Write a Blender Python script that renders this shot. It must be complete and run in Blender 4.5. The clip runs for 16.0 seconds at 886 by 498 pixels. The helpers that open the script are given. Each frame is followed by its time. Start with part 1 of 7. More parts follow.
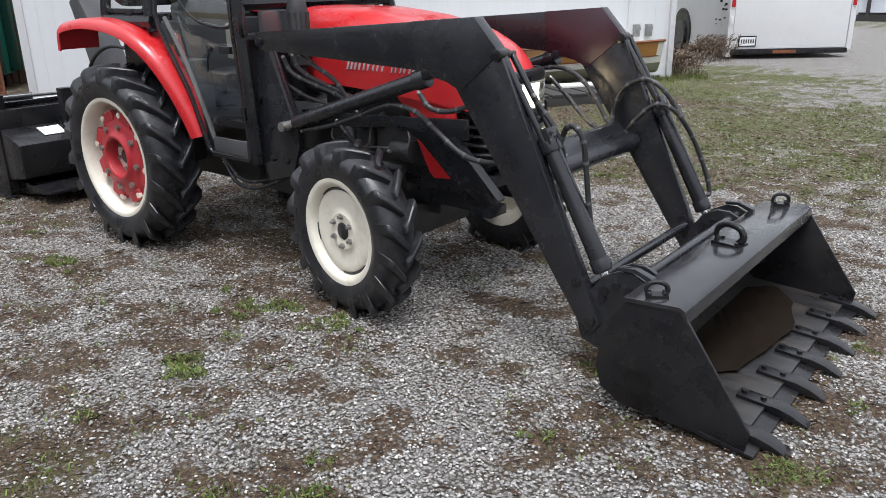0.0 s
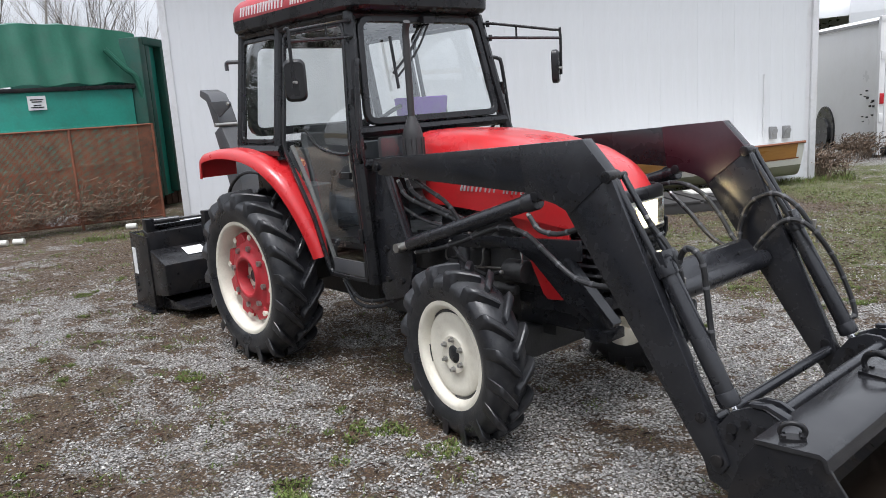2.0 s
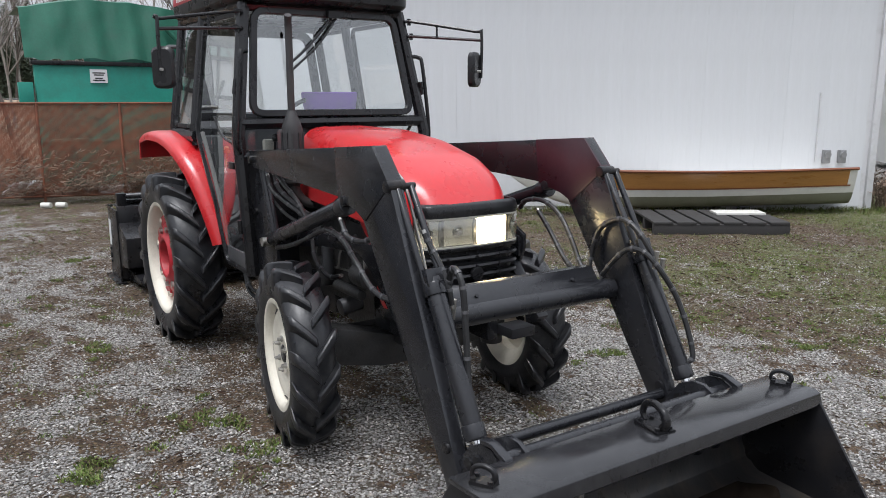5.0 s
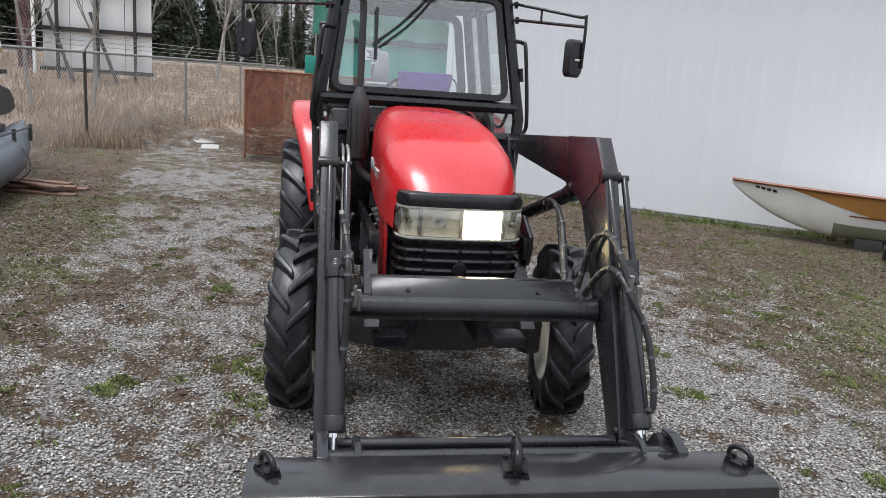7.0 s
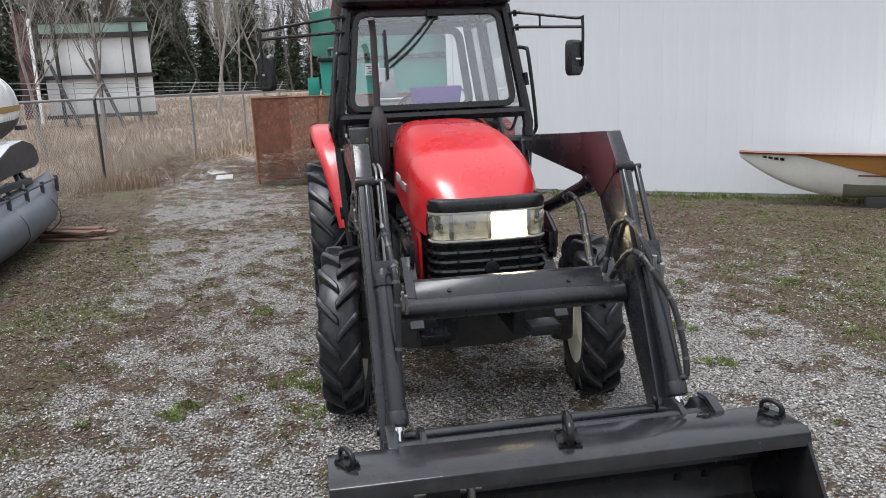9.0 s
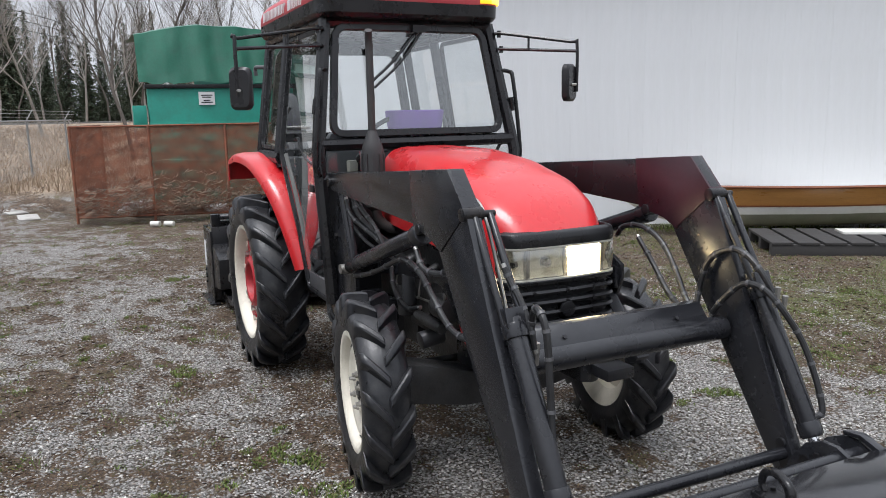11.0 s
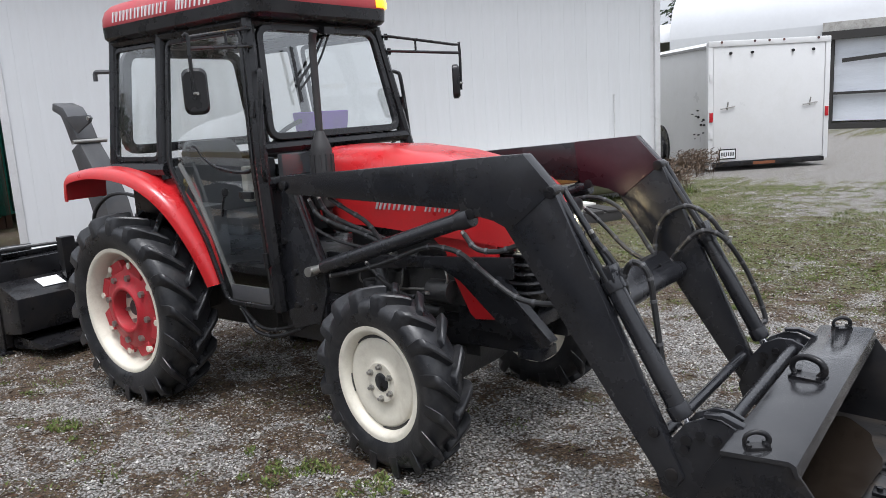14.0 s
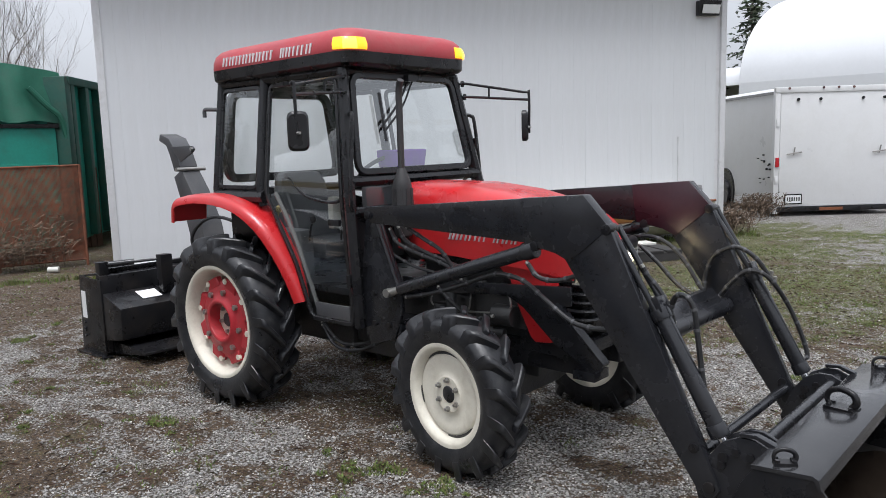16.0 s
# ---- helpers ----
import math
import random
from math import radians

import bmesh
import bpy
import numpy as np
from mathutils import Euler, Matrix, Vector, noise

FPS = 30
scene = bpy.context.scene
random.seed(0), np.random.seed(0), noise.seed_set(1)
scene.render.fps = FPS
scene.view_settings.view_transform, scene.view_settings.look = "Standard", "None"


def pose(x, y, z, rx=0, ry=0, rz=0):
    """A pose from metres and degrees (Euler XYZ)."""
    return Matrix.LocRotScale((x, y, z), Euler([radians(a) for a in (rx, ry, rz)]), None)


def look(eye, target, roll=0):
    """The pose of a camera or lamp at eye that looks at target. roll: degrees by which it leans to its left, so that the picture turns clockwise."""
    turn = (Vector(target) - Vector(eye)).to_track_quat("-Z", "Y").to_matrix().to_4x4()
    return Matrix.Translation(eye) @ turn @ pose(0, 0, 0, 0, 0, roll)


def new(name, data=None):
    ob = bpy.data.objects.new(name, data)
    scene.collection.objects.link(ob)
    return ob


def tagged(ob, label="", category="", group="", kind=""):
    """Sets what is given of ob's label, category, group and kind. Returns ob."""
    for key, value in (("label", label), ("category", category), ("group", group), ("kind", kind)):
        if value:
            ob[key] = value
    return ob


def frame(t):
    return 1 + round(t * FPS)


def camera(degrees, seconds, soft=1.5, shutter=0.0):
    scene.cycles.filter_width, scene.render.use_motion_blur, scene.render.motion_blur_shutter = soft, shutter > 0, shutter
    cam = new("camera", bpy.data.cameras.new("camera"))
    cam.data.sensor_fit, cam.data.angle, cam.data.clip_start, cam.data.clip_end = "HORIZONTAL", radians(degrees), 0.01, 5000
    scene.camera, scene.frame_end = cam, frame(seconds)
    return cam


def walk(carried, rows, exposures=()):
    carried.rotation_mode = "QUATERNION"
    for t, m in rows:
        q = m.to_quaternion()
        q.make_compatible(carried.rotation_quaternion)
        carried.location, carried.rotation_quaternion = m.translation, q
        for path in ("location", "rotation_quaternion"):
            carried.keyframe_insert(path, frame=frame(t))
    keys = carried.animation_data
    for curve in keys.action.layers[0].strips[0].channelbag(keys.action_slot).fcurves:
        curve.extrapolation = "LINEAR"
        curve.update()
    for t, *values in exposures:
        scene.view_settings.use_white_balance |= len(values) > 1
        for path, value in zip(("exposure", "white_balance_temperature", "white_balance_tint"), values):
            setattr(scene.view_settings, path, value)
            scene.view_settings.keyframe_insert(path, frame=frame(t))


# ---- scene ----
cam = camera(60.0, 16.0, soft=0.75)
PATH = [
    (0, (4.784, -3.259, 1.65), (3.596, -1.791, 0.99), -0.9),
    (0.5, (4.771, -3.266, 1.671), (3.591, -1.787, 1.022), -1.3),
    (1, (4.723, -3.27, 1.695), (3.424, -1.855, 1.137), -2.3),
    (1.5, (4.727, -3.227, 1.706), (3.302, -1.909, 1.223), -3.2),
    (2, (4.79, -3.097, 1.712), (3.309, -1.809, 1.325), -3.7),
    (2.5, (4.858, -2.926, 1.713), (3.396, -1.606, 1.366), -2.3),
    (3, (4.841, -2.725, 1.7), (3.368, -1.383, 1.525), -1.8),
    (3.5, (4.806, -2.504, 1.692), (3.225, -1.28, 1.663), -1.8),
    (4, (5.029, -2.353, 1.684), (3.43, -1.169, 1.485), -1.3),
    (4.2, (5.141, -2.317, 1.698), (3.553, -1.141, 1.392), -1.0),
    (6.3, (5.756, -1.023, 1.696), (3.921, -0.333, 1.299), 4.7),
    (6.5, (5.749, -0.861, 1.71), (3.876, -0.299, 1.294), 5.5),
    (7, (5.873, -0.579, 1.705), (3.951, -0.234, 1.269), 4.1),
    (7.5, (6.038, -0.462, 1.744), (4.098, -0.274, 1.294), 1.9),
    (8, (6.101, -0.451, 1.754), (4.154, -0.446, 1.299), 1.1),
    (8.5, (6.118, -0.512, 1.769), (4.169, -0.418, 1.328), 1.4),
    (9, (6.107, -0.704, 1.753), (4.177, -0.397, 1.327), -2.4),
    (9.5, (6.042, -0.934, 1.752), (4.121, -0.53, 1.365), -1.7),
    (9.7, (5.963, -1.021, 1.737), (4.063, -0.522, 1.36), -1.2),
    (11.8, (4.853, -2.184, 1.683), (3.236, -1.057, 1.344), -0.0),
    (12, (4.77, -2.279, 1.673), (3.234, -1.045, 1.333), 0.6),
    (12.5, (4.61, -2.581, 1.687), (3.248, -1.171, 1.295), -0.5),
    (13, (4.417, -2.734, 1.68), (3.068, -1.305, 1.308), -3.6),
    (13.5, (4.337, -2.936, 1.697), (2.974, -1.506, 1.384), -3.4),
    (14, (4.377, -3.228, 1.712), (3.19, -1.661, 1.347), -3.3),
    (14.5, (4.489, -3.374, 1.722), (3.36, -1.771, 1.329), -3.4),
    (15, (4.626, -3.426, 1.738), (3.374, -1.916, 1.349), -3.8),
    (15.5, (4.645, -3.522, 1.759), (3.352, -2.026, 1.455), -3.0),
    (16, (4.614, -3.594, 1.756), (3.299, -2.111, 1.484), -1.7),
]
walk(cam, [(t, look(eye, target, roll)) for t, eye, target, roll in PATH], [(0, 1.14, 6100, 11), (0.5, 1.24, 6100, 11), (1.5, 1.18, 6100, 11), (2.3, 1.05, 6100, 11), (2.9, 0.90, 6100, 11), (3.5, 0.74, 6100, 11), (4.2, 0.80, 6100, 11), (6.3, 1.0, 6100, 11), (9.7, 1.0, 6100, 11), (14.5, 1.0, 6100, 11), (16, 0.84, 6100, 11)])

# ---- world and sun: flat overcast daylight ----
world = bpy.data.worlds.new("sky")
scene.world = world
world.use_nodes = True
wn, wl_ = world.node_tree.nodes, world.node_tree.links
wn.clear()
w_out, w_bg = wn.new("ShaderNodeOutputWorld"), wn.new("ShaderNodeBackground")
w_sky, w_hsv = wn.new("ShaderNodeTexSky"), wn.new("ShaderNodeHueSaturation")
w_sky.sky_type, w_sky.sun_disc = "NISHITA", False
w_sky.sun_elevation, w_sky.sun_rotation, w_sky.dust_density = radians(70), radians(143), 4.0
w_hsv.inputs["Saturation"].default_value, w_hsv.inputs["Value"].default_value = 0.25, 0.1
w_coord, w_noise, w_ramp, w_mix = wn.new("ShaderNodeTexCoord"), wn.new("ShaderNodeTexNoise"), wn.new("ShaderNodeValToRGB"), wn.new("ShaderNodeMix")
w_noise.inputs["Scale"].default_value, w_noise.inputs["Detail"].default_value = 2.2, 5
w_ramp.color_ramp.elements[0].position, w_ramp.color_ramp.elements[0].color = 0.3, (0.62, 0.64, 0.67, 1)
w_ramp.color_ramp.elements[1].position, w_ramp.color_ramp.elements[1].color = 0.7, (0.90, 0.91, 0.93, 1)
w_mix.data_type = "RGBA"
w_mix.inputs["Factor"].default_value = 0.8
wl_.new(w_coord.outputs["Generated"], w_noise.inputs["Vector"])
wl_.new(w_noise.outputs["Fac"], w_ramp.inputs["Fac"])
wl_.new(w_sky.outputs["Color"], w_hsv.inputs["Color"])
wl_.new(w_hsv.outputs["Color"], w_mix.inputs["A"])
wl_.new(w_ramp.outputs["Color"], w_mix.inputs["B"])
w_sep, w_rng, w_scl = wn.new("ShaderNodeSeparateXYZ"), wn.new("ShaderNodeMapRange"), wn.new("ShaderNodeVectorMath")
w_scl.operation = "SCALE"
w_rng.inputs["To Min"].default_value, w_rng.inputs["To Max"].default_value = 0.62, 1.45
wl_.new(w_coord.outputs["Generated"], w_sep.inputs[0])
wl_.new(w_sep.outputs["Z"], w_rng.inputs["Value"])
wl_.new(w_mix.outputs["Result"], w_scl.inputs[0])
wl_.new(w_rng.outputs[0], w_scl.inputs["Scale"])
wl_.new(w_scl.outputs[0], w_bg.inputs["Color"])
wl_.new(w_bg.outputs["Background"], w_out.inputs["Surface"])
w_bg.inputs["Strength"].default_value = 0.78
sun = new("sun", bpy.data.lights.new("sun", "SUN"))
sun.data.energy, sun.data.angle, sun.data.color = 1.4, radians(25), (1.0, 0.97, 0.93)
sun.matrix_world = look((0, 0, 20), (-2.6, 3.4, 8))


# ---- materials ----
def nd(nt, kind, **kw):
    n = nt.nodes.new(kind)
    for k, v in kw.items():
        if k == "op":
            n.operation = v
        else:
            n.inputs[k.replace("_", " ")].default_value = v
    return n


def paint(name, col, rough=0.5, metal=0.0, var=0.12, scale=5.0, dirt=None, dirt_amt=0.4, dirt_scale=3.0,
          bump=0.1, bump_scale=60.0, coat=0.0, per=0.0, stretch=(1, 1, 1), spec=0.5):
    """Base colour with two scales of variation, dirt patches, relief and uneven gloss."""
    m = bpy.data.materials.new(name)
    m.use_nodes = True
    nt = m.node_tree
    p = nt.nodes["Principled BSDF"]
    L = nt.links.new
    tc = nd(nt, "ShaderNodeTexCoord")
    mp = nd(nt, "ShaderNodeMapping")
    mp.inputs["Scale"].default_value = stretch
    L(tc.outputs["Object"], mp.inputs["Vector"])
    n1 = nd(nt, "ShaderNodeTexNoise", Scale=scale, Detail=5.0, Roughness=0.6)
    n2 = nd(nt, "ShaderNodeTexNoise", Scale=scale * 14, Detail=3.0)
    L(mp.outputs[0], n1.inputs["Vector"]), L(mp.outputs[0], n2.inputs["Vector"])
    add = nd(nt, "ShaderNodeMath", op="MULTIPLY_ADD")
    L(n2.outputs["Fac"], add.inputs[0])
    add.inputs[1].default_value = 0.5
    L(n1.outputs["Fac"], add.inputs[2])
    rng = nd(nt, "ShaderNodeMapRange")
    rng.inputs["From Min"].default_value, rng.inputs["From Max"].default_value = 0.45, 1.05
    rng.inputs["To Min"].default_value, rng.inputs["To Max"].default_value = 1 - var, 1 + var
    L(add.outputs[0], rng.inputs["Value"])
    src = rng.outputs[0]
    if per:
        oi = nd(nt, "ShaderNodeObjectInfo")
        pr = nd(nt, "ShaderNodeMapRange")
        pr.inputs["To Min"].default_value, pr.inputs["To Max"].default_value = 1 - per, 1 + per
        L(oi.outputs["Random"], pr.inputs["Value"])
        mu = nd(nt, "ShaderNodeMath", op="MULTIPLY")
        L(src, mu.inputs[0]), L(pr.outputs[0], mu.inputs[1])
        src = mu.outputs[0]
    base = nd(nt, "ShaderNodeVectorMath")
    base.operation = "SCALE"
    base.inputs[0].default_value = col
    L(src, base.inputs["Scale"])
    colour = base.outputs[0]
    if dirt:
        n3 = nd(nt, "ShaderNodeTexNoise", Scale=dirt_scale, Detail=8.0, Roughness=0.68, Distortion=0.4)
        L(mp.outputs[0], n3.inputs["Vector"])
        r3 = nd(nt, "ShaderNodeMapRange")
        r3.inputs["From Min"].default_value, r3.inputs["From Max"].default_value = 0.48, 0.72
        r3.inputs["To Max"].default_value = dirt_amt
        L(n3.outputs["Fac"], r3.inputs["Value"])
        mx = nd(nt, "ShaderNodeMix")
        mx.data_type = "RGBA"
        L(r3.outputs[0], mx.inputs["Factor"])
        L(colour, mx.inputs["A"])
        mx.inputs["B"].default_value = (*dirt, 1)
        colour = mx.outputs["Result"]
    L(colour, p.inputs["Base Color"])
    rr = nd(nt, "ShaderNodeMapRange")
    rr.inputs["From Min"].default_value, rr.inputs["From Max"].default_value = 0.3, 0.75
    rr.inputs["To Min"].default_value, rr.inputs["To Max"].default_value = max(rough - 0.12, 0.02), min(rough + 0.14, 1)
    L(n1.outputs["Fac"], rr.inputs["Value"])
    L(rr.outputs[0], p.inputs["Roughness"])
    p.inputs["Metallic"].default_value = metal
    p.inputs["Coat Weight"].default_value = coat
    p.inputs["Specular IOR Level"].default_value = spec
    p.inputs["Coat Roughness"].default_value = 0.12
    if bump:
        n4 = nd(nt, "ShaderNodeTexNoise", Scale=bump_scale, Detail=4.0)
        L(mp.outputs[0], n4.inputs["Vector"])
        b = nd(nt, "ShaderNodeBump", Strength=bump, Distance=0.01)
        L(n4.outputs["Fac"], b.inputs["Height"])
        L(b.outputs[0], p.inputs["Normal"])
    return m


def glass(name, tint=(0.9, 0.93, 0.92), rough=0.02, clear=0.85, mirror=0.2):
    """Thin pane: mostly clear, with a mirror-like gloss that grows at a slant."""
    m = bpy.data.materials.new(name)
    m.use_nodes = True
    nt = m.node_tree
    nt.nodes.remove(nt.nodes["Principled BSDF"])
    out = nt.nodes["Material Output"]
    tr, gl, mx, fr = nd(nt, "ShaderNodeBsdfTransparent"), nd(nt, "ShaderNodeBsdfGlossy"), nd(nt, "ShaderNodeMixShader"), nd(nt, "ShaderNodeLayerWeight")
    pw, ma = nd(nt, "ShaderNodeMath", op="POWER"), nd(nt, "ShaderNodeMath", op="MULTIPLY_ADD")
    fr.inputs["Blend"].default_value = 0.5
    pw.inputs[1].default_value, ma.inputs[1].default_value, ma.inputs[2].default_value = 2.2, 0.72, mirror
    nt.links.new(fr.outputs["Facing"], pw.inputs[0])
    nt.links.new(pw.outputs[0], ma.inputs[0])
    tr.inputs["Color"].default_value = (*[c * clear for c in tint], 1)
    gl.inputs["Roughness"].default_value = rough
    gl.inputs["Color"].default_value = (0.95, 0.97, 0.97, 1)
    nt.links.new(ma.outputs[0], mx.inputs[0])
    nt.links.new(tr.outputs[0], mx.inputs[1])
    nt.links.new(gl.outputs[0], mx.inputs[2])
    nt.links.new(mx.outputs[0], out.inputs["Surface"])
    return m


def lamp_mat(name, col, strength):
    m = bpy.data.materials.new(name)
    m.use_nodes = True
    p = m.node_tree.nodes["Principled BSDF"]
    p.inputs["Base Color"].default_value = (*col, 1)
    p.inputs["Emission Color"].default_value = (*col, 1)
    p.inputs["Emission Strength"].default_value = strength
    p.inputs["Roughness"].default_value = 0.15
    return m


RED = paint("red_paint", (0.52, 0.018, 0.022), 0.32, var=0.10, scale=3, dirt=(0.34, 0.05, 0.04), dirt_amt=0.35, bump=0.03, bump_scale=90, coat=0.35)
RED_ROOF = paint("faded_red_roof", (0.40, 0.045, 0.055), 0.5, var=0.12, scale=4, dirt=(0.36, 0.13, 0.12), dirt_amt=0.5, bump=0.05)
RED_HUB = paint("red_wheel_paint", (0.42, 0.022, 0.032), 0.45, var=0.2, scale=9, dirt=(0.18, 0.05, 0.045), dirt_amt=0.5, dirt_scale=9)
BLACK = paint("black_loader_paint", (0.016, 0.0165, 0.0195), 0.25, var=0.35, scale=4, dirt=(0.034, 0.033, 0.032), dirt_amt=0.25, dirt_scale=4, bump=0.03, bump_scale=40, spec=0.5)
BLACK2 = paint("scuffed_black_steel", (0.010, 0.010, 0.0115), 0.30, var=0.35, scale=5, dirt=(0.042, 0.034, 0.028), dirt_amt=0.4, dirt_scale=6, bump=0.08, bump_scale=30, spec=0.35)
SCRAPED = paint("scraped_bucket_steel", (0.020, 0.0195, 0.020), 0.36, var=0.5, scale=7, dirt=(0.085, 0.066, 0.048), dirt_amt=0.6, dirt_scale=5, bump=0.15, bump_scale=26, stretch=(0.5, 1.6, 1))
SHINE = paint("wet_black_top", (0.018, 0.018, 0.020), 0.17, metal=0.0, var=0.3, scale=3, dirt=(0.05, 0.05, 0.05), dirt_amt=0.4, dirt_scale=5, bump=0.05, bump_scale=30)
MAROON = paint("dark_maroon_steel", (0.035, 0.012, 0.018), 0.34, var=0.3, scale=4, dirt=(0.05, 0.04, 0.045), dirt_amt=0.4, bump=0.05, bump_scale=40)
CABBLK = paint("black_cab_frame", (0.011, 0.011, 0.0125), 0.30, var=0.2, scale=6, dirt=(0.05, 0.05, 0.05), dirt_amt=0.15, bump=0.03, spec=0.42)
ENGINE = paint("oily_engine_iron", (0.036, 0.036, 0.037), 0.42, var=0.5, scale=10, dirt=(0.05, 0.045, 0.04), dirt_amt=0.6, dirt_scale=9, bump=0.3, bump_scale=50)
TYRE = paint("black_rubber", (0.015, 0.0155, 0.018), 0.34, var=0.3, scale=7, dirt=(0.085, 0.082, 0.078), dirt_amt=0.4, dirt_scale=14, bump=0.12, bump_scale=70)
HOSE = paint("hose_rubber", (0.013, 0.013, 0.014), 0.45, var=0.3, scale=30, bump=0.1)
RIMW = paint("cream_rim_paint", (0.70, 0.66, 0.56), 0.45, var=0.08, scale=6, dirt=(0.34, 0.28, 0.2), dirt_amt=0.35, dirt_scale=7, bump=0.05)
GREYP = paint("dark_grey_paint", (0.06, 0.061, 0.066), 0.4, var=0.2, scale=6, dirt=(0.1, 0.09, 0.08), dirt_amt=0.4)
CHROME = paint("chrome_rod", (0.75, 0.75, 0.76), 0.15, metal=1.0, var=0.05, bump=0.0)
STEEL = paint("dull_steel", (0.38, 0.37, 0.35), 0.42, metal=0.9, var=0.2, scale=20)
SEAT = paint("grey_black_vinyl", (0.075, 0.078, 0.084), 0.5, var=0.2, scale=8)
STRIP = paint("grey_seal_strip", (0.12, 0.12, 0.115), 0.5, var=0.2, scale=8)
CREAM = paint("cream_cab_lining", (0.34, 0.33, 0.29), 0.6, var=0.08)
PURPLE = paint("purple_cloth", (0.115, 0.022, 0.33), 0.8, var=0.25, scale=12, bump=0.3, bump_scale=150)
SILVER = paint("silver_badge", (0.62, 0.62, 0.62), 0.3, metal=0.3, var=0.1)
WHITE = paint("white_decal", (0.8, 0.8, 0.8), 0.5, var=0.04)
GLASS = glass("cab_glass", clear=1.0, tint=(0.95, 0.97, 0.965), mirror=0.07)
SCREEN = glass("windscreen_glass", clear=1.0, tint=(0.95, 0.97, 0.965), mirror=0.2)
LENS = glass("lamp_lens", (0.95, 0.94, 0.9), 0.05, 0.95)
REFLECT = paint("lamp_reflector", (0.92, 0.87, 0.72), 0.3, metal=0.0, var=0.1, scale=25, bump=0.4, bump_scale=90)
AMBERDIM = paint("yellowed_reflector", (0.62, 0.50, 0.22), 0.25, metal=0.6, var=0.2, scale=20)
LIT = lamp_mat("lit_headlight", (1.0, 0.80, 0.48), 20.0)
AMBER = lamp_mat("amber_lens", (1.0, 0.50, 0.02), 0.55)
AMBERHOT = lamp_mat("amber_lit", (1.0, 0.62, 0.05), 1.5)


# ---- mesh helpers ----
def world_of(o):
    return world_of(o.parent) @ o.matrix_parent_inverse @ o.matrix_basis if o.parent else o.matrix_basis.copy()


def under(ob, parent):
    ob.parent = parent
    ob.matrix_parent_inverse = world_of(parent).inverted()
    return ob


def thing(name, at, label, category, group="", kind=""):
    e = new(name)
    e.empty_display_size = 0.3
    e.matrix_basis = at if isinstance(at, Matrix) else Matrix.Translation(at)
    return tagged(e, label, category, group, kind)


def finish(bm, bev=0.0, seg=2, sharp=38):
    bmesh.ops.remove_doubles(bm, verts=bm.verts, dist=1e-5)
    bmesh.ops.recalc_face_normals(bm, faces=bm.faces)
    if bev:
        es = [e for e in bm.edges if len(e.link_faces) == 2 and e.calc_face_angle(0) > radians(sharp)]
        bmesh.ops.bevel(bm, geom=es, offset=bev, segments=seg, profile=0.6, affect="EDGES", clamp_overlap=True)
    return bm


def mesh_of(name, bm, mat, smooth=True, angle=38):
    me = bpy.data.meshes.new(name)
    bm.to_mesh(me)
    bm.free()
    if smooth:
        me.shade_smooth()
        me.set_sharp_from_angle(angle=radians(angle))
    for x in (mat if isinstance(mat, (list, tuple)) else [mat]):
        me.materials.append(x)
    return me


def part(name, bm, mat, parent=None, label="", bev=0.0, seg=2, smooth=True):
    finish(bm, bev, seg)
    ob = new(name, mesh_of(name, bm, mat, smooth))
    if parent:
        under(ob, parent)
    return tagged(ob, label)


def solo(name, bm, mat, label, category, bev=0.0, group="", kind="", smooth=True):
    return tagged(part(name, bm, mat, None, label, bev, smooth=smooth), "", category, group, kind)


def B():
    return bmesh.new()


def box(bm, lo, hi, m=None):
    vs = [bm.verts.new((x, y, z)) for x in (lo[0], hi[0]) for y in (lo[1], hi[1]) for z in (lo[2], hi[2])]
    for f in ((0, 1, 3, 2), (4, 6, 7, 5), (0, 4, 5, 1), (2, 3, 7, 6), (0, 2, 6, 4), (1, 5, 7, 3)):
        bm.faces.new([vs[i] for i in f])
    if m is not None:
        for v in vs:
            v.co = m @ v.co
    return bm


def prism(bm, pts, a, b, axis="y"):
    """A flat outline, pushed out along an axis from a to b."""
    def co(p, d):
        return {"y": (p[0], d, p[1]), "x": (d, p[0], p[1]), "z": (p[0], p[1], d)}[axis]
    r0, r1 = [bm.verts.new(co(p, a)) for p in pts], [bm.verts.new(co(p, b)) for p in pts]
    bm.faces.new(r0), bm.faces.new(r1)
    n = len(pts)
    for i in range(n):
        bm.faces.new((r0[i], r0[(i + 1) % n], r1[(i + 1) % n], r1[i]))
    return bm


def loft(bm, rings, caps=True, closed=True):
    vs = [[bm.verts.new(p) for p in r] for r in rings]
    n = len(rings[0])
    for a, b in zip(vs, vs[1:]):
        for i in range(n if closed else n - 1):
            j = (i + 1) % n
            bm.faces.new((a[i], a[j], b[j], b[i]))
    if caps and closed:
        bm.faces.new(vs[0]), bm.faces.new(vs[-1])
    return bm


def frame_of(d):
    d = Vector(d).normalized()
    u = d.cross(Vector((0, 0, 1)) if abs(d.z) < 0.95 else Vector((1, 0, 0))).normalized()
    return u, d.cross(u)


def ring(c, u, v, r, n, r2=None):
    return [Vector(c) + u * (r * math.cos(2 * math.pi * i / n)) + v * ((r2 or r) * math.sin(2 * math.pi * i / n)) for i in range(n)]


def rod(bm, p, q, r, n=14, r2=None):
    u, v = frame_of(Vector(q) - Vector(p))
    return loft(bm, [ring(p, u, v, r, n), ring(q, u, v, r if r2 is None else r2, n)])


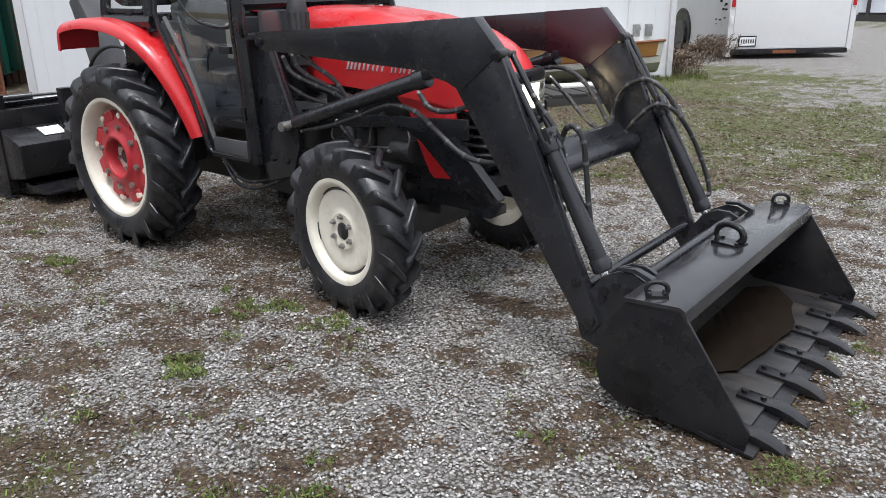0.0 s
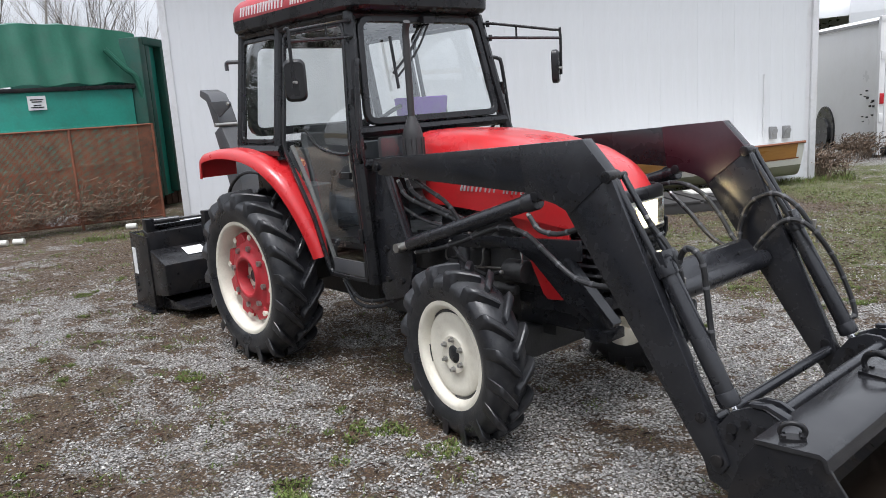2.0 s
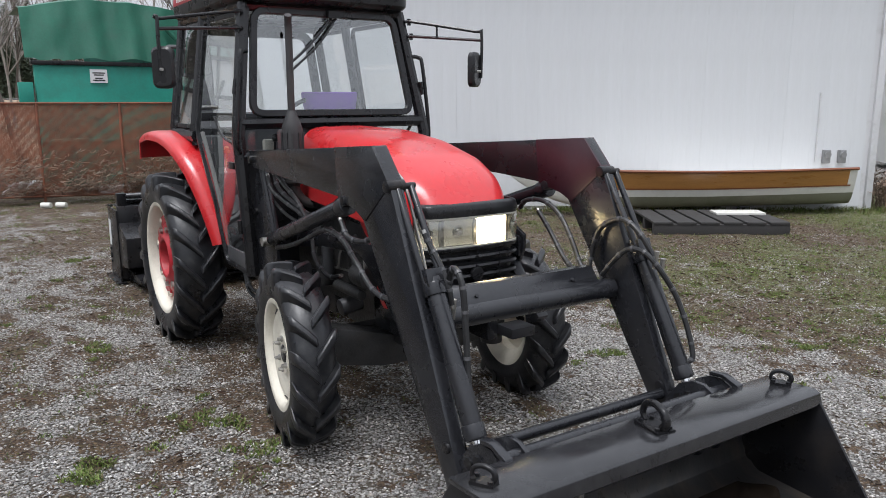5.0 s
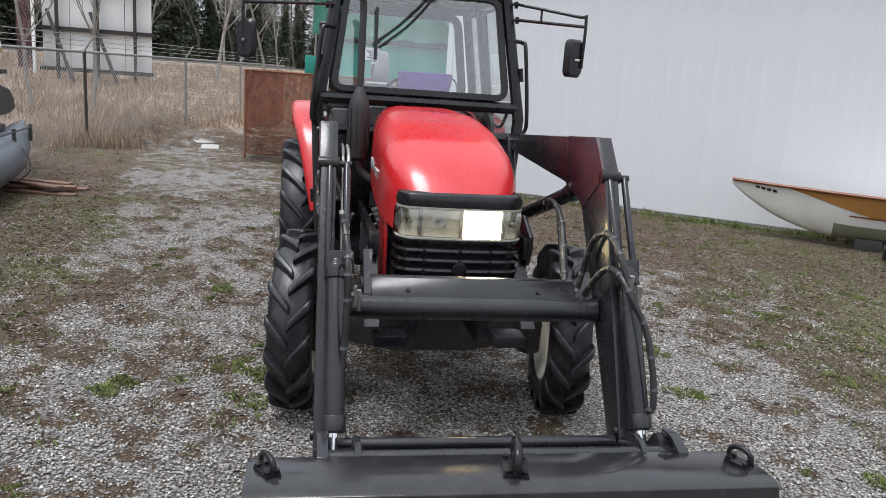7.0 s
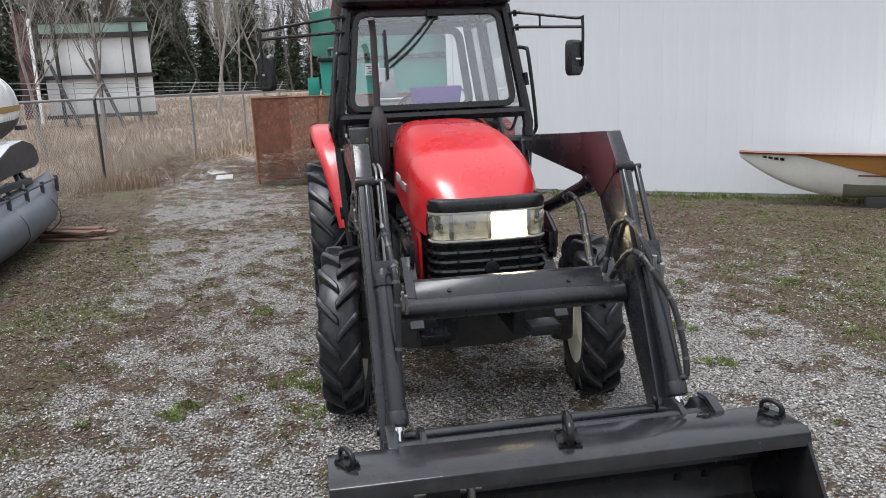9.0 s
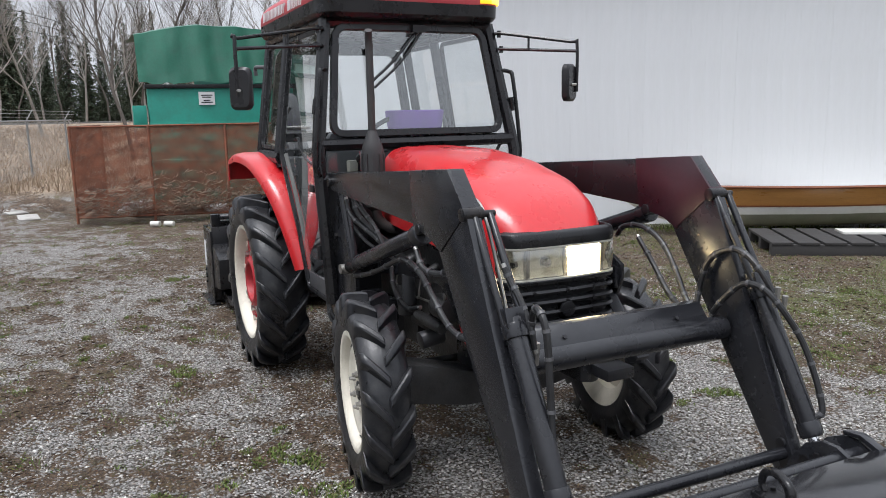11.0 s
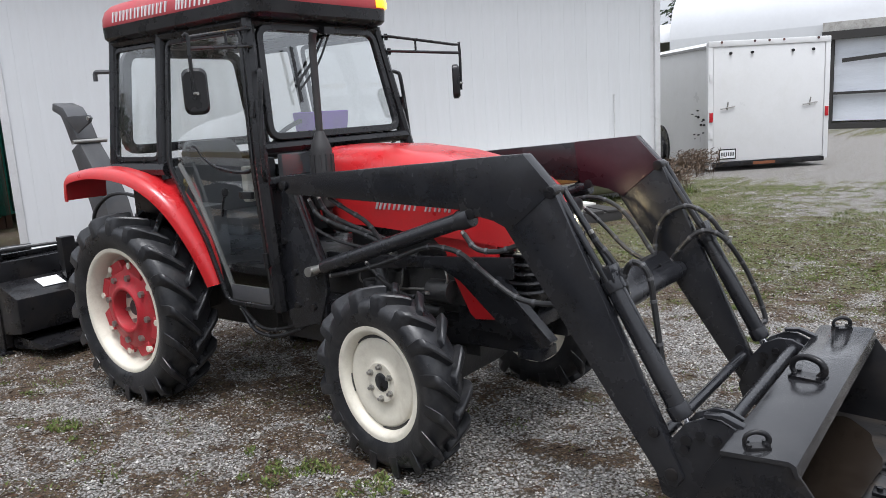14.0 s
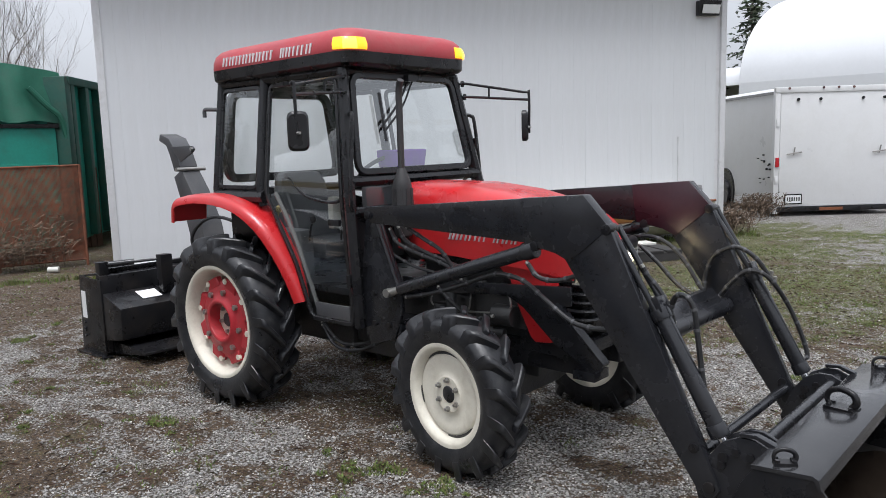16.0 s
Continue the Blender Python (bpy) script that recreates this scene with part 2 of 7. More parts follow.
def curve(pts, k=6):
    """A smooth line through points (Catmull-Rom)."""
    P = [Vector(p) for p in pts]
    P = [2 * P[0] - P[1]] + P + [2 * P[-1] - P[-2]]
    out = []
    for i in range(1, len(P) - 2):
        a, b, c, d = P[i - 1:i + 3]
        for s in range(k):
            t = s / k
            out.append(0.5 * ((2 * b) + (c - a) * t + (2 * a - 5 * b + 4 * c - d) * t * t + (3 * b - a - 3 * c + d) * t ** 3))
    return out + [P[-2]]


def pipe(bm, pts, r, n=9, k=6, smooth=True):
    line = curve(pts, k) if smooth else [Vector(p) for p in pts]
    u = None
    rings = []
    for i, p in enumerate(line):
        d = (line[min(i + 1, len(line) - 1)] - line[max(i - 1, 0)]).normalized()
        if u is None:
            u, v = frame_of(d)
        else:
            u = (u - d * u.dot(d)).normalized()
            v = d.cross(u)
        rr = r(i / (len(line) - 1)) if callable(r) else r
        rings.append(ring(p, u, v, rr, n))
    return loft(bm, rings)


def lathe(bm, prof, c, n=48, axis="y", close=False):
    """prof: (radius, place along the axis), turned round an axis through c."""
    c = Vector(c)
    rings = []
    for i in range(n):
        a = 2 * math.pi * i / n
        s, k = math.sin(a), math.cos(a)
        rings.append([c + (Vector((r * s, h, r * k)) if axis == "y" else Vector((r * s, r * k, h)) if axis == "z" else Vector((h, r * s, r * k))) for r, h in prof])
    vs = [[bm.verts.new(p) for p in r] for r in rings]
    m = len(prof)
    for i in range(n):
        a, b = vs[i], vs[(i + 1) % n]
        for j in range(m if close else m - 1):
            bm.faces.new((a[j], a[(j + 1) % m], b[(j + 1) % m], b[j]))
    return bm


def bolt(bm, p, d, r=0.012, h=0.012):
    return rod(bm, p, Vector(p) + Vector(d) * h, r, 6)


def rrect(cx, cy, w, h, r, n=4):
    """Outline of a rectangle with rounded corners."""
    out = []
    for sx, sy, a0 in ((1, 1, 0), (-1, 1, 90), (-1, -1, 180), (1, -1, 270)):
        for i in range(n + 1):
            a = radians(a0 + 90 * i / n)
            out.append((cx + sx * (w / 2 - r) + r * math.cos(a), cy + sy * (h / 2 - r) + r * math.sin(a)))
    return out


def sheet_frame(bm, outer, inner, thick):
    """A flat rim between two outlines of points, thickened along its normal."""
    O, I = [Vector(p) for p in outer], [Vector(p) for p in inner]
    nrm = (O[1] - O[0]).cross(O[2] - O[1]).normalized() * thick
    n = len(O)
    a, b = [bm.verts.new(p) for p in O], [bm.verts.new(p) for p in I]
    c, d = [bm.verts.new(p - nrm) for p in O], [bm.verts.new(p - nrm) for p in I]
    for i in range(n):
        j = (i + 1) % n
        for q in ((a[i], a[j], b[j], b[i]), (c[j], c[i], d[i], d[j]), (a[j], a[i], c[i], c[j]), (b[i], b[j], d[j], d[i])):
            bm.faces.new(q)
    return bm


# ---- tractor ----
YC = 0.06
tractor = thing("tractor", (1.0, YC, 0), "red compact tractor with black glazed cab, parked on gravel", "tractor")


def tyre_bm(R, w, rb, lugs, lug_h, c, s):
    bm = B()
    k = R - lug_h
    prof = [(rb - 0.012, -0.34 * w), (rb + 0.012, -0.42 * w), (rb + 0.35 * (k - rb), -0.5 * w), (rb + 0.66 * (k - rb), -0.5 * w), (k - 0.032, -0.465 * w),
            (k - 0.012, -0.37 * w), (k, -0.2 * w), (k + 0.005, 0), (k, 0.2 * w), (k - 0.012, 0.37 * w), (k - 0.032, 0.465 * w), (rb + 0.66 * (k - rb), 0.5 * w),
            (rb + 0.35 * (k - rb), 0.5 * w), (rb + 0.012, 0.42 * w), (rb - 0.012, 0.34 * w)]
    lathe(bm, prof, c, 64, close=True)
    return bm


def lug_parts(R, w, lugs, lug_h, c, wheel_ob):
    c, k = Vector(c), R - lug_h
    for side in (-1, 1):
        data = None
        for i in range(lugs):
            turn = Matrix.Translation(c) @ Matrix.Rotation(2 * math.pi * (i + (0.5 if side > 0 else 0)) / lugs, 4, "Y")
            if data:
                o = new("lug", data)
                o.parent, o.matrix_basis = wheel_ob, turn
                continue
            rings = []
            for t in (0, 0.3, 0.65, 0.9, 1.0):
                h = side * (-0.03 + (0.51 + 0.03) * t) * w
                ang = -(0.62 * w / R) * t
                rt = R - 0.010 * t * t - (0.0 if t < 0.95 else 0.022)
                r0 = k - 0.025 - (0.0 if t < 0.6 else 0.055 * (t - 0.6) / 0.4)
                half_t, half_b = (0.019 + 0.007 * t) / R, (0.031 + 0.012 * t) / R
                q = []
                for da, r in ((-half_b, r0), (-half_t, rt), (half_t, rt), (half_b, r0)):
                    q.append(Vector((r * math.sin(ang + da), h, r * math.cos(ang + da))))
                rings.append(q)
            o = part("lug", loft(B(), rings), TYRE, None, bev=0.006, seg=1)
            data = o.data
            o.parent, o.matrix_basis = wheel_ob, turn


def wheel(c, R, w, rb, s, rear, steer=0.0):
    """s: -1 for the side that faces -y. The outer face looks along s."""
    c = Vector(c)
    bm = B()
    o = lambda d: s * d
    # rim: flange, barrel and inner flange
    prof = [(rb + 0.012, o(0.40 * w)), (rb + 0.014, o(0.43 * w)), (rb - 0.004, o(0.435 * w)), (rb - 0.016, o(0.41 * w)), (rb - 0.03, o(0.33 * w)), (rb - 0.045, o(0.12 * w)),
            (rb - 0.075, o(0.05 * w)), (rb - 0.075, o(-0.2 * w)), (rb - 0.03, o(-0.36 * w)), (rb + 0.01, o(-0.43 * w)), (rb, o(-0.40 * w)), (rb - 0.02, o(-0.3 * w)),
            (rb - 0.06, o(-0.2 * w)), (rb - 0.06, o(0.05 * w)), (rb - 0.03, o(0.13 * w)), (rb - 0.01, o(0.34 * w))]
    lathe(bm, prof, c, 56, close=True)
    w_ob = part("wheel", bm, RIMW, tractor, "cream painted steel rim with black lugged tyre")
    if steer:
        piv = Matrix.Translation(c)
        w_ob.matrix_basis = piv @ Matrix.Rotation(radians(steer), 4, "Z") @ piv.inverted()
    kids = []
    kids.append(part("tyre", tyre_bm(R, w, rb, 18 if rear else 16, 0.046 if rear else 0.040, c, s), TYRE, None, "black ribbed farm tyre with angled lugs"))
    lug_parts(R, w, 18 if rear else 16, 0.046 if rear else 0.040, c, w_ob)
    if rear:
        bm = B()
        prof = [(0.122, o(0.100)), (0.130, o(0.108)), (0.148, o(0.108)), (0.162, o(0.090)), (0.20, o(0.080)), (0.24, o(0.072)), (0.275, o(0.055)), (0.278, o(0.03)), (0.23, o(0.05)), (0.14, o(0.06)), (0.120, o(0.0))]
        lathe(bm, prof, c, 48, close=True)
        for i in range(8):
            a = 2 * math.pi * (i + 0.5) / 8
            u = Vector((math.sin(a), 0, math.cos(a)))
            t = Vector((u.z, 0, -u.x))
            p0 = c + u * 0.255 + Vector((0, o(0.03), 0))
            rings = [[p0 + t * x + u * z + Vector((0, o(y), 0)) for x, z in ((-0.075, -0.02), (0.075, -0.02), (0.06, 0.05), (-0.06, 0.05))] for y in (0, 0.045)]
            kids.append(part("rim_lobe", loft(B(), rings), RED_HUB, None, bev=0.006, seg=1))
        kids.append(part("wheel_centre", bm, RED_HUB, None, "dull red dished wheel centre", bev=0.006, seg=1))
        bm = B()
        lathe(bm, [(0.001, o(0.020)), (0.075, o(0.020)), (0.124, o(0.024)), (0.124, o(0.0))], c, 36)
        kids.append(part("hub", bm, RIMW, None, "cream painted hub flange"))
        bm = B()
        lathe(bm, [(0.001, o(0.046)), (0.042, o(0.046)), (0.05, o(0.039)), (0.05, o(0.015))], c, 24)
        kids.append(part("axle_cap", bm, ENGINE, None))
        for i in range(6):
            a = 2 * math.pi * i / 6 + 0.3
            kids.append(part("wheel_nut", bolt(B(), c + Vector((0.092 * math.sin(a), o(0.022), 0.092 * math.cos(a))), (0, s, 0), 0.014, 0.022), STEEL))
        for i in range(8):
            a = 2 * math.pi * i / 8
            for rr, k in ((0.205, 0.076), (0.285, 0.06)):
                if rr == 0.20 and i % 2:
                    continue
                kids.append(part("wheel_nut", bolt(B(), c + Vector((rr * math.sin(a + .2), o(k), rr * math.cos(a + .2))), (0, s, 0), 0.02, 0.024), STEEL if rr < 0.25 else RIMW))
    else:
        bm = B()
        prof = [(r, o(d + 0.034)) for r, d in ((0.046, 0.020), (0.095, 0.024), (0.105, 0.016), (0.13, 0.014), (0.175, 0.020), (0.205, 0.026), (0.222, 0.018), (0.238, -0.01), (0.225, -0.02), (0.15, 0.0), (0.046, 0.005))]
        lathe(bm, prof, c, 48, close=True)
        kids.append(part("wheel_centre", bm, RIMW, None, "cream painted pressed steel disc"))
        # solid dark arcs stand in for the shaded gaps round the disc
        for a0, a1 in ((-0.75, 0.35), (2.25, 3.2), (4.3, 4.7)):
            rings = []
            for k in range(9):
                a = a0 + (a1 - a0) * k / 8
                d, wd = Vector((math.sin(a), 0, math.cos(a))), 0.008 * math.sin(math.pi * (k + 0.5) / 9) + 0.002
                rings.append([c + d * r + Vector((0, o(y), 0)) for r, y in ((0.228 - wd, 0.034), (0.228 - wd, 0.058), (0.228 + wd, 0.052), (0.228 + wd, 0.034))])
            kids.append(part("rim_slot", loft(B(), rings), ENGINE, None, "dark arc standing for the shaded gap beside the wheel disc"))
        # dull black disc puts the shade of the open hub hole into colour
        bm = B()
        lathe(bm, [(0.001, o(0.060)), (0.040, o(0.060)), (0.0455, o(0.056)), (0.0455, o(0.034))], c, 20)
        kids.append(part("axle_cap", bm, TYRE, None, "dull black disc standing for the shaded hub hole"))
        for i in range(6):
            a = 2 * math.pi * i / 6
            kids.append(part("wheel_nut", bolt(bolt(B(), c + Vector((0.078 * math.sin(a), o(0.056), 0.078 * math.cos(a))), (0, s, 0), 0.015, 0.012),
                                               c + Vector((0.078 * math.sin(a), o(0.066), 0.078 * math.cos(a))), (0, s, 0), 0.009, 0.016), STEEL))
    for k in kids:
        k.parent = w_ob
        k.matrix_parent_inverse = Matrix.Identity(4)
    return w_ob


wheel((-0.01, YC - 0.69, 0.582), 0.60, 0.31, 0.38, -1, True)
wheel((-0.01, YC + 0.69, 0.582), 0.60, 0.31, 0.38, 1, True)
wheel((2.03, YC - 0.668, 0.443), 0.463, 0.21, 0.268, -1, False, -8)
wheel((2.05, YC + 0.715, 0.415), 0.463, 0.21, 0.268, 1, False, -8)

# chassis: gearbox, engine, front axle
bm = B()
for lo, hi in (((-0.35, -0.2, 0.38), (0.7, 0.2, 0.85)), ((0.7, -0.17, 0.42), (1.45, 0.17, 0.9)), ((0.9, -0.3, 0.40), (1.25, 0.3, 0.62)), ((-0.15, -0.52, 0.48), (0.12, 0.52, 0.7))):
    box(bm, (lo[0], lo[1] + YC, lo[2]), (hi[0], hi[1] + YC, hi[2]))
rod(bm, (-0.03, YC - 0.6, 0.585), (-0.03, YC + 0.6, 0.585), 0.1)
part("gearbox", bm, ENGINE, tractor, "grimy black gearbox and rear axle", bev=0.025)
bm = B()
for lo, hi in (((1.4, -0.19, 0.55), (2.3, 0.19, 1.05)), ((1.5, -0.24, 0.62), (1.78, -0.15, 0.86)), ((1.85, -0.26, 0.72), (2.2, -0.15, 0.9)), ((1.45, -0.25, 0.95), (2.25, 0.25, 1.14)), ((1.5, 0.15, 0.6), (2.1, 0.25, 0.9)), ((1.55, -0.14, 0.42), (2.2, 0.14, 0.56))):
    box(bm, (lo[0], lo[1] + YC, lo[2]), (hi[0], hi[1] + YC, hi[2]))
for x in (1.6, 1.75, 1.9, 2.05):
    rod(bm, (x, YC - 0.19, 0.98), (x, YC - 0.29, 0.93), 0.03)
rod(bm, (1.62, YC - 0.3, 0.66), (1.62, YC - 0.3, 0.82), 0.05)
rod(bm, (1.8, YC - 0.32, 0.7), (2.1, YC - 0.32, 0.7), 0.028)
part("fuel_filter", rod(B(), (1.72, YC - 0.33, 0.74), (1.72, YC - 0.33, 0.90), 0.034, 16), GREYP, tractor, "grey fuel filter", bev=0.008)
part("alternator", rod(B(), (2.02, YC - 0.30, 0.80), (2.16, YC - 0.30, 0.80), 0.06, 18), ENGINE, tractor, "grimy alternator", bev=0.01)
part("oil_filter", rod(B(), (1.92, YC - 0.24, 0.62), (1.92, YC - 0.36, 0.60), 0.045, 18), GREYP, tractor, "", bev=0.008)
for x, z in ((1.55, 0.93), (1.83, 0.93), (2.1, 0.95)):
    part("fuel_pipe", pipe(B(), [(x, YC - 0.2, z), (x + 0.03, YC - 0.31, z - 0.02), (x + 0.02, YC - 0.33, z - 0.12), (1.75, YC - 0.30, 0.78)], 0.006, 6), STEEL, tractor)
part("engine", bm, ENGINE, tractor, "oily black diesel engine block", bev=0.012)
bm = B()
prism(bm, [(-0.60, 0.50), (-0.5, 0.56), (-0.12, 0.46), (0.12, 0.46), (0.5, 0.56), (0.6, 0.5), (0.6, 0.38), (0.2, 0.30), (-0.2, 0.30), (-0.6, 0.38)], 1.95, 2.11, "x")
for v in bm.verts:
    v.co.y += YC
for s in (-1, 1):
    rod(bm, (2.03, YC + s * 0.56, 0.28), (2.03, YC + s * 0.56, 0.68), 0.065)
rod(bm, (1.9, YC - 0.55, 0.48), (1.9, YC + 0.55, 0.48), 0.02)
part("front_axle", bm, ENGINE, tractor, "black front drive axle", bev=0.015)
bm = B()
for lo, hi in (((2.15, -0.25, 0.60), (2.50, 0.25, 1.06)), ((2.0, -0.2, 0.5), (2.56, -0.14, 0.66)), ((2.0, 0.14, 0.5), (2.56, 0.2, 0.66)), ((2.50, -0.30, 0.63), (2.58, 0.30, 0.70))):
    box(bm, (lo[0], lo[1] + YC, lo[2]), (hi[0], hi[1] + YC, hi[2]))
part("front_frame", bm, BLACK, tractor, "black front frame and radiator housing", bev=0.01)


# hood
def hood_ring(x, hw, zb, zt, e=0.42):
    out = []
    for i in range(25):
        a = math.pi * i / 24
        cs, sn = math.cos(a), math.sin(a)
        back = 0.085 * min(max((x - 2.25) / 0.35, 0), 1) ** 1.5 * abs(cs) ** (4 * e)
        out.append((x - back, 0.062 + hw * math.copysign(abs(cs) ** e, cs), zb + (zt - zb) * sn ** e))
    return out


def crown(rows, x):
    for a, b in zip(rows, rows[1:]):
        if a[0] <= x <= b[0]:
            t = (x - a[0]) / (b[0] - a[0])
            t = t * t * (3 - 2 * t) * 0.35 + t * 0.65
            return [p + (q - p) * t for p, q in zip(a, b)]


HOOD = [(1.26, 0.29, 1.12, 1.525), (1.7, 0.318, 1.11, 1.518), (2.02, 0.325, 1.09, 1.480), (2.30, 0.322, 1.07, 1.412), (2.47, 0.308, 1.05, 1.334), (2.56, 0.288, 1.04, 1.260), (2.60, 0.272, 1.03, 1.212)]
bm = B()
loft(bm, [hood_ring(*crown(HOOD, x)) for x in np.linspace(1.26, 2.60, 26)], closed=False)
part("hood", bm, RED, tractor, "glossy red rounded hood")
for s in (-1, 1):
    bm = B()
    y0 = 0.062 + s * 0.285
    prism(bm, [(2.02, 1.10), (2.42, 1.10), (2.44, 0.98), (2.44, 0.69), (2.29, 0.675), (2.26, 0.70), (2.17, 0.88), (2.13, 1.00)], y0, y0 + s * 0.018)
    part("side_cowl", bm, RED, tractor, "red lower side cowl", bev=0.005)
    bm = B()
    prism(bm, [(1.30, 1.12), (2.3, 1.12), (2.3, 1.04), (1.30, 1.08)], 0.062 + s * 0.27, 0.062 + s * 0.285)
    part("side_screen", bm, CABBLK, tractor, bev=0.003)
# raised badge on the hood side as slim bars
for x, w in ((1.70, 0.04), (1.755, 0.012), (1.785, 0.048), (1.85, 0.052), (1.92, 0.048)):
    for x0 in ((x, x + w - 0.014) if w > 0.02 else (x,)):
        part("badge", prism(B(), [(x0, 1.205), (x0 + 0.014, 1.2045), (x0 + 0.034, 1.258), (x0 + 0.02, 1.26)], -0.262, -0.245), SILVER, tractor, "silver raised bar on hood side", bev=0.002, seg=1)
for x in (2.03, 2.055, 2.09, 2.115, 2.15, 2.175):
    part("badge", prism(B(), [(x, 1.205), (x + 0.011, 1.2045), (x + 0.026, 1.245), (x + 0.015, 1.246)], -0.268, -0.25), SILVER, tractor, "silver raised bar on hood side", bev=0.002, seg=1)

# nose: a black moulding that turns round both corners, with lamps and grille
YN, XN, NA, NR = 0.083, 2.605, 0.280, 0.075


def nose_pt(q, off=0.0):
    """A point of the nose's outline seen from above: q runs along it from the middle, off stands out from it."""
    s, d, flat, turn = (1 if q >= 0 else -1), abs(q), NA - NR, NR * math.pi / 2
    if d < flat:
        p, n = (XN + 0.012 * (1 - (d / flat) ** 2), d), (1, 0)
    elif d < flat + turn:
        a = (d - flat) / NR
        p, n = (XN - NR + NR * math.cos(a), flat + NR * math.sin(a)), (math.cos(a), math.sin(a))
    else:
        p, n = (XN - NR - (d - flat - turn), NA), (0, 1)
    return p[0] + n[0] * off, YN + s * (p[1] + n[1] * off)


def belt(q0, q1, section, n=40):
    """A strip along the nose's outline with the given section of (off, height)."""
    return loft(B(), [[Vector((*nose_pt(q0 + (q1 - q0) * i / n, off), z)) for off, z in section] for i in range(n + 1)])


part("nose_band", belt(-0.42, 0.42, [(-0.03, 1.150), (0.004, 1.150), (0.008, 1.178), (0.0, 1.205), (-0.02, 1.214), (-0.03, 1.214)]), CABBLK, tractor, "black band above the headlights", bev=0.003, seg=1)
part("grille_shell", box(B(), (XN - 0.26, YN - 0.25, 0.70), (XN - 0.085, YN + 0.25, 1.15)), CABBLK, tractor, "black plastic grille surround", bev=0.02)
part("grille_back", belt(-0.42, 0.42, [(-0.05, 0.74), (-0.022, 0.78), (-0.016, 1.010), (-0.05, 1.010)]), CABBLK, tractor, "", bev=0.002, seg=1)
part("nose_sill", belt(-0.42, 0.42, [(-0.03, 0.985), (0.006, 0.99), (0.010, 1.006), (0.002, 1.012), (-0.03, 1.012)]), CABBLK, tractor, "", bev=0.002, seg=1)
for i in range(4):
    z = 0.815 + i * 0.045
    slat = part("grille_slat", belt(-0.40, 0.40, [(-0.03, z - 0.006), (0.004, z - 0.004), (0.010, z + 0.004), (0.004, z + 0.014), (-0.03, z + 0.022)]), CABBLK, tractor)
    for q in (-0.16, 0.0, 0.14):
        part("slat_clip", belt(q - 0.006, q + 0.006, [(-0.02, z - 0.008), (0.012, z - 0.006), (0.014, z + 0.010), (-0.02, z + 0.02)], 2), CABBLK, slat)
part("nose_badge", rod(B(), (XN + 0.005, YN, 0.875), (XN + 0.03, YN, 0.875), 0.034, 20), CABBLK, tractor, "round black nose emblem", bev=0.004)
hl = part("headlight_unit", belt(-0.37, 0.37, [(-0.05, 1.008), (-0.030, 1.008), (-0.030, 1.152), (-0.05, 1.152)]), CABBLK, tractor, "wide wraparound headlight unit, one side lit")
for q0, q1, m, lab in ((-0.345, -0.19, REFLECT, "clear corner lamp"), (-0.18, -0.006, REFLECT, "unlit yellowish headlight"), (0.004, 0.186, LIT, "lit bright headlight"), (0.196, 0.345, REFLECT, "clear corner lamp")):
    part("reflector", belt(q0, q1, [(-0.030, 1.018), (-0.010, 1.018), (-0.022, 1.05), (-0.022, 1.11), (-0.010, 1.140), (-0.030, 1.140)], 12), m, hl, lab)
    for q in (q0, q1):
        part("lamp_divider", belt(q - 0.004, q + 0.004, [(-0.03, 1.014), (-0.003, 1.014), (-0.003, 1.144), (-0.03, 1.144)], 2), STEEL, hl)
for q, r in ((-0.09, 0.03), (-0.255, 0.022), (0.255, 0.022)):
    (x0, y0), (x1, y1) = nose_pt(q, -0.022), nose_pt(q, -0.004)
    part("lamp_bulb", rod(B(), (x0, y0, 1.08), (x1, y1, 1.08), r, 20, r * 0.6), CHROME, hl)
lens = part("lens", belt(-0.35, 0.35, [(0.0, 1.014), (0.006, 1.022), (0.008, 1.08), (0.006, 1.136), (0.0, 1.144)]), LENS, hl, "clear ribbed headlight lens")
lens.visible_shadow = False
for z in (1.010, 1.146):
    part("lens_trim", belt(-0.352, 0.352, [(-0.01, z - 0.004), (0.007, z - 0.004), (0.007, z + 0.004), (-0.01, z + 0.004)]), CREAM, hl, "pale edge of the lens")
part("lamp_bracket", prism(B(), [(2.40, 0.86), (2.53, 0.88), (2.56, 0.95), (2.56, 1.02), (2.42, 1.09), (2.38, 1.09)], YN + 0.33, YN + 0.35), BLACK, tractor, "", bev=0.004)


# cab
def hw(z):
    return 0.57 + 0.045 * (z - 0.65) / 0.83 if z < 1.48 else 0.615 - 0.105 * (z - 1.48) / 0.72


def sd(x, z, s, off=0.0):
    return Vector((x, YC + s * (hw(z) + off), z))


def bar(bm, pts, r, n=8):
    return pipe(bm, pts, r, n, smooth=False)


def ax(z):
    """Where the windscreen plane stands at height z."""
    return 1.19 - (0.13 * (z - 1.48) / 0.72 if z > 1.48 else 0)


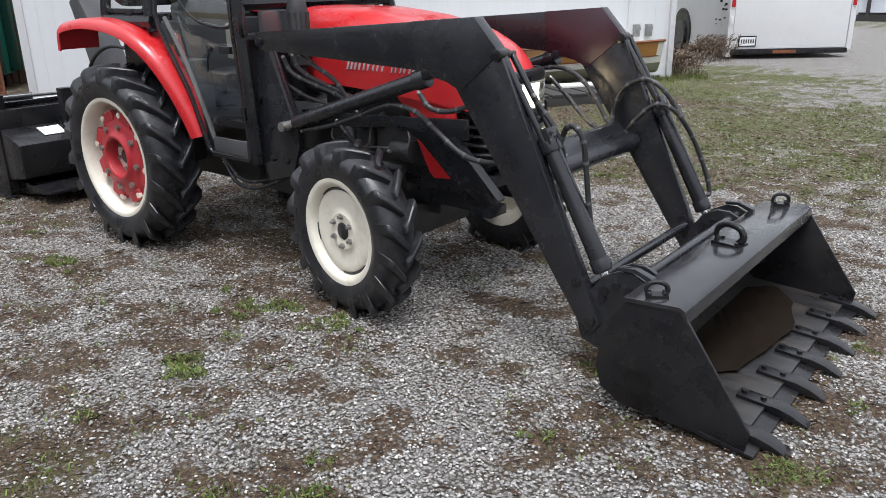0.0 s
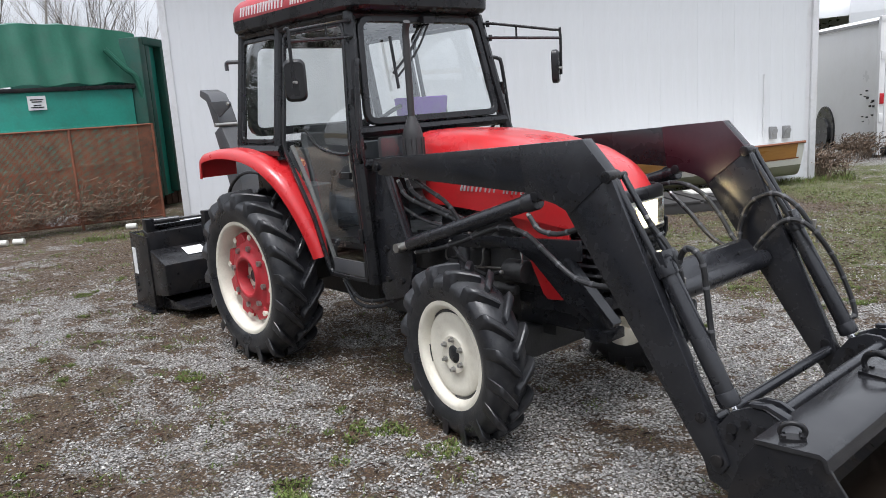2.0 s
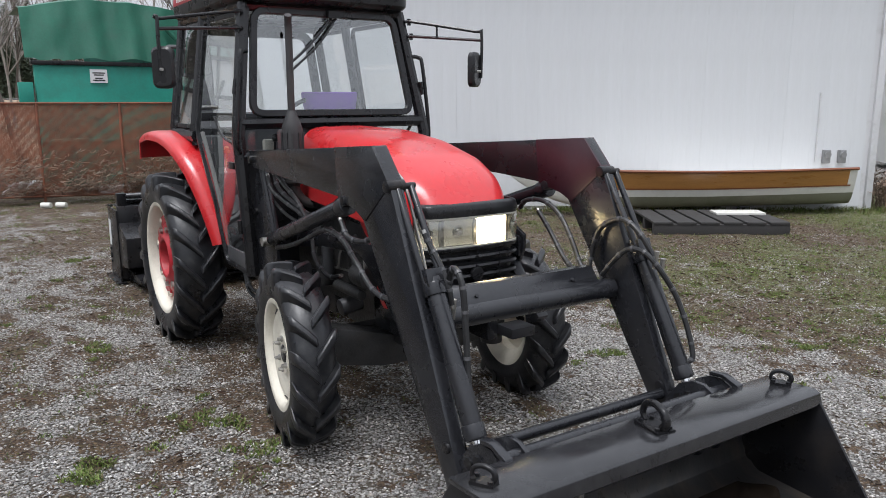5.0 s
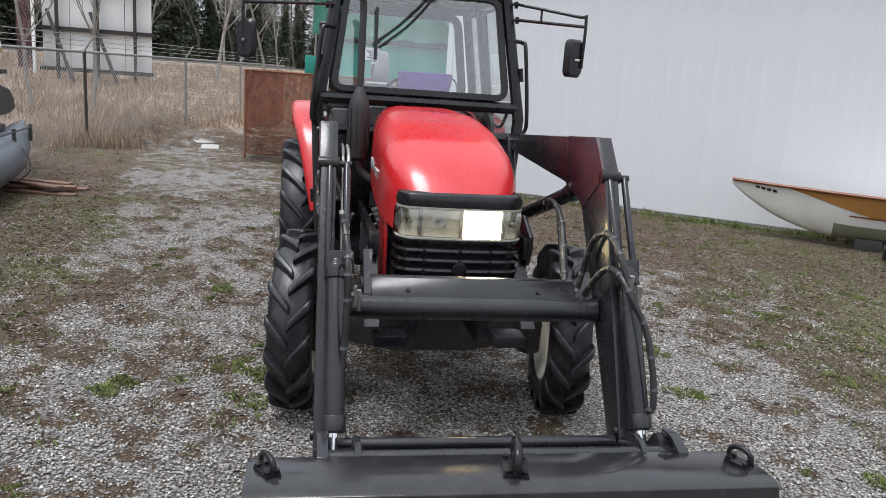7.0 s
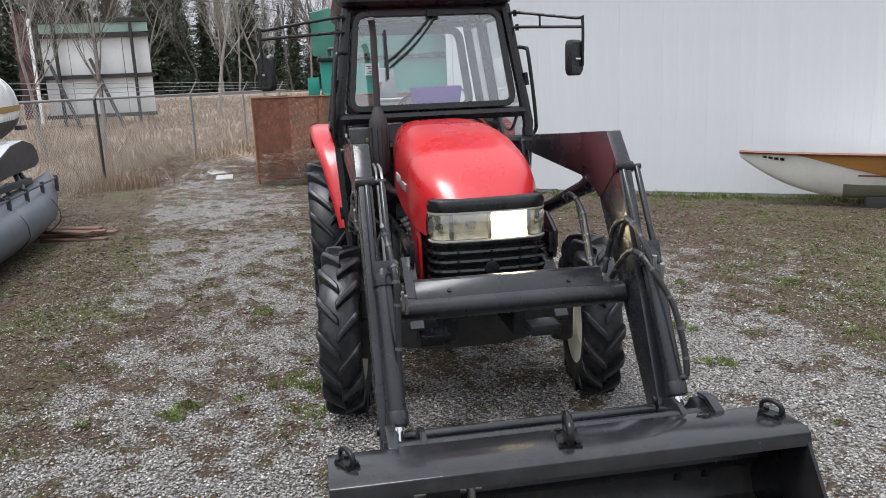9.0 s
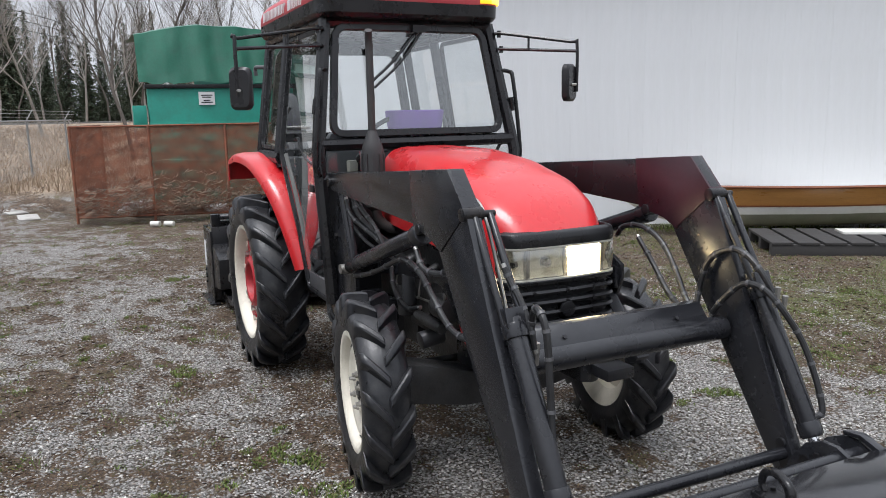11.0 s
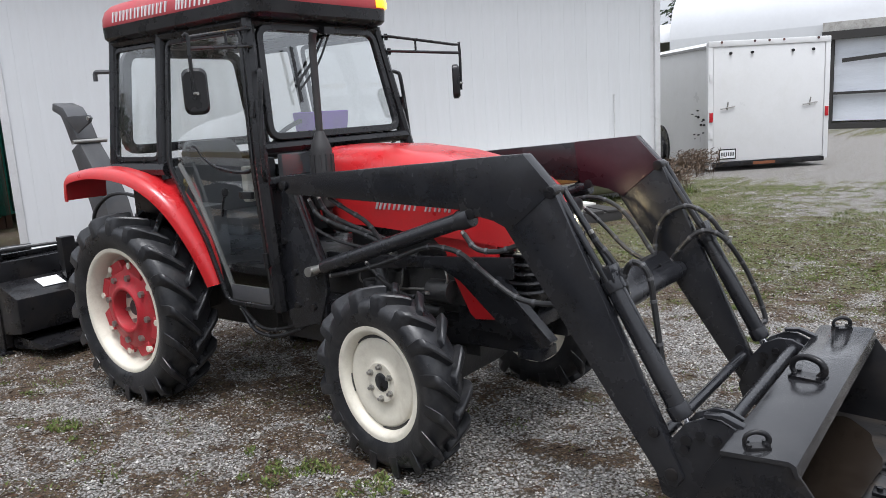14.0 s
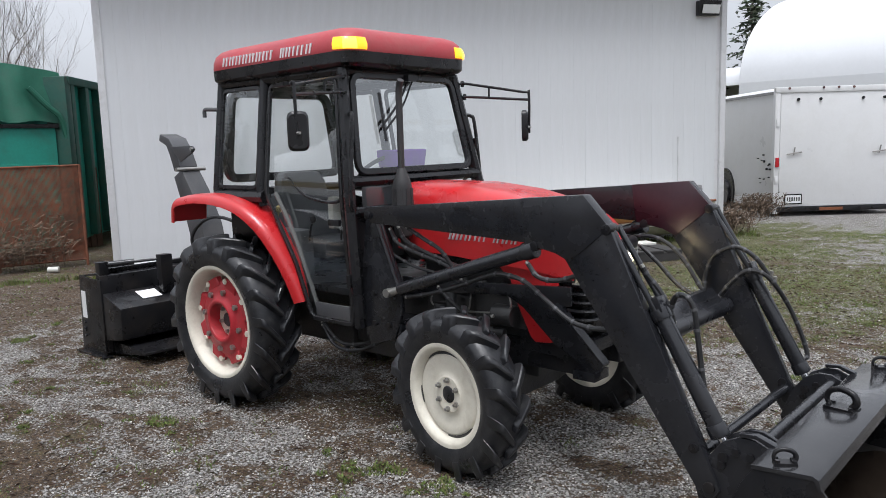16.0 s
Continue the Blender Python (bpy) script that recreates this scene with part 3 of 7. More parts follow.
for s in (-1, 1):
    for nm, pts, r in (("front_pillar", [sd(1.19, 0.66, s), sd(1.19, 1.48, s), sd(ax(2.22), 2.22, s)], 0.036),
                       ("door_pillar", [sd(0.33, 1.38, s), sd(0.31, 1.48, s), sd(0.28, 2.22, s)], 0.034),
                       ("rear_pillar", [sd(-0.20, 1.36, s), sd(-0.20, 1.48, s), sd(-0.22, 2.22, s)], 0.034),
                       ("roof_rail", [sd(-0.22, 2.21, s), sd(ax(2.2), 2.21, s)], 0.032),
                       ("waist_rail", [sd(-0.2, 1.44, s), sd(0.36, 1.44, s)], 0.045)):
        part(nm, bar(B(), pts, r), CABBLK, tractor)
for x, z, nm in ((ax(2.21), 2.21, "front_header"), (-0.22, 2.21, "rear_header"), (-0.20, 1.44, "rear_sill"), (1.18, 1.545, "dash_rail"), (1.19, 1.36, "scuttle_rail")):
    part(nm, bar(B(), [(x, YC - hw(z), z), (x, YC + hw(z), z)], 0.034), CABBLK, tractor)
# lower bulkhead either side of the hood
for s in (-1, 1):
    bm = B()
    y1, y0 = YC + s * 0.60, YC + s * 0.28
    prism(bm, [(y0, 0.70), (y1 - s * 0.03, 0.70), (y1, 1.38), (y0, 1.38)], 1.17, 1.20, "x")
    part("bulkhead", bm, CABBLK, tractor, bev=0.004)
    pane = [(1.195, YC + s * 0.30, 1.385), (1.195, YC + s * 0.565, 1.385), (1.195, YC + s * 0.565, 1.505), (1.195, YC + s * 0.36, 1.505)]
    bm = B()
    bm.faces.new([bm.verts.new(p) for p in pane])
    part("lower_window", bm, GLASS, tractor, "small pane below the windscreen")
# windscreen with its rubber rim
WS = [Vector((ax(z) + 0.012, YC + y, z)) for y, z in ((-0.525, 1.60), (0.525, 1.60), (0.455, 2.185), (-0.455, 2.185))]


def rounded(pts, r=0.05, n=4):
    P = [Vector(p) for p in pts]
    out = []
    for i, p in enumerate(P):
        a, b = P[i - 1] - p, P[(i + 1) % len(P)] - p
        ra = min(r, 0.45 * a.length, 0.45 * b.length)
        s0, s1 = p + a.normalized() * ra, p + b.normalized() * ra
        for k in range(n + 1):
            t = k / n
            out.append((1 - t) ** 2 * s0 + 2 * t * (1 - t) * p + t * t * s1)
    return out


def inset(pts, d):
    c = sum((Vector(p) for p in pts), Vector()) / len(pts)
    out = []
    for p in pts:
        v = Vector(p) - c
        out.append(c + v * (1 - d / v.length))
    return out


def window(name, pts, parent, label, rim=0.016, r=0.05, frame_name="window_rim", fm=None, gm=None):
    line = rounded(pts, r)
    bm = B()
    bm.faces.new([bm.verts.new(p) for p in line])
    pane = part(name, bm, gm or GLASS, parent, label)
    pane.visible_shadow = False
    bm = B()
    n = len(line)
    cen = sum(line, Vector()) / n
    nrm = (line[n // 3] - line[0]).cross(line[2 * n // 3] - line[0]).normalized()
    rings = []
    for i, p in enumerate(line):
        t = (line[(i + 1) % n] - line[i - 1]).normalized()
        side = nrm.cross(t)
        rings.append([p + side * rim + nrm * rim * 0.8, p - side * rim + nrm * rim * 0.8, p - side * rim - nrm * rim * 0.8, p + side * rim - nrm * rim * 0.8])
    loft(bm, rings + [rings[0]], caps=False)
    part(frame_name, bm, fm or CABBLK, pane, "", bev=0.004, seg=1)
    return pane


window("windscreen", WS, tractor, "clear cab windscreen with black rubber rim", 0.02, 0.07, gm=SCREEN)
window("rear_window", [(-0.21, YC - 0.52, 1.55), (-0.21, YC + 0.52, 1.55), (-0.225, YC + 0.44, 2.16), (-0.225, YC - 0.44, 2.16)], tractor, "clear rear cab window", 0.03, 0.09)
for s in (-1, 1):
    window("quarter_window", [sd(x, z, s, 0.005) for x, z in ((-0.18, 1.50), (0.28, 1.50), (0.255, 2.165), (-0.19, 2.165))], tractor, "clear rear side window", 0.014, 0.05)
    D = [(0.365, 2.165), (1.02, 2.165), (1.135, 1.48), (1.15, 0.67), (0.745, 0.67), (0.63, 1.02), (0.385, 1.46)]
    dr = window("door", [sd(x, z, s, 0.012) for x, z in D], tractor, "glazed cab door with black frame", 0.014, 0.05, "door_frame")
    bm = B()
    pipe(bm, [sd(x, z, s, 0.0) for x, z in ((0.47, 1.47), (0.60, 1.25), (0.70, 1.02), (0.80, 0.74))], 0.014, 6)
    part("door_strip", bm, STRIP, dr, "grey rubber door seal")
    part("kick_panel", box(B(), (0.80, YC + s * 0.585 - 0.008, 0.69), (1.12, YC + s * 0.585 + 0.008, 0.78)), GREYP, dr, bev=0.003)
    bm = B()
    pipe(bm, [sd(1.13, 1.52, s, -0.05), sd(1.0, 1.42, s, -0.06), sd(0.75, 1.44, s, -0.06), sd(0.62, 1.5, s, -0.06), sd(0.56, 1.56, s, -0.05), sd(0.48, 1.56, s, -0.05)], 0.011)
    part("grab_rail", bm, CABBLK, dr)
    part("door_handle", box(B(), sd(1.06, 1.30, s, 0.015) - Vector((0.06, 0.012, 0.02)), sd(1.06, 1.30, s, 0.015) + Vector((0.04, 0.012, 0.02))), CABBLK, dr, bev=0.005)
    for z in (0.95, 1.75):
        part("hinge", rod(B(), sd(1.165, z - 0.04, s, 0.04), sd(1.165, z + 0.04, s, 0.04), 0.014), CABBLK, dr)
    # front grab handle beside the windscreen
    bm = B()
    gx, gy = (-0.09, 0.035) if s > 0 else (0.0, 0.0)
    pipe(bm, [(1.13, YC + s * 0.53, 1.95), (1.21 + gx, YC + s * (0.585 + gy), 1.945), (1.23 + gx, YC + s * (0.605 + gy), 1.89), (1.24 + gx, YC + s * (0.645 + gy), 1.5), (1.23 + gx, YC + s * (0.635 + gy), 1.40), (1.18, YC + s * 0.58, 1.36)], 0.0125, 8, 5)
    part("grab_handle", bm, CABBLK, tractor, "black tubular grab handle")
    # mirror on its two-rail arm
    bm = B()
    t0, t1 = Vector((1.10, YC + s * 0.535, 2.165)), Vector((1.11, YC + s * 0.545, 2.075))
    tip = Vector((1.425, YC + 0.905, 2.092)) if s > 0 else Vector((1.27, YC - 1.04, 2.085))
    pipe(bm, [t0, t0 + Vector((0.03, s * 0.05, 0)), tip + Vector((-0.03, -s * 0.03, 0.01)), tip, tip + Vector((0, 0, -0.28))], 0.0095, 8, 5)
    pipe(bm, [t1, t1 + Vector((0.03, s * 0.05, 0)), tip + Vector((0, 0, -0.045))], 0.0095, 8, 4)
    q = t0.lerp(tip, 0.42)
    rod(bm, q, q - Vector((0, 0, 0.075)), 0.007, 8)
    for t in (t0, t1):
        rod(bm, t + Vector((0, s * 0.03, -0.02)), t + Vector((0, s * 0.03, 0.02)), 0.012, 10)
    mirror = part("mirror", bm, CABBLK, tractor, "black wing mirror on a two-rail arm")
    bm = B()
    pts = rrect(0, 0, 0.14 if s > 0 else 0.115, 0.215, 0.035)
    m = Matrix.Translation(tip + (Vector((0.0, -0.055, -0.228)) if s > 0 else Vector((-0.012, 0.02, -0.24)))) @ Matrix.Rotation(radians(35 * s), 4, "Z")
    loft(bm, [[m @ Vector((d, y * k, z * k)) for y, z in pts] for d, k in ((-0.02, 0.93), (-0.014, 1.0), (0.012, 1.0), (0.026, 0.86))])
    part("mirror_shell", bm, CABBLK, mirror, "black plastic mirror shell")
    bm = B()
    bm.faces.new([bm.verts.new(m @ Vector((-0.0215, y * 0.88, z * 0.88))) for y, z in pts])
    part("mirror_glass", bm, CHROME, mirror)
    part("mirror_clamp", rod(B(), m @ Vector((0.02, -0.012, -0.01)), m @ Vector((0.042, 0.008, -0.01)), 0.008), STEEL, mirror)

# roof
def roof_ring(z, g, x0=-0.31, x1=1.18, w=0.565):
    pts = rrect((x0 + x1) / 2, YC - 0.01, x1 - x0 - 2 * g, 2 * (w - g), max(0.13 - g * 0.5, 0.03), 6)
    return [(x + (0.03 * (z - 2.2) if x > 0.5 else 0), y, z + 0.012 * (x > 0.5)) for x, y in pts]


bm = B()
loft(bm, [roof_ring(z, g) for z, g in ((2.215, 0.07), (2.222, 0.02), (2.24, 0.003), (2.305, 0.0))])
part("roof_skirt", bm, CABBLK, tractor, "black lower roof edge")
bm = B()
loft(bm, [roof_ring(z, g) for z, g in ((2.300, 0.004), (2.315, 0.0), (2.36, 0.004), (2.40, 0.018), (2.432, 0.05), (2.452, 0.10), (2.464, 0.24), (2.467, 0.4))])
part("roof", bm, RED_ROOF, tractor, "faded red moulded cab roof")
# roof side lettering as plain bars
x = -0.10
for wd in (0.055, 0.05, 0.055, 0.05, 0.05, 0.05, 0.055, 0.016, -0.05, 0.035, 0.016, 0.055, 0.06, 0.05):
    for x0 in ((x, x + wd * 0.7) if wd > 0.03 else (x,) if wd > 0 else ()):
        part("roof_marking", prism(B(), [(x0, 2.325), (x0 + 0.012, 2.3253), (x0 + 0.028, 2.384), (x0 + 0.016, 2.383)], YC - 0.5785, YC - 0.556), WHITE, tractor, "white marking bar on the roof side")
    x += abs(wd) * 1.25 + 0.012
for s in (-1, 1):
    cx, cy = 1.04, YC - 0.01 + s * 0.435
    for nm, a0, a1, m in (("roof_lamp", -12, 78, AMBER), ("roof_lamp", 18, 52, AMBERHOT)):
        rings = []
        for i in range(9):
            a = radians(a0 + (a1 - a0) * i / 8)
            k = 0.003 if m is AMBERHOT else 0.0
            d = Vector((math.cos(a), s * math.sin(a), 0))
            c = Vector((cx, cy, 0))
            rings.append([c + d * (0.10) + Vector((0, 0, 2.328)), c + d * (0.150 + k) + Vector((0, 0, 2.325 + k)), c + d * (0.152 + k) + Vector((0, 0, 2.36)), c + d * (0.137 + k) + Vector((0, 0, 2.398 - k)), c + d * 0.10 + Vector((0, 0, 2.40))])
        part(nm, loft(B(), rings), m, tractor, "amber corner lamp, lit", bev=0.003)
# wipers
bm = B()
pv = Vector((1.10, YC + 0.03, 2.175))
pipe(bm, [pv, Vector((1.14, YC - 0.14, 2.0)), Vector((1.165, YC - 0.30, 1.87))], 0.008, 6)
pipe(bm, [pv + Vector((0, 0.03, 0)), Vector((1.145, YC - 0.09, 2.0)), Vector((1.17, YC - 0.27, 1.85))], 0.007, 6)
rod(bm, (1.135, YC - 0.285, 2.08), (1.185, YC - 0.285, 1.78), 0.010, 6)
box(bm, (1.09, YC - 0.01, 2.16), (1.13, YC + 0.07, 2.20))
part("wiper", bm, CABBLK, tractor, "black windscreen wiper arms")
# exhaust
bm = B()
ex, ey = 1.40, -0.32
lathe(bm, [(0.001, 1.20), (0.03, 1.20), (0.055, 1.22), (0.058, 1.24), (0.058, 1.52), (0.05, 1.55), (0.03, 1.60), (0.021, 1.62)], (ex, ey, 0), 20, "z")
pipe(bm, [(ex, ey, 1.6), (ex, ey, 1.9), (ex, ey, 2.03), (ex + 0.008, ey - 0.004, 2.09), (ex + 0.03, ey - 0.012, 2.13)], 0.020, 14)
pipe(bm, [(ex, ey, 1.22), (ex + 0.005, ey + 0.02, 1.15), (ex + 0.015, ey + 0.07, 1.10), (ex + 0.02, ey + 0.16, 1.08)], 0.028, 10)
EXH = paint("dull_black_exhaust", (0.03, 0.029, 0.03), 0.6, var=0.3, scale=12, dirt=(0.08, 0.06, 0.05), dirt_amt=0.4)
exhaust = part("exhaust", bm, EXH, tractor, "black vertical exhaust stack")
for i in range(10):
    a = 2 * math.pi * i / 10
    part("heat_rib", box(B(), (-0.006, 0.056, 1.27), (0.006, 0.065, 1.5), Matrix.Translation((ex, ey, 0)) @ Matrix.Rotation(a, 4, "Z")), EXH, exhaust)
# rear hook on the cab and rear door latch
for s in (-1,):
    bm = B()
    pipe(bm, [(-0.21, YC - 0.52, 2.04), (-0.29, YC - 0.585, 2.045), (-0.325, YC - 0.60, 2.04), (-0.33, YC - 0.60, 1.99)], 0.014, 8)
    part("lamp_hook", bm, GREYP, tractor)
# cab interior
bm = B()
box(bm, (0.02, YC - 0.24, 0.98), (0.50, YC + 0.24, 1.10))
loft(bm, [[(0.05 - 0.12 * t + d, YC + y * k, 1.08 + 0.50 * t) for y, d in ((-0.23, 0.05), (0.23, 0.05), (0.23, -0.05), (-0.23, -0.05))] for t, k in ((0, 1), (0.25, 1.0), (0.28, 0.97), (0.5, 1), (0.54, 0.97), (0.85, 0.92), (1.0, 0.7))])
part("seat", bm, SEAT, tractor, "dark grey vinyl driver seat", bev=0.03)
bm = B()
lathe(bm, [(0.185 + 0.014 * math.cos(a), 0.014 * math.sin(a)) for a in [2 * math.pi * i / 8 for i in range(8)]], (0, 0, 0), 28, "z", True)
rod(bm, (0, 0, 0), (0, 0, -0.35), 0.022)
for a in (0, 2.1, 4.2):
    rod(bm, (0, 0, 0), (0.18 * math.cos(a), 0.18 * math.sin(a), 0), 0.009, 6)
m = Matrix.Translation((0.86, YC, 1.60)) @ Matrix.Rotation(radians(-32), 4, "Y")
bmesh.ops.transform(bm, matrix=m, verts=bm.verts)
part("steering_wheel", bm, CABBLK, tractor)
bm = B()
box(bm, (0.95, YC - 0.30, 1.05), (1.16, YC + 0.30, 1.50))
box(bm, (0.9, YC - 0.2, 1.45), (1.15, YC + 0.2, 1.55))
part("dashboard", bm, SEAT, tractor, "black dashboard", bev=0.02)
part("lever_box", box(B(), (0.55, YC - 0.25, 1.20), (0.61, YC - 0.18, 1.42)), CREAM, tractor, "pale control console", bev=0.015)
bm = B()
box(bm, (-0.18, YC - 0.54, 0.84), (1.17, YC + 0.54, 0.88))
part("cab_floor", bm, CABBLK, tractor)
bm = B()
box(bm, (-0.2, YC - 0.5, 0.86), (0.02, YC + 0.5, 1.42))
box(bm, (-0.2, YC - 0.5, 0.86), (0.45, YC - 0.30, 1.20))
box(bm, (-0.2, YC + 0.30, 0.86), (0.45, YC + 0.5, 1.20))
part("seat_housing", bm, SEAT, tractor, bev=0.02)
for i, (x, y, h, m) in enumerate(((0.45, -0.34, 0.14, CABBLK), (0.10, -0.36, 0.20, AMBERDIM), (0.62, -0.2, 0.3, CABBLK), (0.5, 0.32, 0.2, CABBLK), (0.72, 0.18, 0.26, RIMW))):
    bm = B()
    pipe(bm, [(x, YC + y, 1.12), (x + 0.02, YC + y, 1.12 + h * 0.6), (x + 0.05, YC + y, 1.12 + h)], 0.008, 6)
    lathe(bm, [(0.001, 0.03), (0.018, 0.022), (0.024, 0.0), (0.018, -0.02), (0.001, -0.028)], (x + 0.05, YC + y, 1.13 + h), 12, "z")
    part("lever", bm, m, tractor)
bm = B()
loft(bm, [[(x * k + 0.99, YC + 0.045 + y * k, z - 0.015) for x, y in rrect(0, 0, 0.2, 0.33, 0.06)] for z, k in ((1.545, 0.82), (1.60, 0.9), (1.70, 1.0), (1.735, 1.02), (1.74, 0.95), (1.70, 0.9))])
tagged(part("cloth_tub", bm, PURPLE, None, "purple cloth basket lying on the tractor dashboard"), "", "basket")
bm = B()
pipe(bm, [(0.99, YC + 0.20, 1.71), (0.99, YC + 0.24, 1.68), (0.99, YC + 0.26, 1.61), (0.99, YC + 0.265, 1.55)], 0.006, 6)
part("strap", bm, SEAT, bpy.data.objects["cloth_tub"])

# rear fenders: curved strips that narrow towards the front
for s in (-1, 1):
    path = [(-0.60, 1.22, 0.80, 0.50), (-0.585, 1.33, 0.80, 0.50), (-0.54, 1.385, 0.80, 0.50), (-0.44, 1.41, 0.80, 0.50), (-0.25, 1.43, 0.80, 0.52), (0.0, 1.42, 0.79, 0.54), (0.22, 1.37, 0.775, 0.55), (0.40, 1.25, 0.74, 0.55), (0.53, 1.08, 0.70, 0.55), (0.62, 0.90, 0.665, 0.55), (0.67, 0.74, 0.635, 0.56)]
    line = [(p.x, p.y, p.z) for p in curve([(a, b, c) for a, b, c, d in path], 3)]
    inn = [p.z for p in curve([(a, b, d) for a, b, c, d in path], 3)]
    rings = []
    for i, ((x, z, yo), yi) in enumerate(zip(line, inn)):
        xa, za, _ = line[max(i - 1, 0)]
        xb, zb, _ = line[min(i + 1, len(line) - 1)]
        t = Vector((xb - xa, 0, zb - za)).normalized()
        nr = Vector((-t.z, 0, t.x))
        o = Vector((x + 0.025, 0, z + 0.03))
        sec = [(yi, 0), (yo - 0.06, 0), (yo - 0.02, -0.008), (yo, -0.03), (yo + 0.004, -0.065), (yo - 0.006, -0.065), (yo - 0.012, -0.034), (yo - 0.03, -0.018), (yo - 0.06, -0.012), (yi, -0.012)]
        rings.append([o + nr * d + Vector((0, YC + s * y, 0)) for y, d in sec])
    part("fender", loft(B(), rings), RED, tractor, "glossy red rear fender")
    part("fender_lining", prism(B(), [(-0.20, 1.40), (0.30, 1.32), (0.5, 1.05), (0.6, 0.76), (0.3, 0.76), (-0.2, 0.9)], YC + s * 0.50, YC + s * 0.52), CABBLK, tractor)


# ---- front loader ----
loader = thing("front_loader", (2.9, YC, 0), "black front loader with wide toothed bucket, mounted on the red tractor", "loader")
ARM = [(1.30, 1.40), (2.778, 1.503), (2.905, 1.365), (3.43, 0.262), (3.40, 0.215), (3.345, 0.225), (2.655, 1.222), (2.50, 1.262), (1.345, 1.312)]
HOLE = (3.015, 0.866)
for s in (-1, 1):
    ya, yb = 0.058 + s * 0.542, 0.058 + s * 0.600
    bm = prism(B(), ARM, min(ya, yb), max(ya, yb))
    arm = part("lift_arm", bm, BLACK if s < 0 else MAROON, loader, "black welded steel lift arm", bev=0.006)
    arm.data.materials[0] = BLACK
    fy = yb if s < 0 else ya
    # weld plates on the knee, flange along the lower leg, pin bosses
    bm = B()
    prism(bm, [(2.42, 1.48), (2.774, 1.505), (2.91, 1.36), (2.70, 1.19), (2.62, 1.225), (2.45, 1.26)], min(ya, yb) - 0.005, max(ya, yb) + 0.005)
    # knee plate is dark maroon on the +y arm, black on the other
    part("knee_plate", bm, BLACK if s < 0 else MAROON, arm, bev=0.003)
    for x, z, r in ((2.893, 1.352, 0.026), (2.50, 1.25, 0.024), (3.315, 0.43, 0.022), (1.33, 1.355, 0.026), (3.385, 0.27, 0.026)):
        bm = rod(B(), (x, min(ya, yb) - 0.012, z), (x, max(ya, yb) + 0.012, z), r, 16)
        part("pin", bm, BLACK2, arm, bev=0.004)
    # tilt linkage: bar, cylinder barrel, rod
    yc = 0.09 + s * 0.565
    part("link_pin", rod(B(), (2.90, yc - 0.05, 1.352), (2.90, yc + 0.05, 1.352), 0.013, 12), BLACK2, arm)
    bm = rod(B(), (2.90, yc - s * 0.032, 1.352), (3.14, yc - s * 0.032, 0.99), 0.014, 10)
    rod(bm, (2.90, yc + s * 0.032, 1.352), (3.12, yc + s * 0.032, 0.99), 0.014, 10)
    part("tilt_link", bm, BLACK, arm, bev=0.003)
    a, b = Vector((3.105, yc, 1.02)), Vector((3.405, yc, 0.478))
    bm = rod(B(), a, b, 0.038, 18)
    d = (b - a).normalized()
    rod(bm, a + d * 0.02, a + d * 0.07, 0.046, 18), rod(bm, b - d * 0.06, b - d * 0.005, 0.044, 18)
    part("tilt_cylinder", bm, BLACK, arm, "black hydraulic cylinder", bev=0.004)
    part("cylinder_rod", rod(B(), b, b + d * 0.07, 0.02, 14), CHROME, arm, "bright chrome cylinder rod")
    bm = prism(B(), [(3.075, 1.05), (3.125, 1.065), (3.15, 1.0), (3.10, 0.975)], yc - 0.040, yc + 0.040)
    part("clevis", bm, BLACK, arm, bev=0.004)
    # lift cylinder
    yl = YC + s * 0.575
    a, b = Vector((1.455, yl, 0.905)), Vector((2.49, yl, 1.235))
    d = (b - a).normalized()
    bm = rod(B(), a + d * 0.10, b - d * 0.05, 0.038, 18)
    rod(bm, b - d * 0.07, b + d * 0.0, 0.046, 18)
    part("lift_cylinder", bm, BLACK, loader, "black lift cylinder", bev=0.004)
    bm = rod(B(), a, a + d * 0.12, 0.022, 14)
    rod(bm, a - Vector((0, 0.03, 0)), a + Vector((0, 0.03, 0)), 0.026)
    part("cylinder_rod", bm, STEEL, loader)
    # upright and side frame
    yo = YC + s * 0.535
    bm = prism(B(), [(1.255, 1.37), (1.34, 1.39), (1.52, 0.97), (1.53, 0.80), (1.46, 0.62), (1.25, 0.56), (1.20, 0.72), (1.20, 1.0)], yo - 0.012, yo + 0.012)
    up = part("upright", bm, BLACK, loader, "black loader upright plate", bev=0.003)
    for x, z in ((1.30, 0.70), (1.42, 0.70), (1.30, 0.88), (1.24, 1.05), (1.46, 0.905)):
        part("bolt", bolt(B(), (x, yo - s * -0.012, z), (0, s, 0), 0.018, 0.016), BLACK2, up)
    part("upright_rib", bar(B(), [(1.34, yo + s * 0.02, 1.35), (1.52, yo + s * 0.02, 0.93)], 0.014, 6), BLACK, up)
    bm = box(B(), (1.2, min(YC + s * 0.30, yo), 0.60), (1.5, max(YC + s * 0.30, yo), 0.72))
    part("mount_beam", bm, BLACK, loader, bev=0.006)
    ys = YC + s * 0.345
    bm = prism(B(), [(1.35, 0.96), (1.9, 0.975), (2.545, 1.012), (2.545, 0.91), (2.475, 0.90), (2.735, 0.66), (2.735, 0.615), (2.66, 0.592), (2.45, 0.70), (2.25, 0.875), (2.14, 0.93), (1.75, 0.90), (1.35, 0.84)], ys - 0.012, ys + 0.012)
    part("side_frame", bm, BLACK, loader, "black side frame plate", bev=0.003)
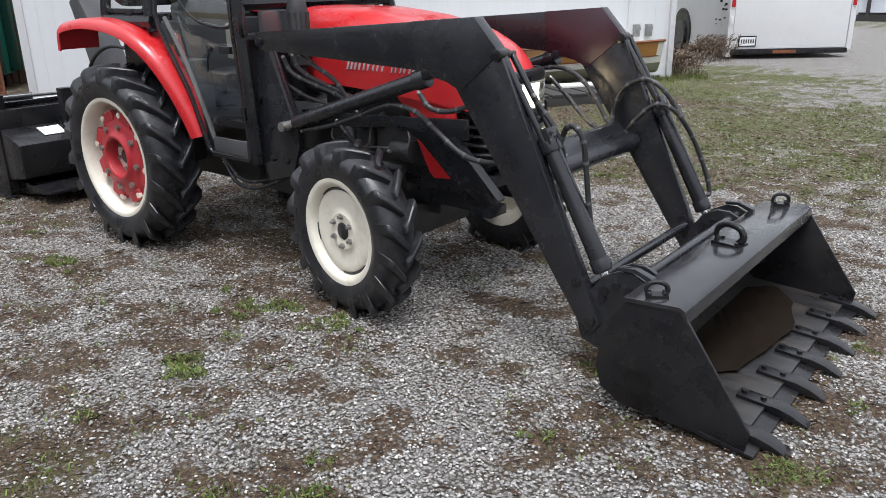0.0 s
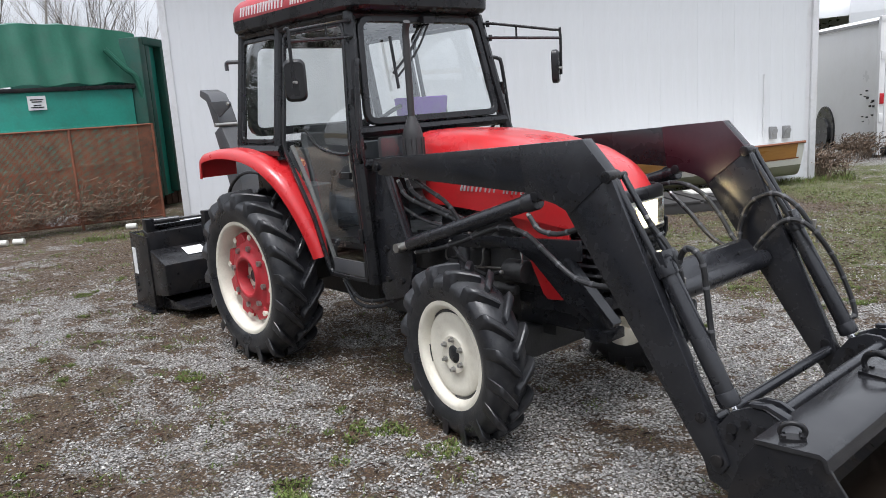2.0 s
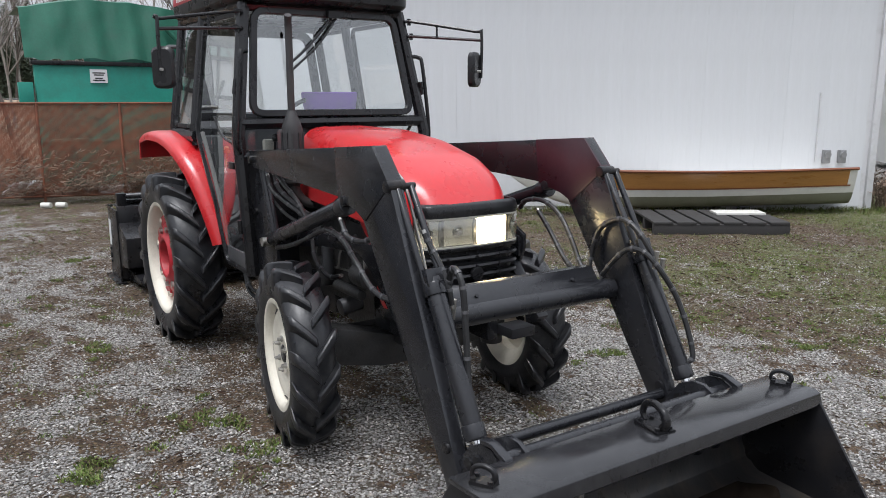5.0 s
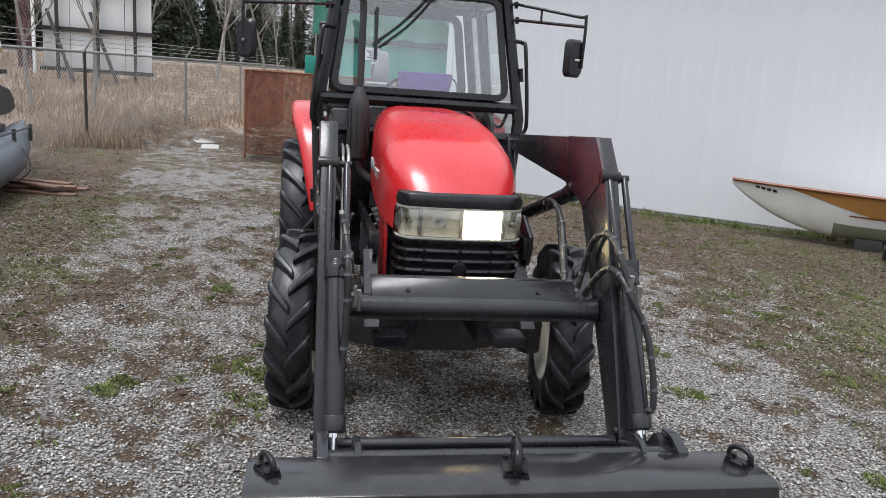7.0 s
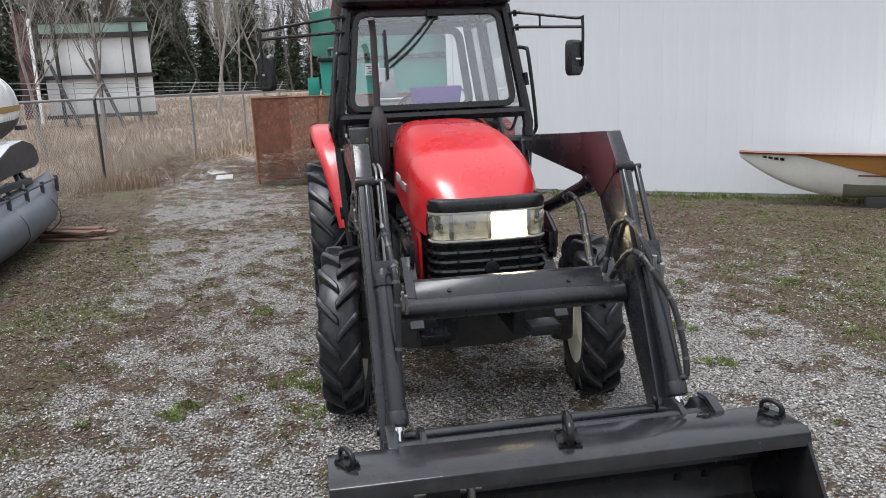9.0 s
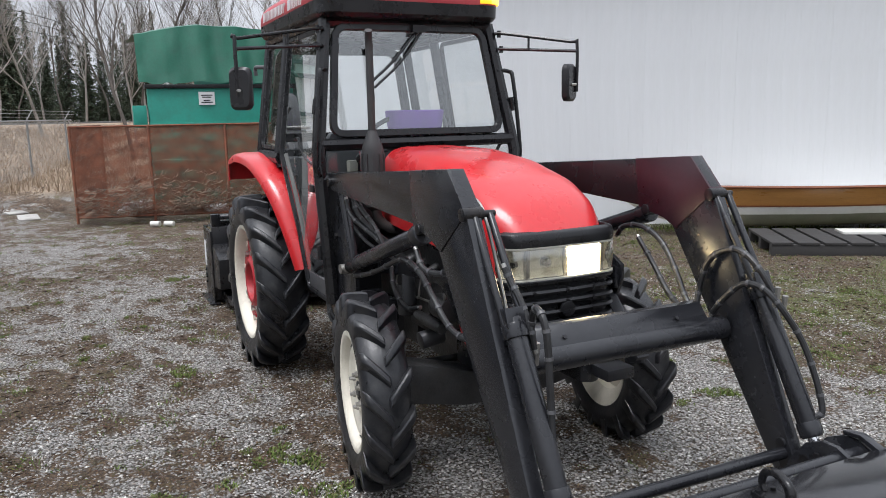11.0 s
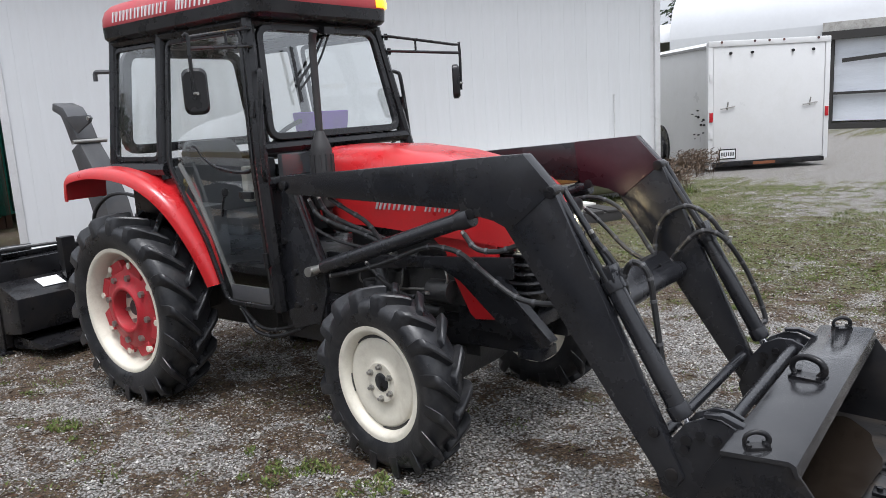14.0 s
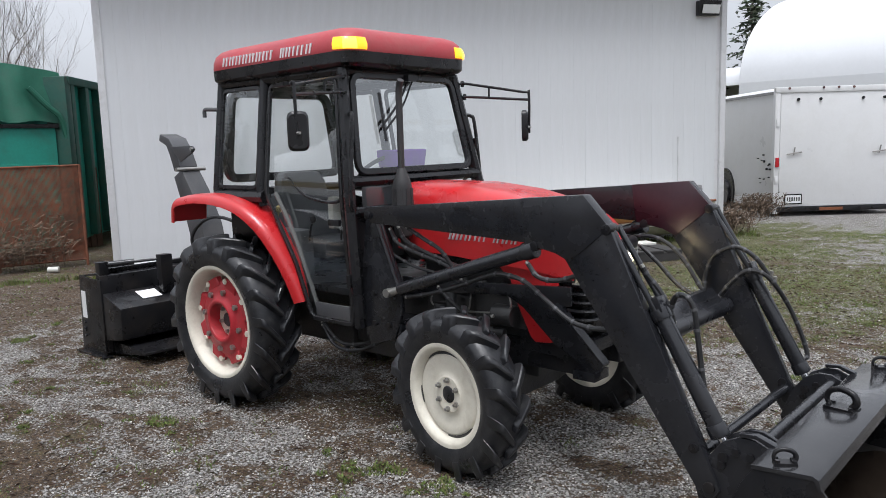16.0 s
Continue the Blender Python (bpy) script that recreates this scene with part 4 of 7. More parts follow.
    part("side_frame_flange", prism(B(), [(2.48, 0.925), (2.76, 0.65), (2.75, 0.635), (2.47, 0.91)], ys - 0.05, ys + 0.012), BLACK, loader)
    part("front_mount", box(B(), (2.55, min(ys, YC + s * 0.2), 0.53), (2.68, max(ys, YC + s * 0.2), 0.58)), BLACK, loader, bev=0.004)

bm = rod(B(), (3.0, YC - 0.525, 0.815), (3.0, YC + 0.525, 0.815), 0.05, 22)
part("cross_tube", bm, BLACK, loader, "black round cross tube between lift arms")
bm = prism(B(), [(3.030, 0.838), (3.026, 0.852), (2.965, 0.925), (2.925, 0.925), (2.925, 0.919), (2.962, 0.919), (3.020, 0.848), (3.024, 0.836)], YC - 0.395, YC + 0.435)
tp = part("pipe_cover", bm, BLACK, loader, "black bent steel cover plate", bev=0.002, seg=1)
for y in (-0.25, 0.28):
    part("bolt", bolt(B(), (3.0, YC + y, 0.885), (0.75, 0, 0.65), 0.009, 0.008), BLACK2, tp)
part("lower_bar", rod(B(), (3.33, YC - 0.53, 0.398), (3.33, YC + 0.53, 0.398), 0.024, 16), BLACK, loader, "black round lower bar")
part("attach_bar", rod(B(), (3.565, 0.095 - 0.60, 0.47), (3.565, 0.095 + 0.60, 0.47), 0.026, 16), BLACK, loader)
for s in (-1, 1):
    for dy in (0.495, 0.61):
        y = 0.095 + s * dy
        bm = prism(B(), [(3.34, 0.17), (3.315, 0.25), (3.37, 0.40), (3.43, 0.48), (3.50, 0.515), (3.56, 0.515), (3.625, 0.485), (3.63, 0.36), (3.56, 0.20), (3.43, 0.14)], y - 0.011, y + 0.011)
        br = part("attach_bracket", bm, BLACK, loader, "black bucket bracket", bev=0.004)
        for x, z in ((3.40, 0.26), (3.43, 0.38), (3.49, 0.45), (3.55, 0.44)):
            part("bolt", bolt(B(), (x, y + (0.011 if dy > 0.6 else -0.011) * s, z), (0, s if dy > 0.6 else -s, 0), 0.018, 0.014), BLACK2, br)
    y = 0.095 + s * 0.555
    bm = prism(B(), [(3.50, 0.535), (3.57, 0.542), (3.645, 0.515), (3.655, 0.495), (3.64, 0.495), (3.565, 0.526), (3.505, 0.519)], y + s * 0.055 - 0.018, y + s * 0.055 + 0.018)
    part("bracket_cap", bm, BLACK, loader, bev=0.003)
    part("link_pin", rod(B(), (3.435, y - 0.075, 0.415), (3.435, y + 0.075, 0.415), 0.022), BLACK2, loader)

# bucket
Y0, Y1 = -0.74, 0.92
SH = [(3.85, 0.500), (3.645, 0.488), (3.595, 0.42), (3.548, 0.30), (3.525, 0.19), (3.555, 0.105), (3.63, 0.058), (3.80, 0.048), (4.10, 0.035)]


def shell(bm, line, t, y0, y1):
    P = [Vector((x, 0, z)) for x, z in line]
    inner = []
    for i, p in enumerate(P):
        d = (P[min(i + 1, len(P) - 1)] - P[max(i - 1, 0)]).normalized()
        inner.append(p + Vector((d.z * -1, 0, d.x)) * t)
    return prism(bm, [(p.x, p.z) for p in P] + [(p.x, p.z) for p in reversed(inner)], y0, y1)


bucket = part("bucket", shell(B(), SH, 0.012, Y0 + 0.01, Y1 - 0.01), SCRAPED, loader, "wide black steel bucket with scraped floor", bev=0.002, seg=1)
SIDE = [(3.855, 0.505), (3.635, 0.495), (3.585, 0.42), (3.54, 0.30), (3.52, 0.19), (3.55, 0.10), (3.63, 0.052), (3.80, 0.04), (4.13, 0.025), (4.14, 0.10)]
for y in (Y0, Y1 - 0.014):
    part("side_plate", prism(B(), SIDE, y, y + 0.014), BLACK2, bucket, "scuffed black bucket side plate", bev=0.003)
part("top_plate", prism(B(), [(3.625, 0.508), (3.845, 0.520), (3.868, 0.508), (3.880, 0.462), (3.866, 0.462), (3.850, 0.501), (3.625, 0.490)], Y0 - 0.004, Y1 + 0.004), SHINE, bucket, "shiny wet black top plate", bev=0.003)
part("cutting_edge", prism(B(), [(3.96, 0.052), (4.165, 0.022), (4.165, 0.008), (3.96, 0.032)], Y0 - 0.008, Y1 + 0.008), BLACK2, bucket, "worn cutting edge", bev=0.003)
part("stiffener", prism(B(), [(3.585, 0.40), (3.66, 0.42), (3.70, 0.34), (3.66, 0.29), (3.555, 0.29)], Y0 + 0.08, Y1 - 0.08), BLACK2, bucket, bev=0.006)
for i in range(7):
    y = -0.635 + i * 0.2525
    bm = B()
    loft(bm, [[(x, y + w * a, z + h * b) for a, b in ((-1, 0), (1, 0), (1, 1), (-1, 1))] for x, w, z, h in ((3.985, 0.034, 0.050, 0.018), (4.10, 0.036, 0.036, 0.024), (4.15, 0.038, 0.022, 0.036), (4.20, 0.036, 0.010, 0.034), (4.262, 0.026, 0.0, 0.010))])
    tooth = part("tooth", bm, BLACK2, bucket, "black bolted bucket tooth", bev=0.004)
for i in range(7):
    y = -0.635 + i * 0.2525
    for dx in (0.0, 0.075):
        part("tooth_bolt", bolt(B(), (4.01 + dx, y, 0.062 - dx * 0.1), (0, 0, 1), 0.013, 0.018), BLACK2, bucket)


bm = B()
pts = []
for i in range(40):
    a = 2 * math.pi * i / 40
    rx, ry = 0.22 * (1 + 0.5 * noise.noise(Vector((math.cos(a) * 2, math.sin(a) * 2, 4)))), 0.62 * (1 + 0.25 * noise.noise(Vector((math.cos(a) * 2, math.sin(a) * 2, 9))))
    pts.append((3.76 + rx * math.cos(a), YC + 0.16 + ry * math.sin(a), 0.070 + 0.0015 * math.cos(a)))
bm.faces.new([bm.verts.new(p) for p in pts])
part("puddle", bm, paint("muddy_water", (0.016, 0.012, 0.009), 0.13, var=0.2, scale=6, bump=0.0), bucket, "shallow muddy water in the bucket")


part("latch_block", box(B(), (3.665, -0.42, 0.33), (3.735, -0.30, 0.385)), BLACK2, bucket, "black latch block inside the bucket", bev=0.008)
part("latch_pin", rod(rod(B(), (3.70, -0.46, 0.36), (3.70, -0.22, 0.36), 0.012, 10), (3.72, -0.26, 0.33), (3.72, -0.26, 0.40), 0.016, 10), STEEL, bucket, "worn steel latch pin")


def hook(c, yaw, k=1.0):
    bm = B()
    pts = [(0.05, 0), (0.07, 0.035), (0.05, 0.075), (-0.01, 0.09), (-0.06, 0.07), (-0.075, 0.03), (-0.06, 0.0)]
    pipe(bm, [(x * k, 0, z * k + 0.01) for x, z in pts], lambda t: (0.020 - 0.008 * t) * k, 10)
    box(bm, (-0.075 * k, -0.045 * k, -0.004), (0.075 * k, 0.045 * k, 0.012))
    for x in (-0.055, 0.055):
        for y in (-0.03, 0.03):
            rod(bm, (x * k, y * k, 0.01), (x * k, y * k, 0.022), 0.010, 6)
    bmesh.ops.transform(bm, matrix=Matrix.Translation(c) @ Matrix.Rotation(radians(yaw), 4, "Z"), verts=bm.verts)
    return bm


part("tow_hook", hook((3.735, 0.085, 0.514), -10, 0.9), BLACK2, bucket, "black forged tow hook")
for y in (Y0 + 0.06, Y1 - 0.06):
    part("tow_hook", hook((3.73, y, 0.514), 30, 0.55), BLACK2, bucket, "small black chain hook")

# hydraulic hoses and fittings
HOSES = [
    ([(1.60, -0.51, 0.895), (1.78, -0.515, 0.935), (1.97, -0.515, 0.992), (2.215, -0.515, 1.08), (2.33, -0.515, 1.085), (2.424, -0.512, 1.06), (2.53, -0.51, 0.99), (2.66, -0.51, 0.907), (2.76, -0.51, 0.88), (2.90, -0.50, 0.88)], 0.0125),
    ([(2.46, -0.54, 1.16), (2.52, -0.54, 1.10), (2.62, -0.52, 1.09), (2.74, -0.5, 1.13)], 0.012),
    ([(1.472, -0.50, 1.27), (1.527, -0.50, 1.20), (1.65, -0.48, 1.15), (1.786, -0.46, 1.11), (1.908, -0.44, 1.06)], 0.0115),
    ([(1.52, -0.48, 1.28), (1.57, -0.48, 1.215), (1.70, -0.46, 1.155), (1.92, -0.42, 1.08)], 0.0115),
    ([(1.613, -0.50, 1.29), (1.72, -0.50, 1.24), (1.84, -0.49, 1.18), (1.91, -0.47, 1.09)], 0.0115),
    ([(1.40, -0.46, 1.14), (1.6, -0.44, 1.06), (1.9, -0.40, 1.01)], 0.009),
    ([(3.03, -0.46, 1.18), (3.05, -0.45, 1.14), (3.10, -0.44, 1.08), (3.15, -0.43, 0.99), (3.16, -0.42, 0.92)], 0.012),
    ([(3.10, -0.40, 0.87), (3.135, -0.42, 0.962), (3.172, -0.43, 1.055), (3.225, -0.44, 1.065), (3.262, -0.44, 1.01), (3.280, -0.44, 0.896), (3.315, -0.45, 0.684), (3.36, -0.47, 0.55)], 0.0125),
    ([(3.06, -0.43, 1.03), (3.065, -0.42, 0.95), (3.06, -0.40, 0.88)], 0.012),
    ([(2.40, 0.52, 1.13), (2.46, 0.51, 1.175), (2.60, 0.50, 1.19), (2.72, 0.50, 1.14), (2.82, 0.49, 1.04), (2.90, 0.48, 0.93), (2.96, 0.47, 0.89)], 0.012),
    ([(2.50, 0.56, 1.12), (2.62, 0.54, 1.03), (2.75, 0.52, 0.92), (2.86, 0.50, 0.87)], 0.012),
    ([(2.90, 0.54, 0.88), (2.895, 0.56, 0.975), (2.935, 0.57, 1.09), (3.03, 0.58, 1.145), (3.10, 0.59, 1.135), (3.17, 0.60, 1.08), (3.22, 0.62, 1.0)], 0.0125),
    ([(2.99, 0.54, 0.88), (3.04, 0.55, 0.95), (3.11, 0.57, 1.018), (3.18, 0.59, 1.02), (3.245, 0.61, 0.97), (3.31, 0.67, 0.84), (3.37, 0.69, 0.70), (3.41, 0.69, 0.58), (3.40, 0.67, 0.55)], 0.0125),
    ([(1.40, -0.2, 0.62), (1.1, -0.36, 0.52), (0.9, -0.42, 0.50), (0.7, -0.40, 0.60)], 0.011),
    ([(1.30, -0.25, 0.60), (1.05, -0.38, 0.47), (0.85, -0.42, 0.47), (0.7, -0.40, 0.58)], 0.012),
    ([(1.7, -0.35, 0.93), (1.85, -0.40, 0.86), (2.0, -0.40, 0.80), (2.1, -0.38, 0.82)], 0.012),
]
for pts, r in HOSES:
    h = part("hydraulic_hose", pipe(B(), pts, r, 9), HOSE, loader, "black rubber hydraulic hose")
    line = curve(pts, 6)
    for i in range(4, len(line) - 4, 5):
        d = (line[i + 1] - line[i - 1]).normalized()
        part("hose_wrap", rod(B(), line[i] - d * 0.006, line[i] + d * 0.006, r + 0.0025, 10), GREYP, h)
    for a, b in ((line[0], line[1]), (line[-1], line[-2])):
        d = (b - a).normalized()
        part("hose_fitting", rod(B(), a - d * 0.015, a + d * 0.035, r * 0.85, 8), STEEL, h)
for y, dx in ((-0.455, 0.0), (-0.435, 0.03)):
    part("hydraulic_pipe", pipe(B(), [(2.62 + dx, y, 1.40), (2.76 + dx, y, 1.385), (2.84 + dx, y, 1.30), (2.97 + dx, y, 1.02), (3.0 + dx, y, 0.87)], 0.007, 7), STEEL, loader, "thin steel hydraulic pipe")
for p in ((3.15, -0.41, 0.90), (3.10, -0.39, 0.87), (3.225, 0.625, 0.985), (3.235, 0.655, 0.95)):
    part("hose_coupler", rod(rod(B(), Vector(p) - Vector((0, 0, 0.04)), Vector(p) + Vector((0.01, 0, 0.04)), 0.011, 8), Vector(p) - Vector((0, 0, 0.012)), Vector(p) + Vector((0, 0, 0.012)), 0.015, 6), STEEL, loader, "worn steel hydraulic coupler")


# ---- materials of the yard ----
def attr_ground():
    m = bpy.data.materials.new("yard_ground")
    m.use_nodes = True
    nt = m.node_tree
    L = nt.links.new
    p = nt.nodes["Principled BSDF"]
    tc = nd(nt, "ShaderNodeTexCoord")
    V = tc.outputs["Object"]

    def noise_(scale, detail=6.0, rough=0.6, dist=0.0):
        n = nd(nt, "ShaderNodeTexNoise", Scale=scale, Detail=detail, Roughness=rough, Distortion=dist)
        L(V, n.inputs["Vector"])
        return n.outputs["Fac"]

    def ramp(src, stops):
        r = nd(nt, "ShaderNodeValToRGB")
        while len(r.color_ramp.elements) < len(stops):
            r.color_ramp.elements.new(0.5)
        for e, (pos, c) in zip(r.color_ramp.elements, stops):
            e.position, e.color = pos, (*c, 1)
        L(src, r.inputs["Fac"])
        return r.outputs["Color"]

    def mix(f, a, b):
        x = nd(nt, "ShaderNodeMix")
        x.data_type = "RGBA"
        L(f, x.inputs["Factor"]), L(a, x.inputs["A"]), L(b, x.inputs["B"])
        return x.outputs["Result"]

    def mth(op, a, b):
        x = nd(nt, "ShaderNodeMath", op=op)
        for i, q in enumerate((a, b)):
            if isinstance(q, (int, float)):
                x.inputs[i].default_value = q
            else:
                L(q, x.inputs[i])
        return x.outputs[0]

    def at(name):
        a = nt.nodes.new("ShaderNodeAttribute")
        a.attribute_name = name
        return a.outputs["Fac"]

    def stepped(v, lo, hi):
        r = nd(nt, "ShaderNodeMapRange")
        r.inputs["From Min"].default_value, r.inputs["From Max"].default_value = lo, hi
        L(v, r.inputs["Value"])
        return r.outputs[0]

    vor = nd(nt, "ShaderNodeTexVoronoi", Scale=62.0)
    L(V, vor.inputs["Vector"])
    vor2 = nd(nt, "ShaderNodeTexVoronoi", Scale=115.0)
    L(V, vor2.inputs["Vector"])
    sep = nd(nt, "ShaderNodeSeparateColor")
    L(vor.outputs["Color"], sep.inputs[0])
    sep2 = nd(nt, "ShaderNodeSeparateColor")
    L(vor2.outputs["Color"], sep2.inputs[0])
    s1 = ramp(sep.outputs[0], [(0.0, (0.115, 0.104, 0.095)), (0.35, (0.31, 0.293, 0.276)), (0.7, (0.46, 0.44, 0.417)), (1.0, (0.74, 0.715, 0.685))])
    s2 = ramp(sep2.outputs[1], [(0.0, (0.19, 0.18, 0.172)), (0.5, (0.35, 0.338, 0.322)), (1.0, (0.56, 0.55, 0.53))])
    stone = mix(stepped(noise_(25, 2), 0.45, 0.55), s1, s2)
    gap = stepped(vor.outputs["Distance"], 0.63, 0.44)
    soil = ramp(noise_(40, 8, 0.7), [(0.3, (0.045, 0.037, 0.028)), (0.7, (0.13, 0.108, 0.082))])
    gravel = mix(gap, soil, stone)
    pale = ramp(noise_(260, 3), [(0.3, (0.17, 0.165, 0.158)), (0.7, (0.40, 0.39, 0.378))])
    gravel = mix(stepped(noise_(3.0, 6, 0.6), 0.52, 0.72), gravel, mix(stepped(noise_(60, 3), 0.4, 0.6), gravel, pale))
    lump = nd(nt, "ShaderNodeMapRange")
    lump.inputs["From Min"].default_value, lump.inputs["From Max"].default_value = 0.33, 0.67
    lump.inputs["To Min"].default_value, lump.inputs["To Max"].default_value = 0.66, 1.30
    L(noise_(30, 6, 0.85), lump.inputs["Value"])
    gs = nd(nt, "ShaderNodeVectorMath")
    gs.operation = "SCALE"
    L(gravel, gs.inputs[0]), L(lump.outputs[0], gs.inputs["Scale"])
    gravel = gs.outputs[0]
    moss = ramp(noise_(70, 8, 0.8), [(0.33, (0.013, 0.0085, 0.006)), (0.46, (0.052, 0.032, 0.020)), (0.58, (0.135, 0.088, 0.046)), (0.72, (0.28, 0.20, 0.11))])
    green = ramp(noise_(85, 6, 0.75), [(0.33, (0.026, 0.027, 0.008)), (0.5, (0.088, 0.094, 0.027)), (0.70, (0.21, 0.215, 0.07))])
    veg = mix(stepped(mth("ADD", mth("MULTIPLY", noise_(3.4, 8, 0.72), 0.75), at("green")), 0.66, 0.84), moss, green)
    shade = nd(nt, "ShaderNodeMapRange")
    shade.inputs["From Min"].default_value, shade.inputs["From Max"].default_value = 0.34, 0.66
    shade.inputs["To Min"].default_value, shade.inputs["To Max"].default_value = 0.45, 1.75
    L(noise_(17, 8, 0.82), shade.inputs["Value"])
    vs = nd(nt, "ShaderNodeVectorMath")
    vs.operation = "SCALE"
    L(veg, vs.inputs[0]), L(shade.outputs[0], vs.inputs["Scale"])
    veg = vs.outputs[0]
    fleck = mth("MULTIPLY", stepped(sep.outputs[2], 0.72, 0.77), gap)
    veg = mix(mth("MULTIPLY", fleck, stepped(noise_(4.5, 6, 0.7), 0.36, 0.62)), veg, stone)
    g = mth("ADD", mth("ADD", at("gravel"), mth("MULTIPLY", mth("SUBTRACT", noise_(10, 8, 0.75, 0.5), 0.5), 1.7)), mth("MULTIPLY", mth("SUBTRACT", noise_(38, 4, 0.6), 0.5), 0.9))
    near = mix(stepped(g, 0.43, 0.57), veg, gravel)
    dry = ramp(noise_(1.1, 8, 0.7), [(0.3, (0.20, 0.14, 0.095)), (0.5, (0.33, 0.245, 0.17)), (0.7, (0.43, 0.34, 0.25))])
    col = mix(at("field"), near, dry)
    L(col, p.inputs["Base Color"])
    r = nd(nt, "ShaderNodeMapRange")
    r.inputs["To Min"].default_value, r.inputs["To Max"].default_value = 0.72, 1.0
    L(noise_(9, 4), r.inputs["Value"])
    L(r.outputs[0], p.inputs["Roughness"])
    hgt = mth("ADD", mth("MULTIPLY", mth("SUBTRACT", 1.0, vor.outputs["Distance"]), 1.0), mth("ADD", mth("MULTIPLY", noise_(90, 6, 0.7), 1.2), mth("MULTIPLY", noise_(20, 6, 0.75), 2.0)))
    b = nd(nt, "ShaderNodeBump", Strength=1.0, Distance=0.016)
    L(hgt, b.inputs["Height"])
    L(b.outputs[0], p.inputs["Normal"])
    return m


def island(name, cols, rough=0.8, trans=0.0):
    """Colour that differs from piece to piece within one mesh."""
    m = bpy.data.materials.new(name)
    m.use_nodes = True
    nt = m.node_tree
    p = nt.nodes["Principled BSDF"]
    g = nt.nodes.new("ShaderNodeNewGeometry")
    r = nt.nodes.new("ShaderNodeValToRGB")
    while len(r.color_ramp.elements) < len(cols):
        r.color_ramp.elements.new(0.5)
    for i, (e, c) in enumerate(zip(r.color_ramp.elements, cols)):
        e.position, e.color = i / max(len(cols) - 1, 1), (*c, 1)
    nt.links.new(g.outputs["Random Per Island"], r.inputs["Fac"])
    nt.links.new(r.outputs["Color"], p.inputs["Base Color"])
    p.inputs["Roughness"].default_value = rough
    return m


GROUND = attr_ground()
STONE = island("crushed_stone", [(0.10, 0.093, 0.086), (0.25, 0.237, 0.224), (0.38, 0.335, 0.285), (0.34, 0.34, 0.345), (0.45, 0.432, 0.406), (0.28, 0.267, 0.25), (0.55, 0.53, 0.50), (0.74, 0.715, 0.68)], 0.8)
LEAF = island("dead_leaves", [(0.022, 0.014, 0.011), (0.060, 0.034, 0.022), (0.11, 0.058, 0.036), (0.040, 0.027, 0.022), (0.10, 0.085, 0.04), (0.17, 0.11, 0.065)], 0.8)
GRASS = island("green_grass", [(0.035, 0.05, 0.012), (0.085, 0.13, 0.025), (0.15, 0.21, 0.04), (0.12, 0.16, 0.035), (0.16, 0.14, 0.06), (0.07, 0.055, 0.03)], 0.7)
STRAW = island("dry_grass", [(0.19, 0.135, 0.09), (0.32, 0.235, 0.16), (0.42, 0.335, 0.25), (0.24, 0.165, 0.12)], 0.85)
TWIG = island("brown_weeds", [(0.06, 0.045, 0.035), (0.13, 0.09, 0.06), (0.2, 0.14, 0.1)], 0.85)
NEEDLE = island("conifer_needles", [(0.034, 0.05, 0.03), (0.058, 0.08, 0.048), (0.082, 0.108, 0.064), (0.085, 0.076, 0.055)], 0.8)
BARK = paint("grey_bark", (0.085, 0.072, 0.062), 0.85, var=0.4, scale=4, bump=0.5, bump_scale=25)
BARKP = paint("pale_bark", (0.26, 0.24, 0.215), 0.8, var=0.35, scale=3, dirt=(0.08, 0.07, 0.06), dirt_amt=0.7, dirt_scale=5)
SIDING = paint("white_siding_paint", (0.63, 0.64, 0.655), 0.55, var=0.035, scale=1.2, dirt=(0.42, 0.42, 0.40), dirt_amt=0.22, dirt_scale=1.3, bump=0.05, bump_scale=120, per=0.012, stretch=(1, 1, 0.25))
TRIMW = paint("white_trim", (0.62, 0.62, 0.63), 0.5, var=0.05, scale=2, dirt=(0.3, 0.29, 0.26), dirt_amt=0.3, dirt_scale=4)
SOFFIT = paint("grey_soffit", (0.42, 0.42, 0.43), 0.6, var=0.05)
GREENT = paint("dark_green_fascia", (0.012, 0.075, 0.052), 0.45, var=0.15, scale=3, dirt=(0.06, 0.08, 0.07), dirt_amt=0.3)
ROOFM = paint("grey_roof_steel", (0.34, 0.35, 0.36), 0.5, metal=0.1, var=0.12, scale=2, dirt=(0.2, 0.2, 0.2), dirt_amt=0.35, dirt_scale=3, per=0.05)
TEAL = paint("teal_bin_paint", (0.025, 0.27, 0.205), 0.5, var=0.14, scale=2, dirt=(0.05, 0.10, 0.08), dirt_amt=0.35, dirt_scale=2.5)
DKGREEN = paint("dark_green_steel", (0.010, 0.075, 0.055), 0.5, var=0.2, scale=2, dirt=(0.10, 0.07, 0.05), dirt_amt=0.35, dirt_scale=3)
TARP = paint("green_tarp", (0.022, 0.13, 0.085), 0.55, var=0.2, scale=2.5, dirt=(0.05, 0.11, 0.085), dirt_amt=0.4, bump=0.25, bump_scale=14)
RUST = paint("rusty_steel", (0.22, 0.082, 0.046), 0.85, var=0.4, scale=6, dirt=(0.05, 0.025, 0.02), dirt_amt=0.7, dirt_scale=5, bump=0.3)
GALV = paint("galvanised_steel", (0.30, 0.30, 0.30), 0.5, metal=0.6, var=0.15, scale=8)
DARKPOST = paint("dark_iron_post", (0.05, 0.04, 0.035), 0.8, var=0.3, scale=6)
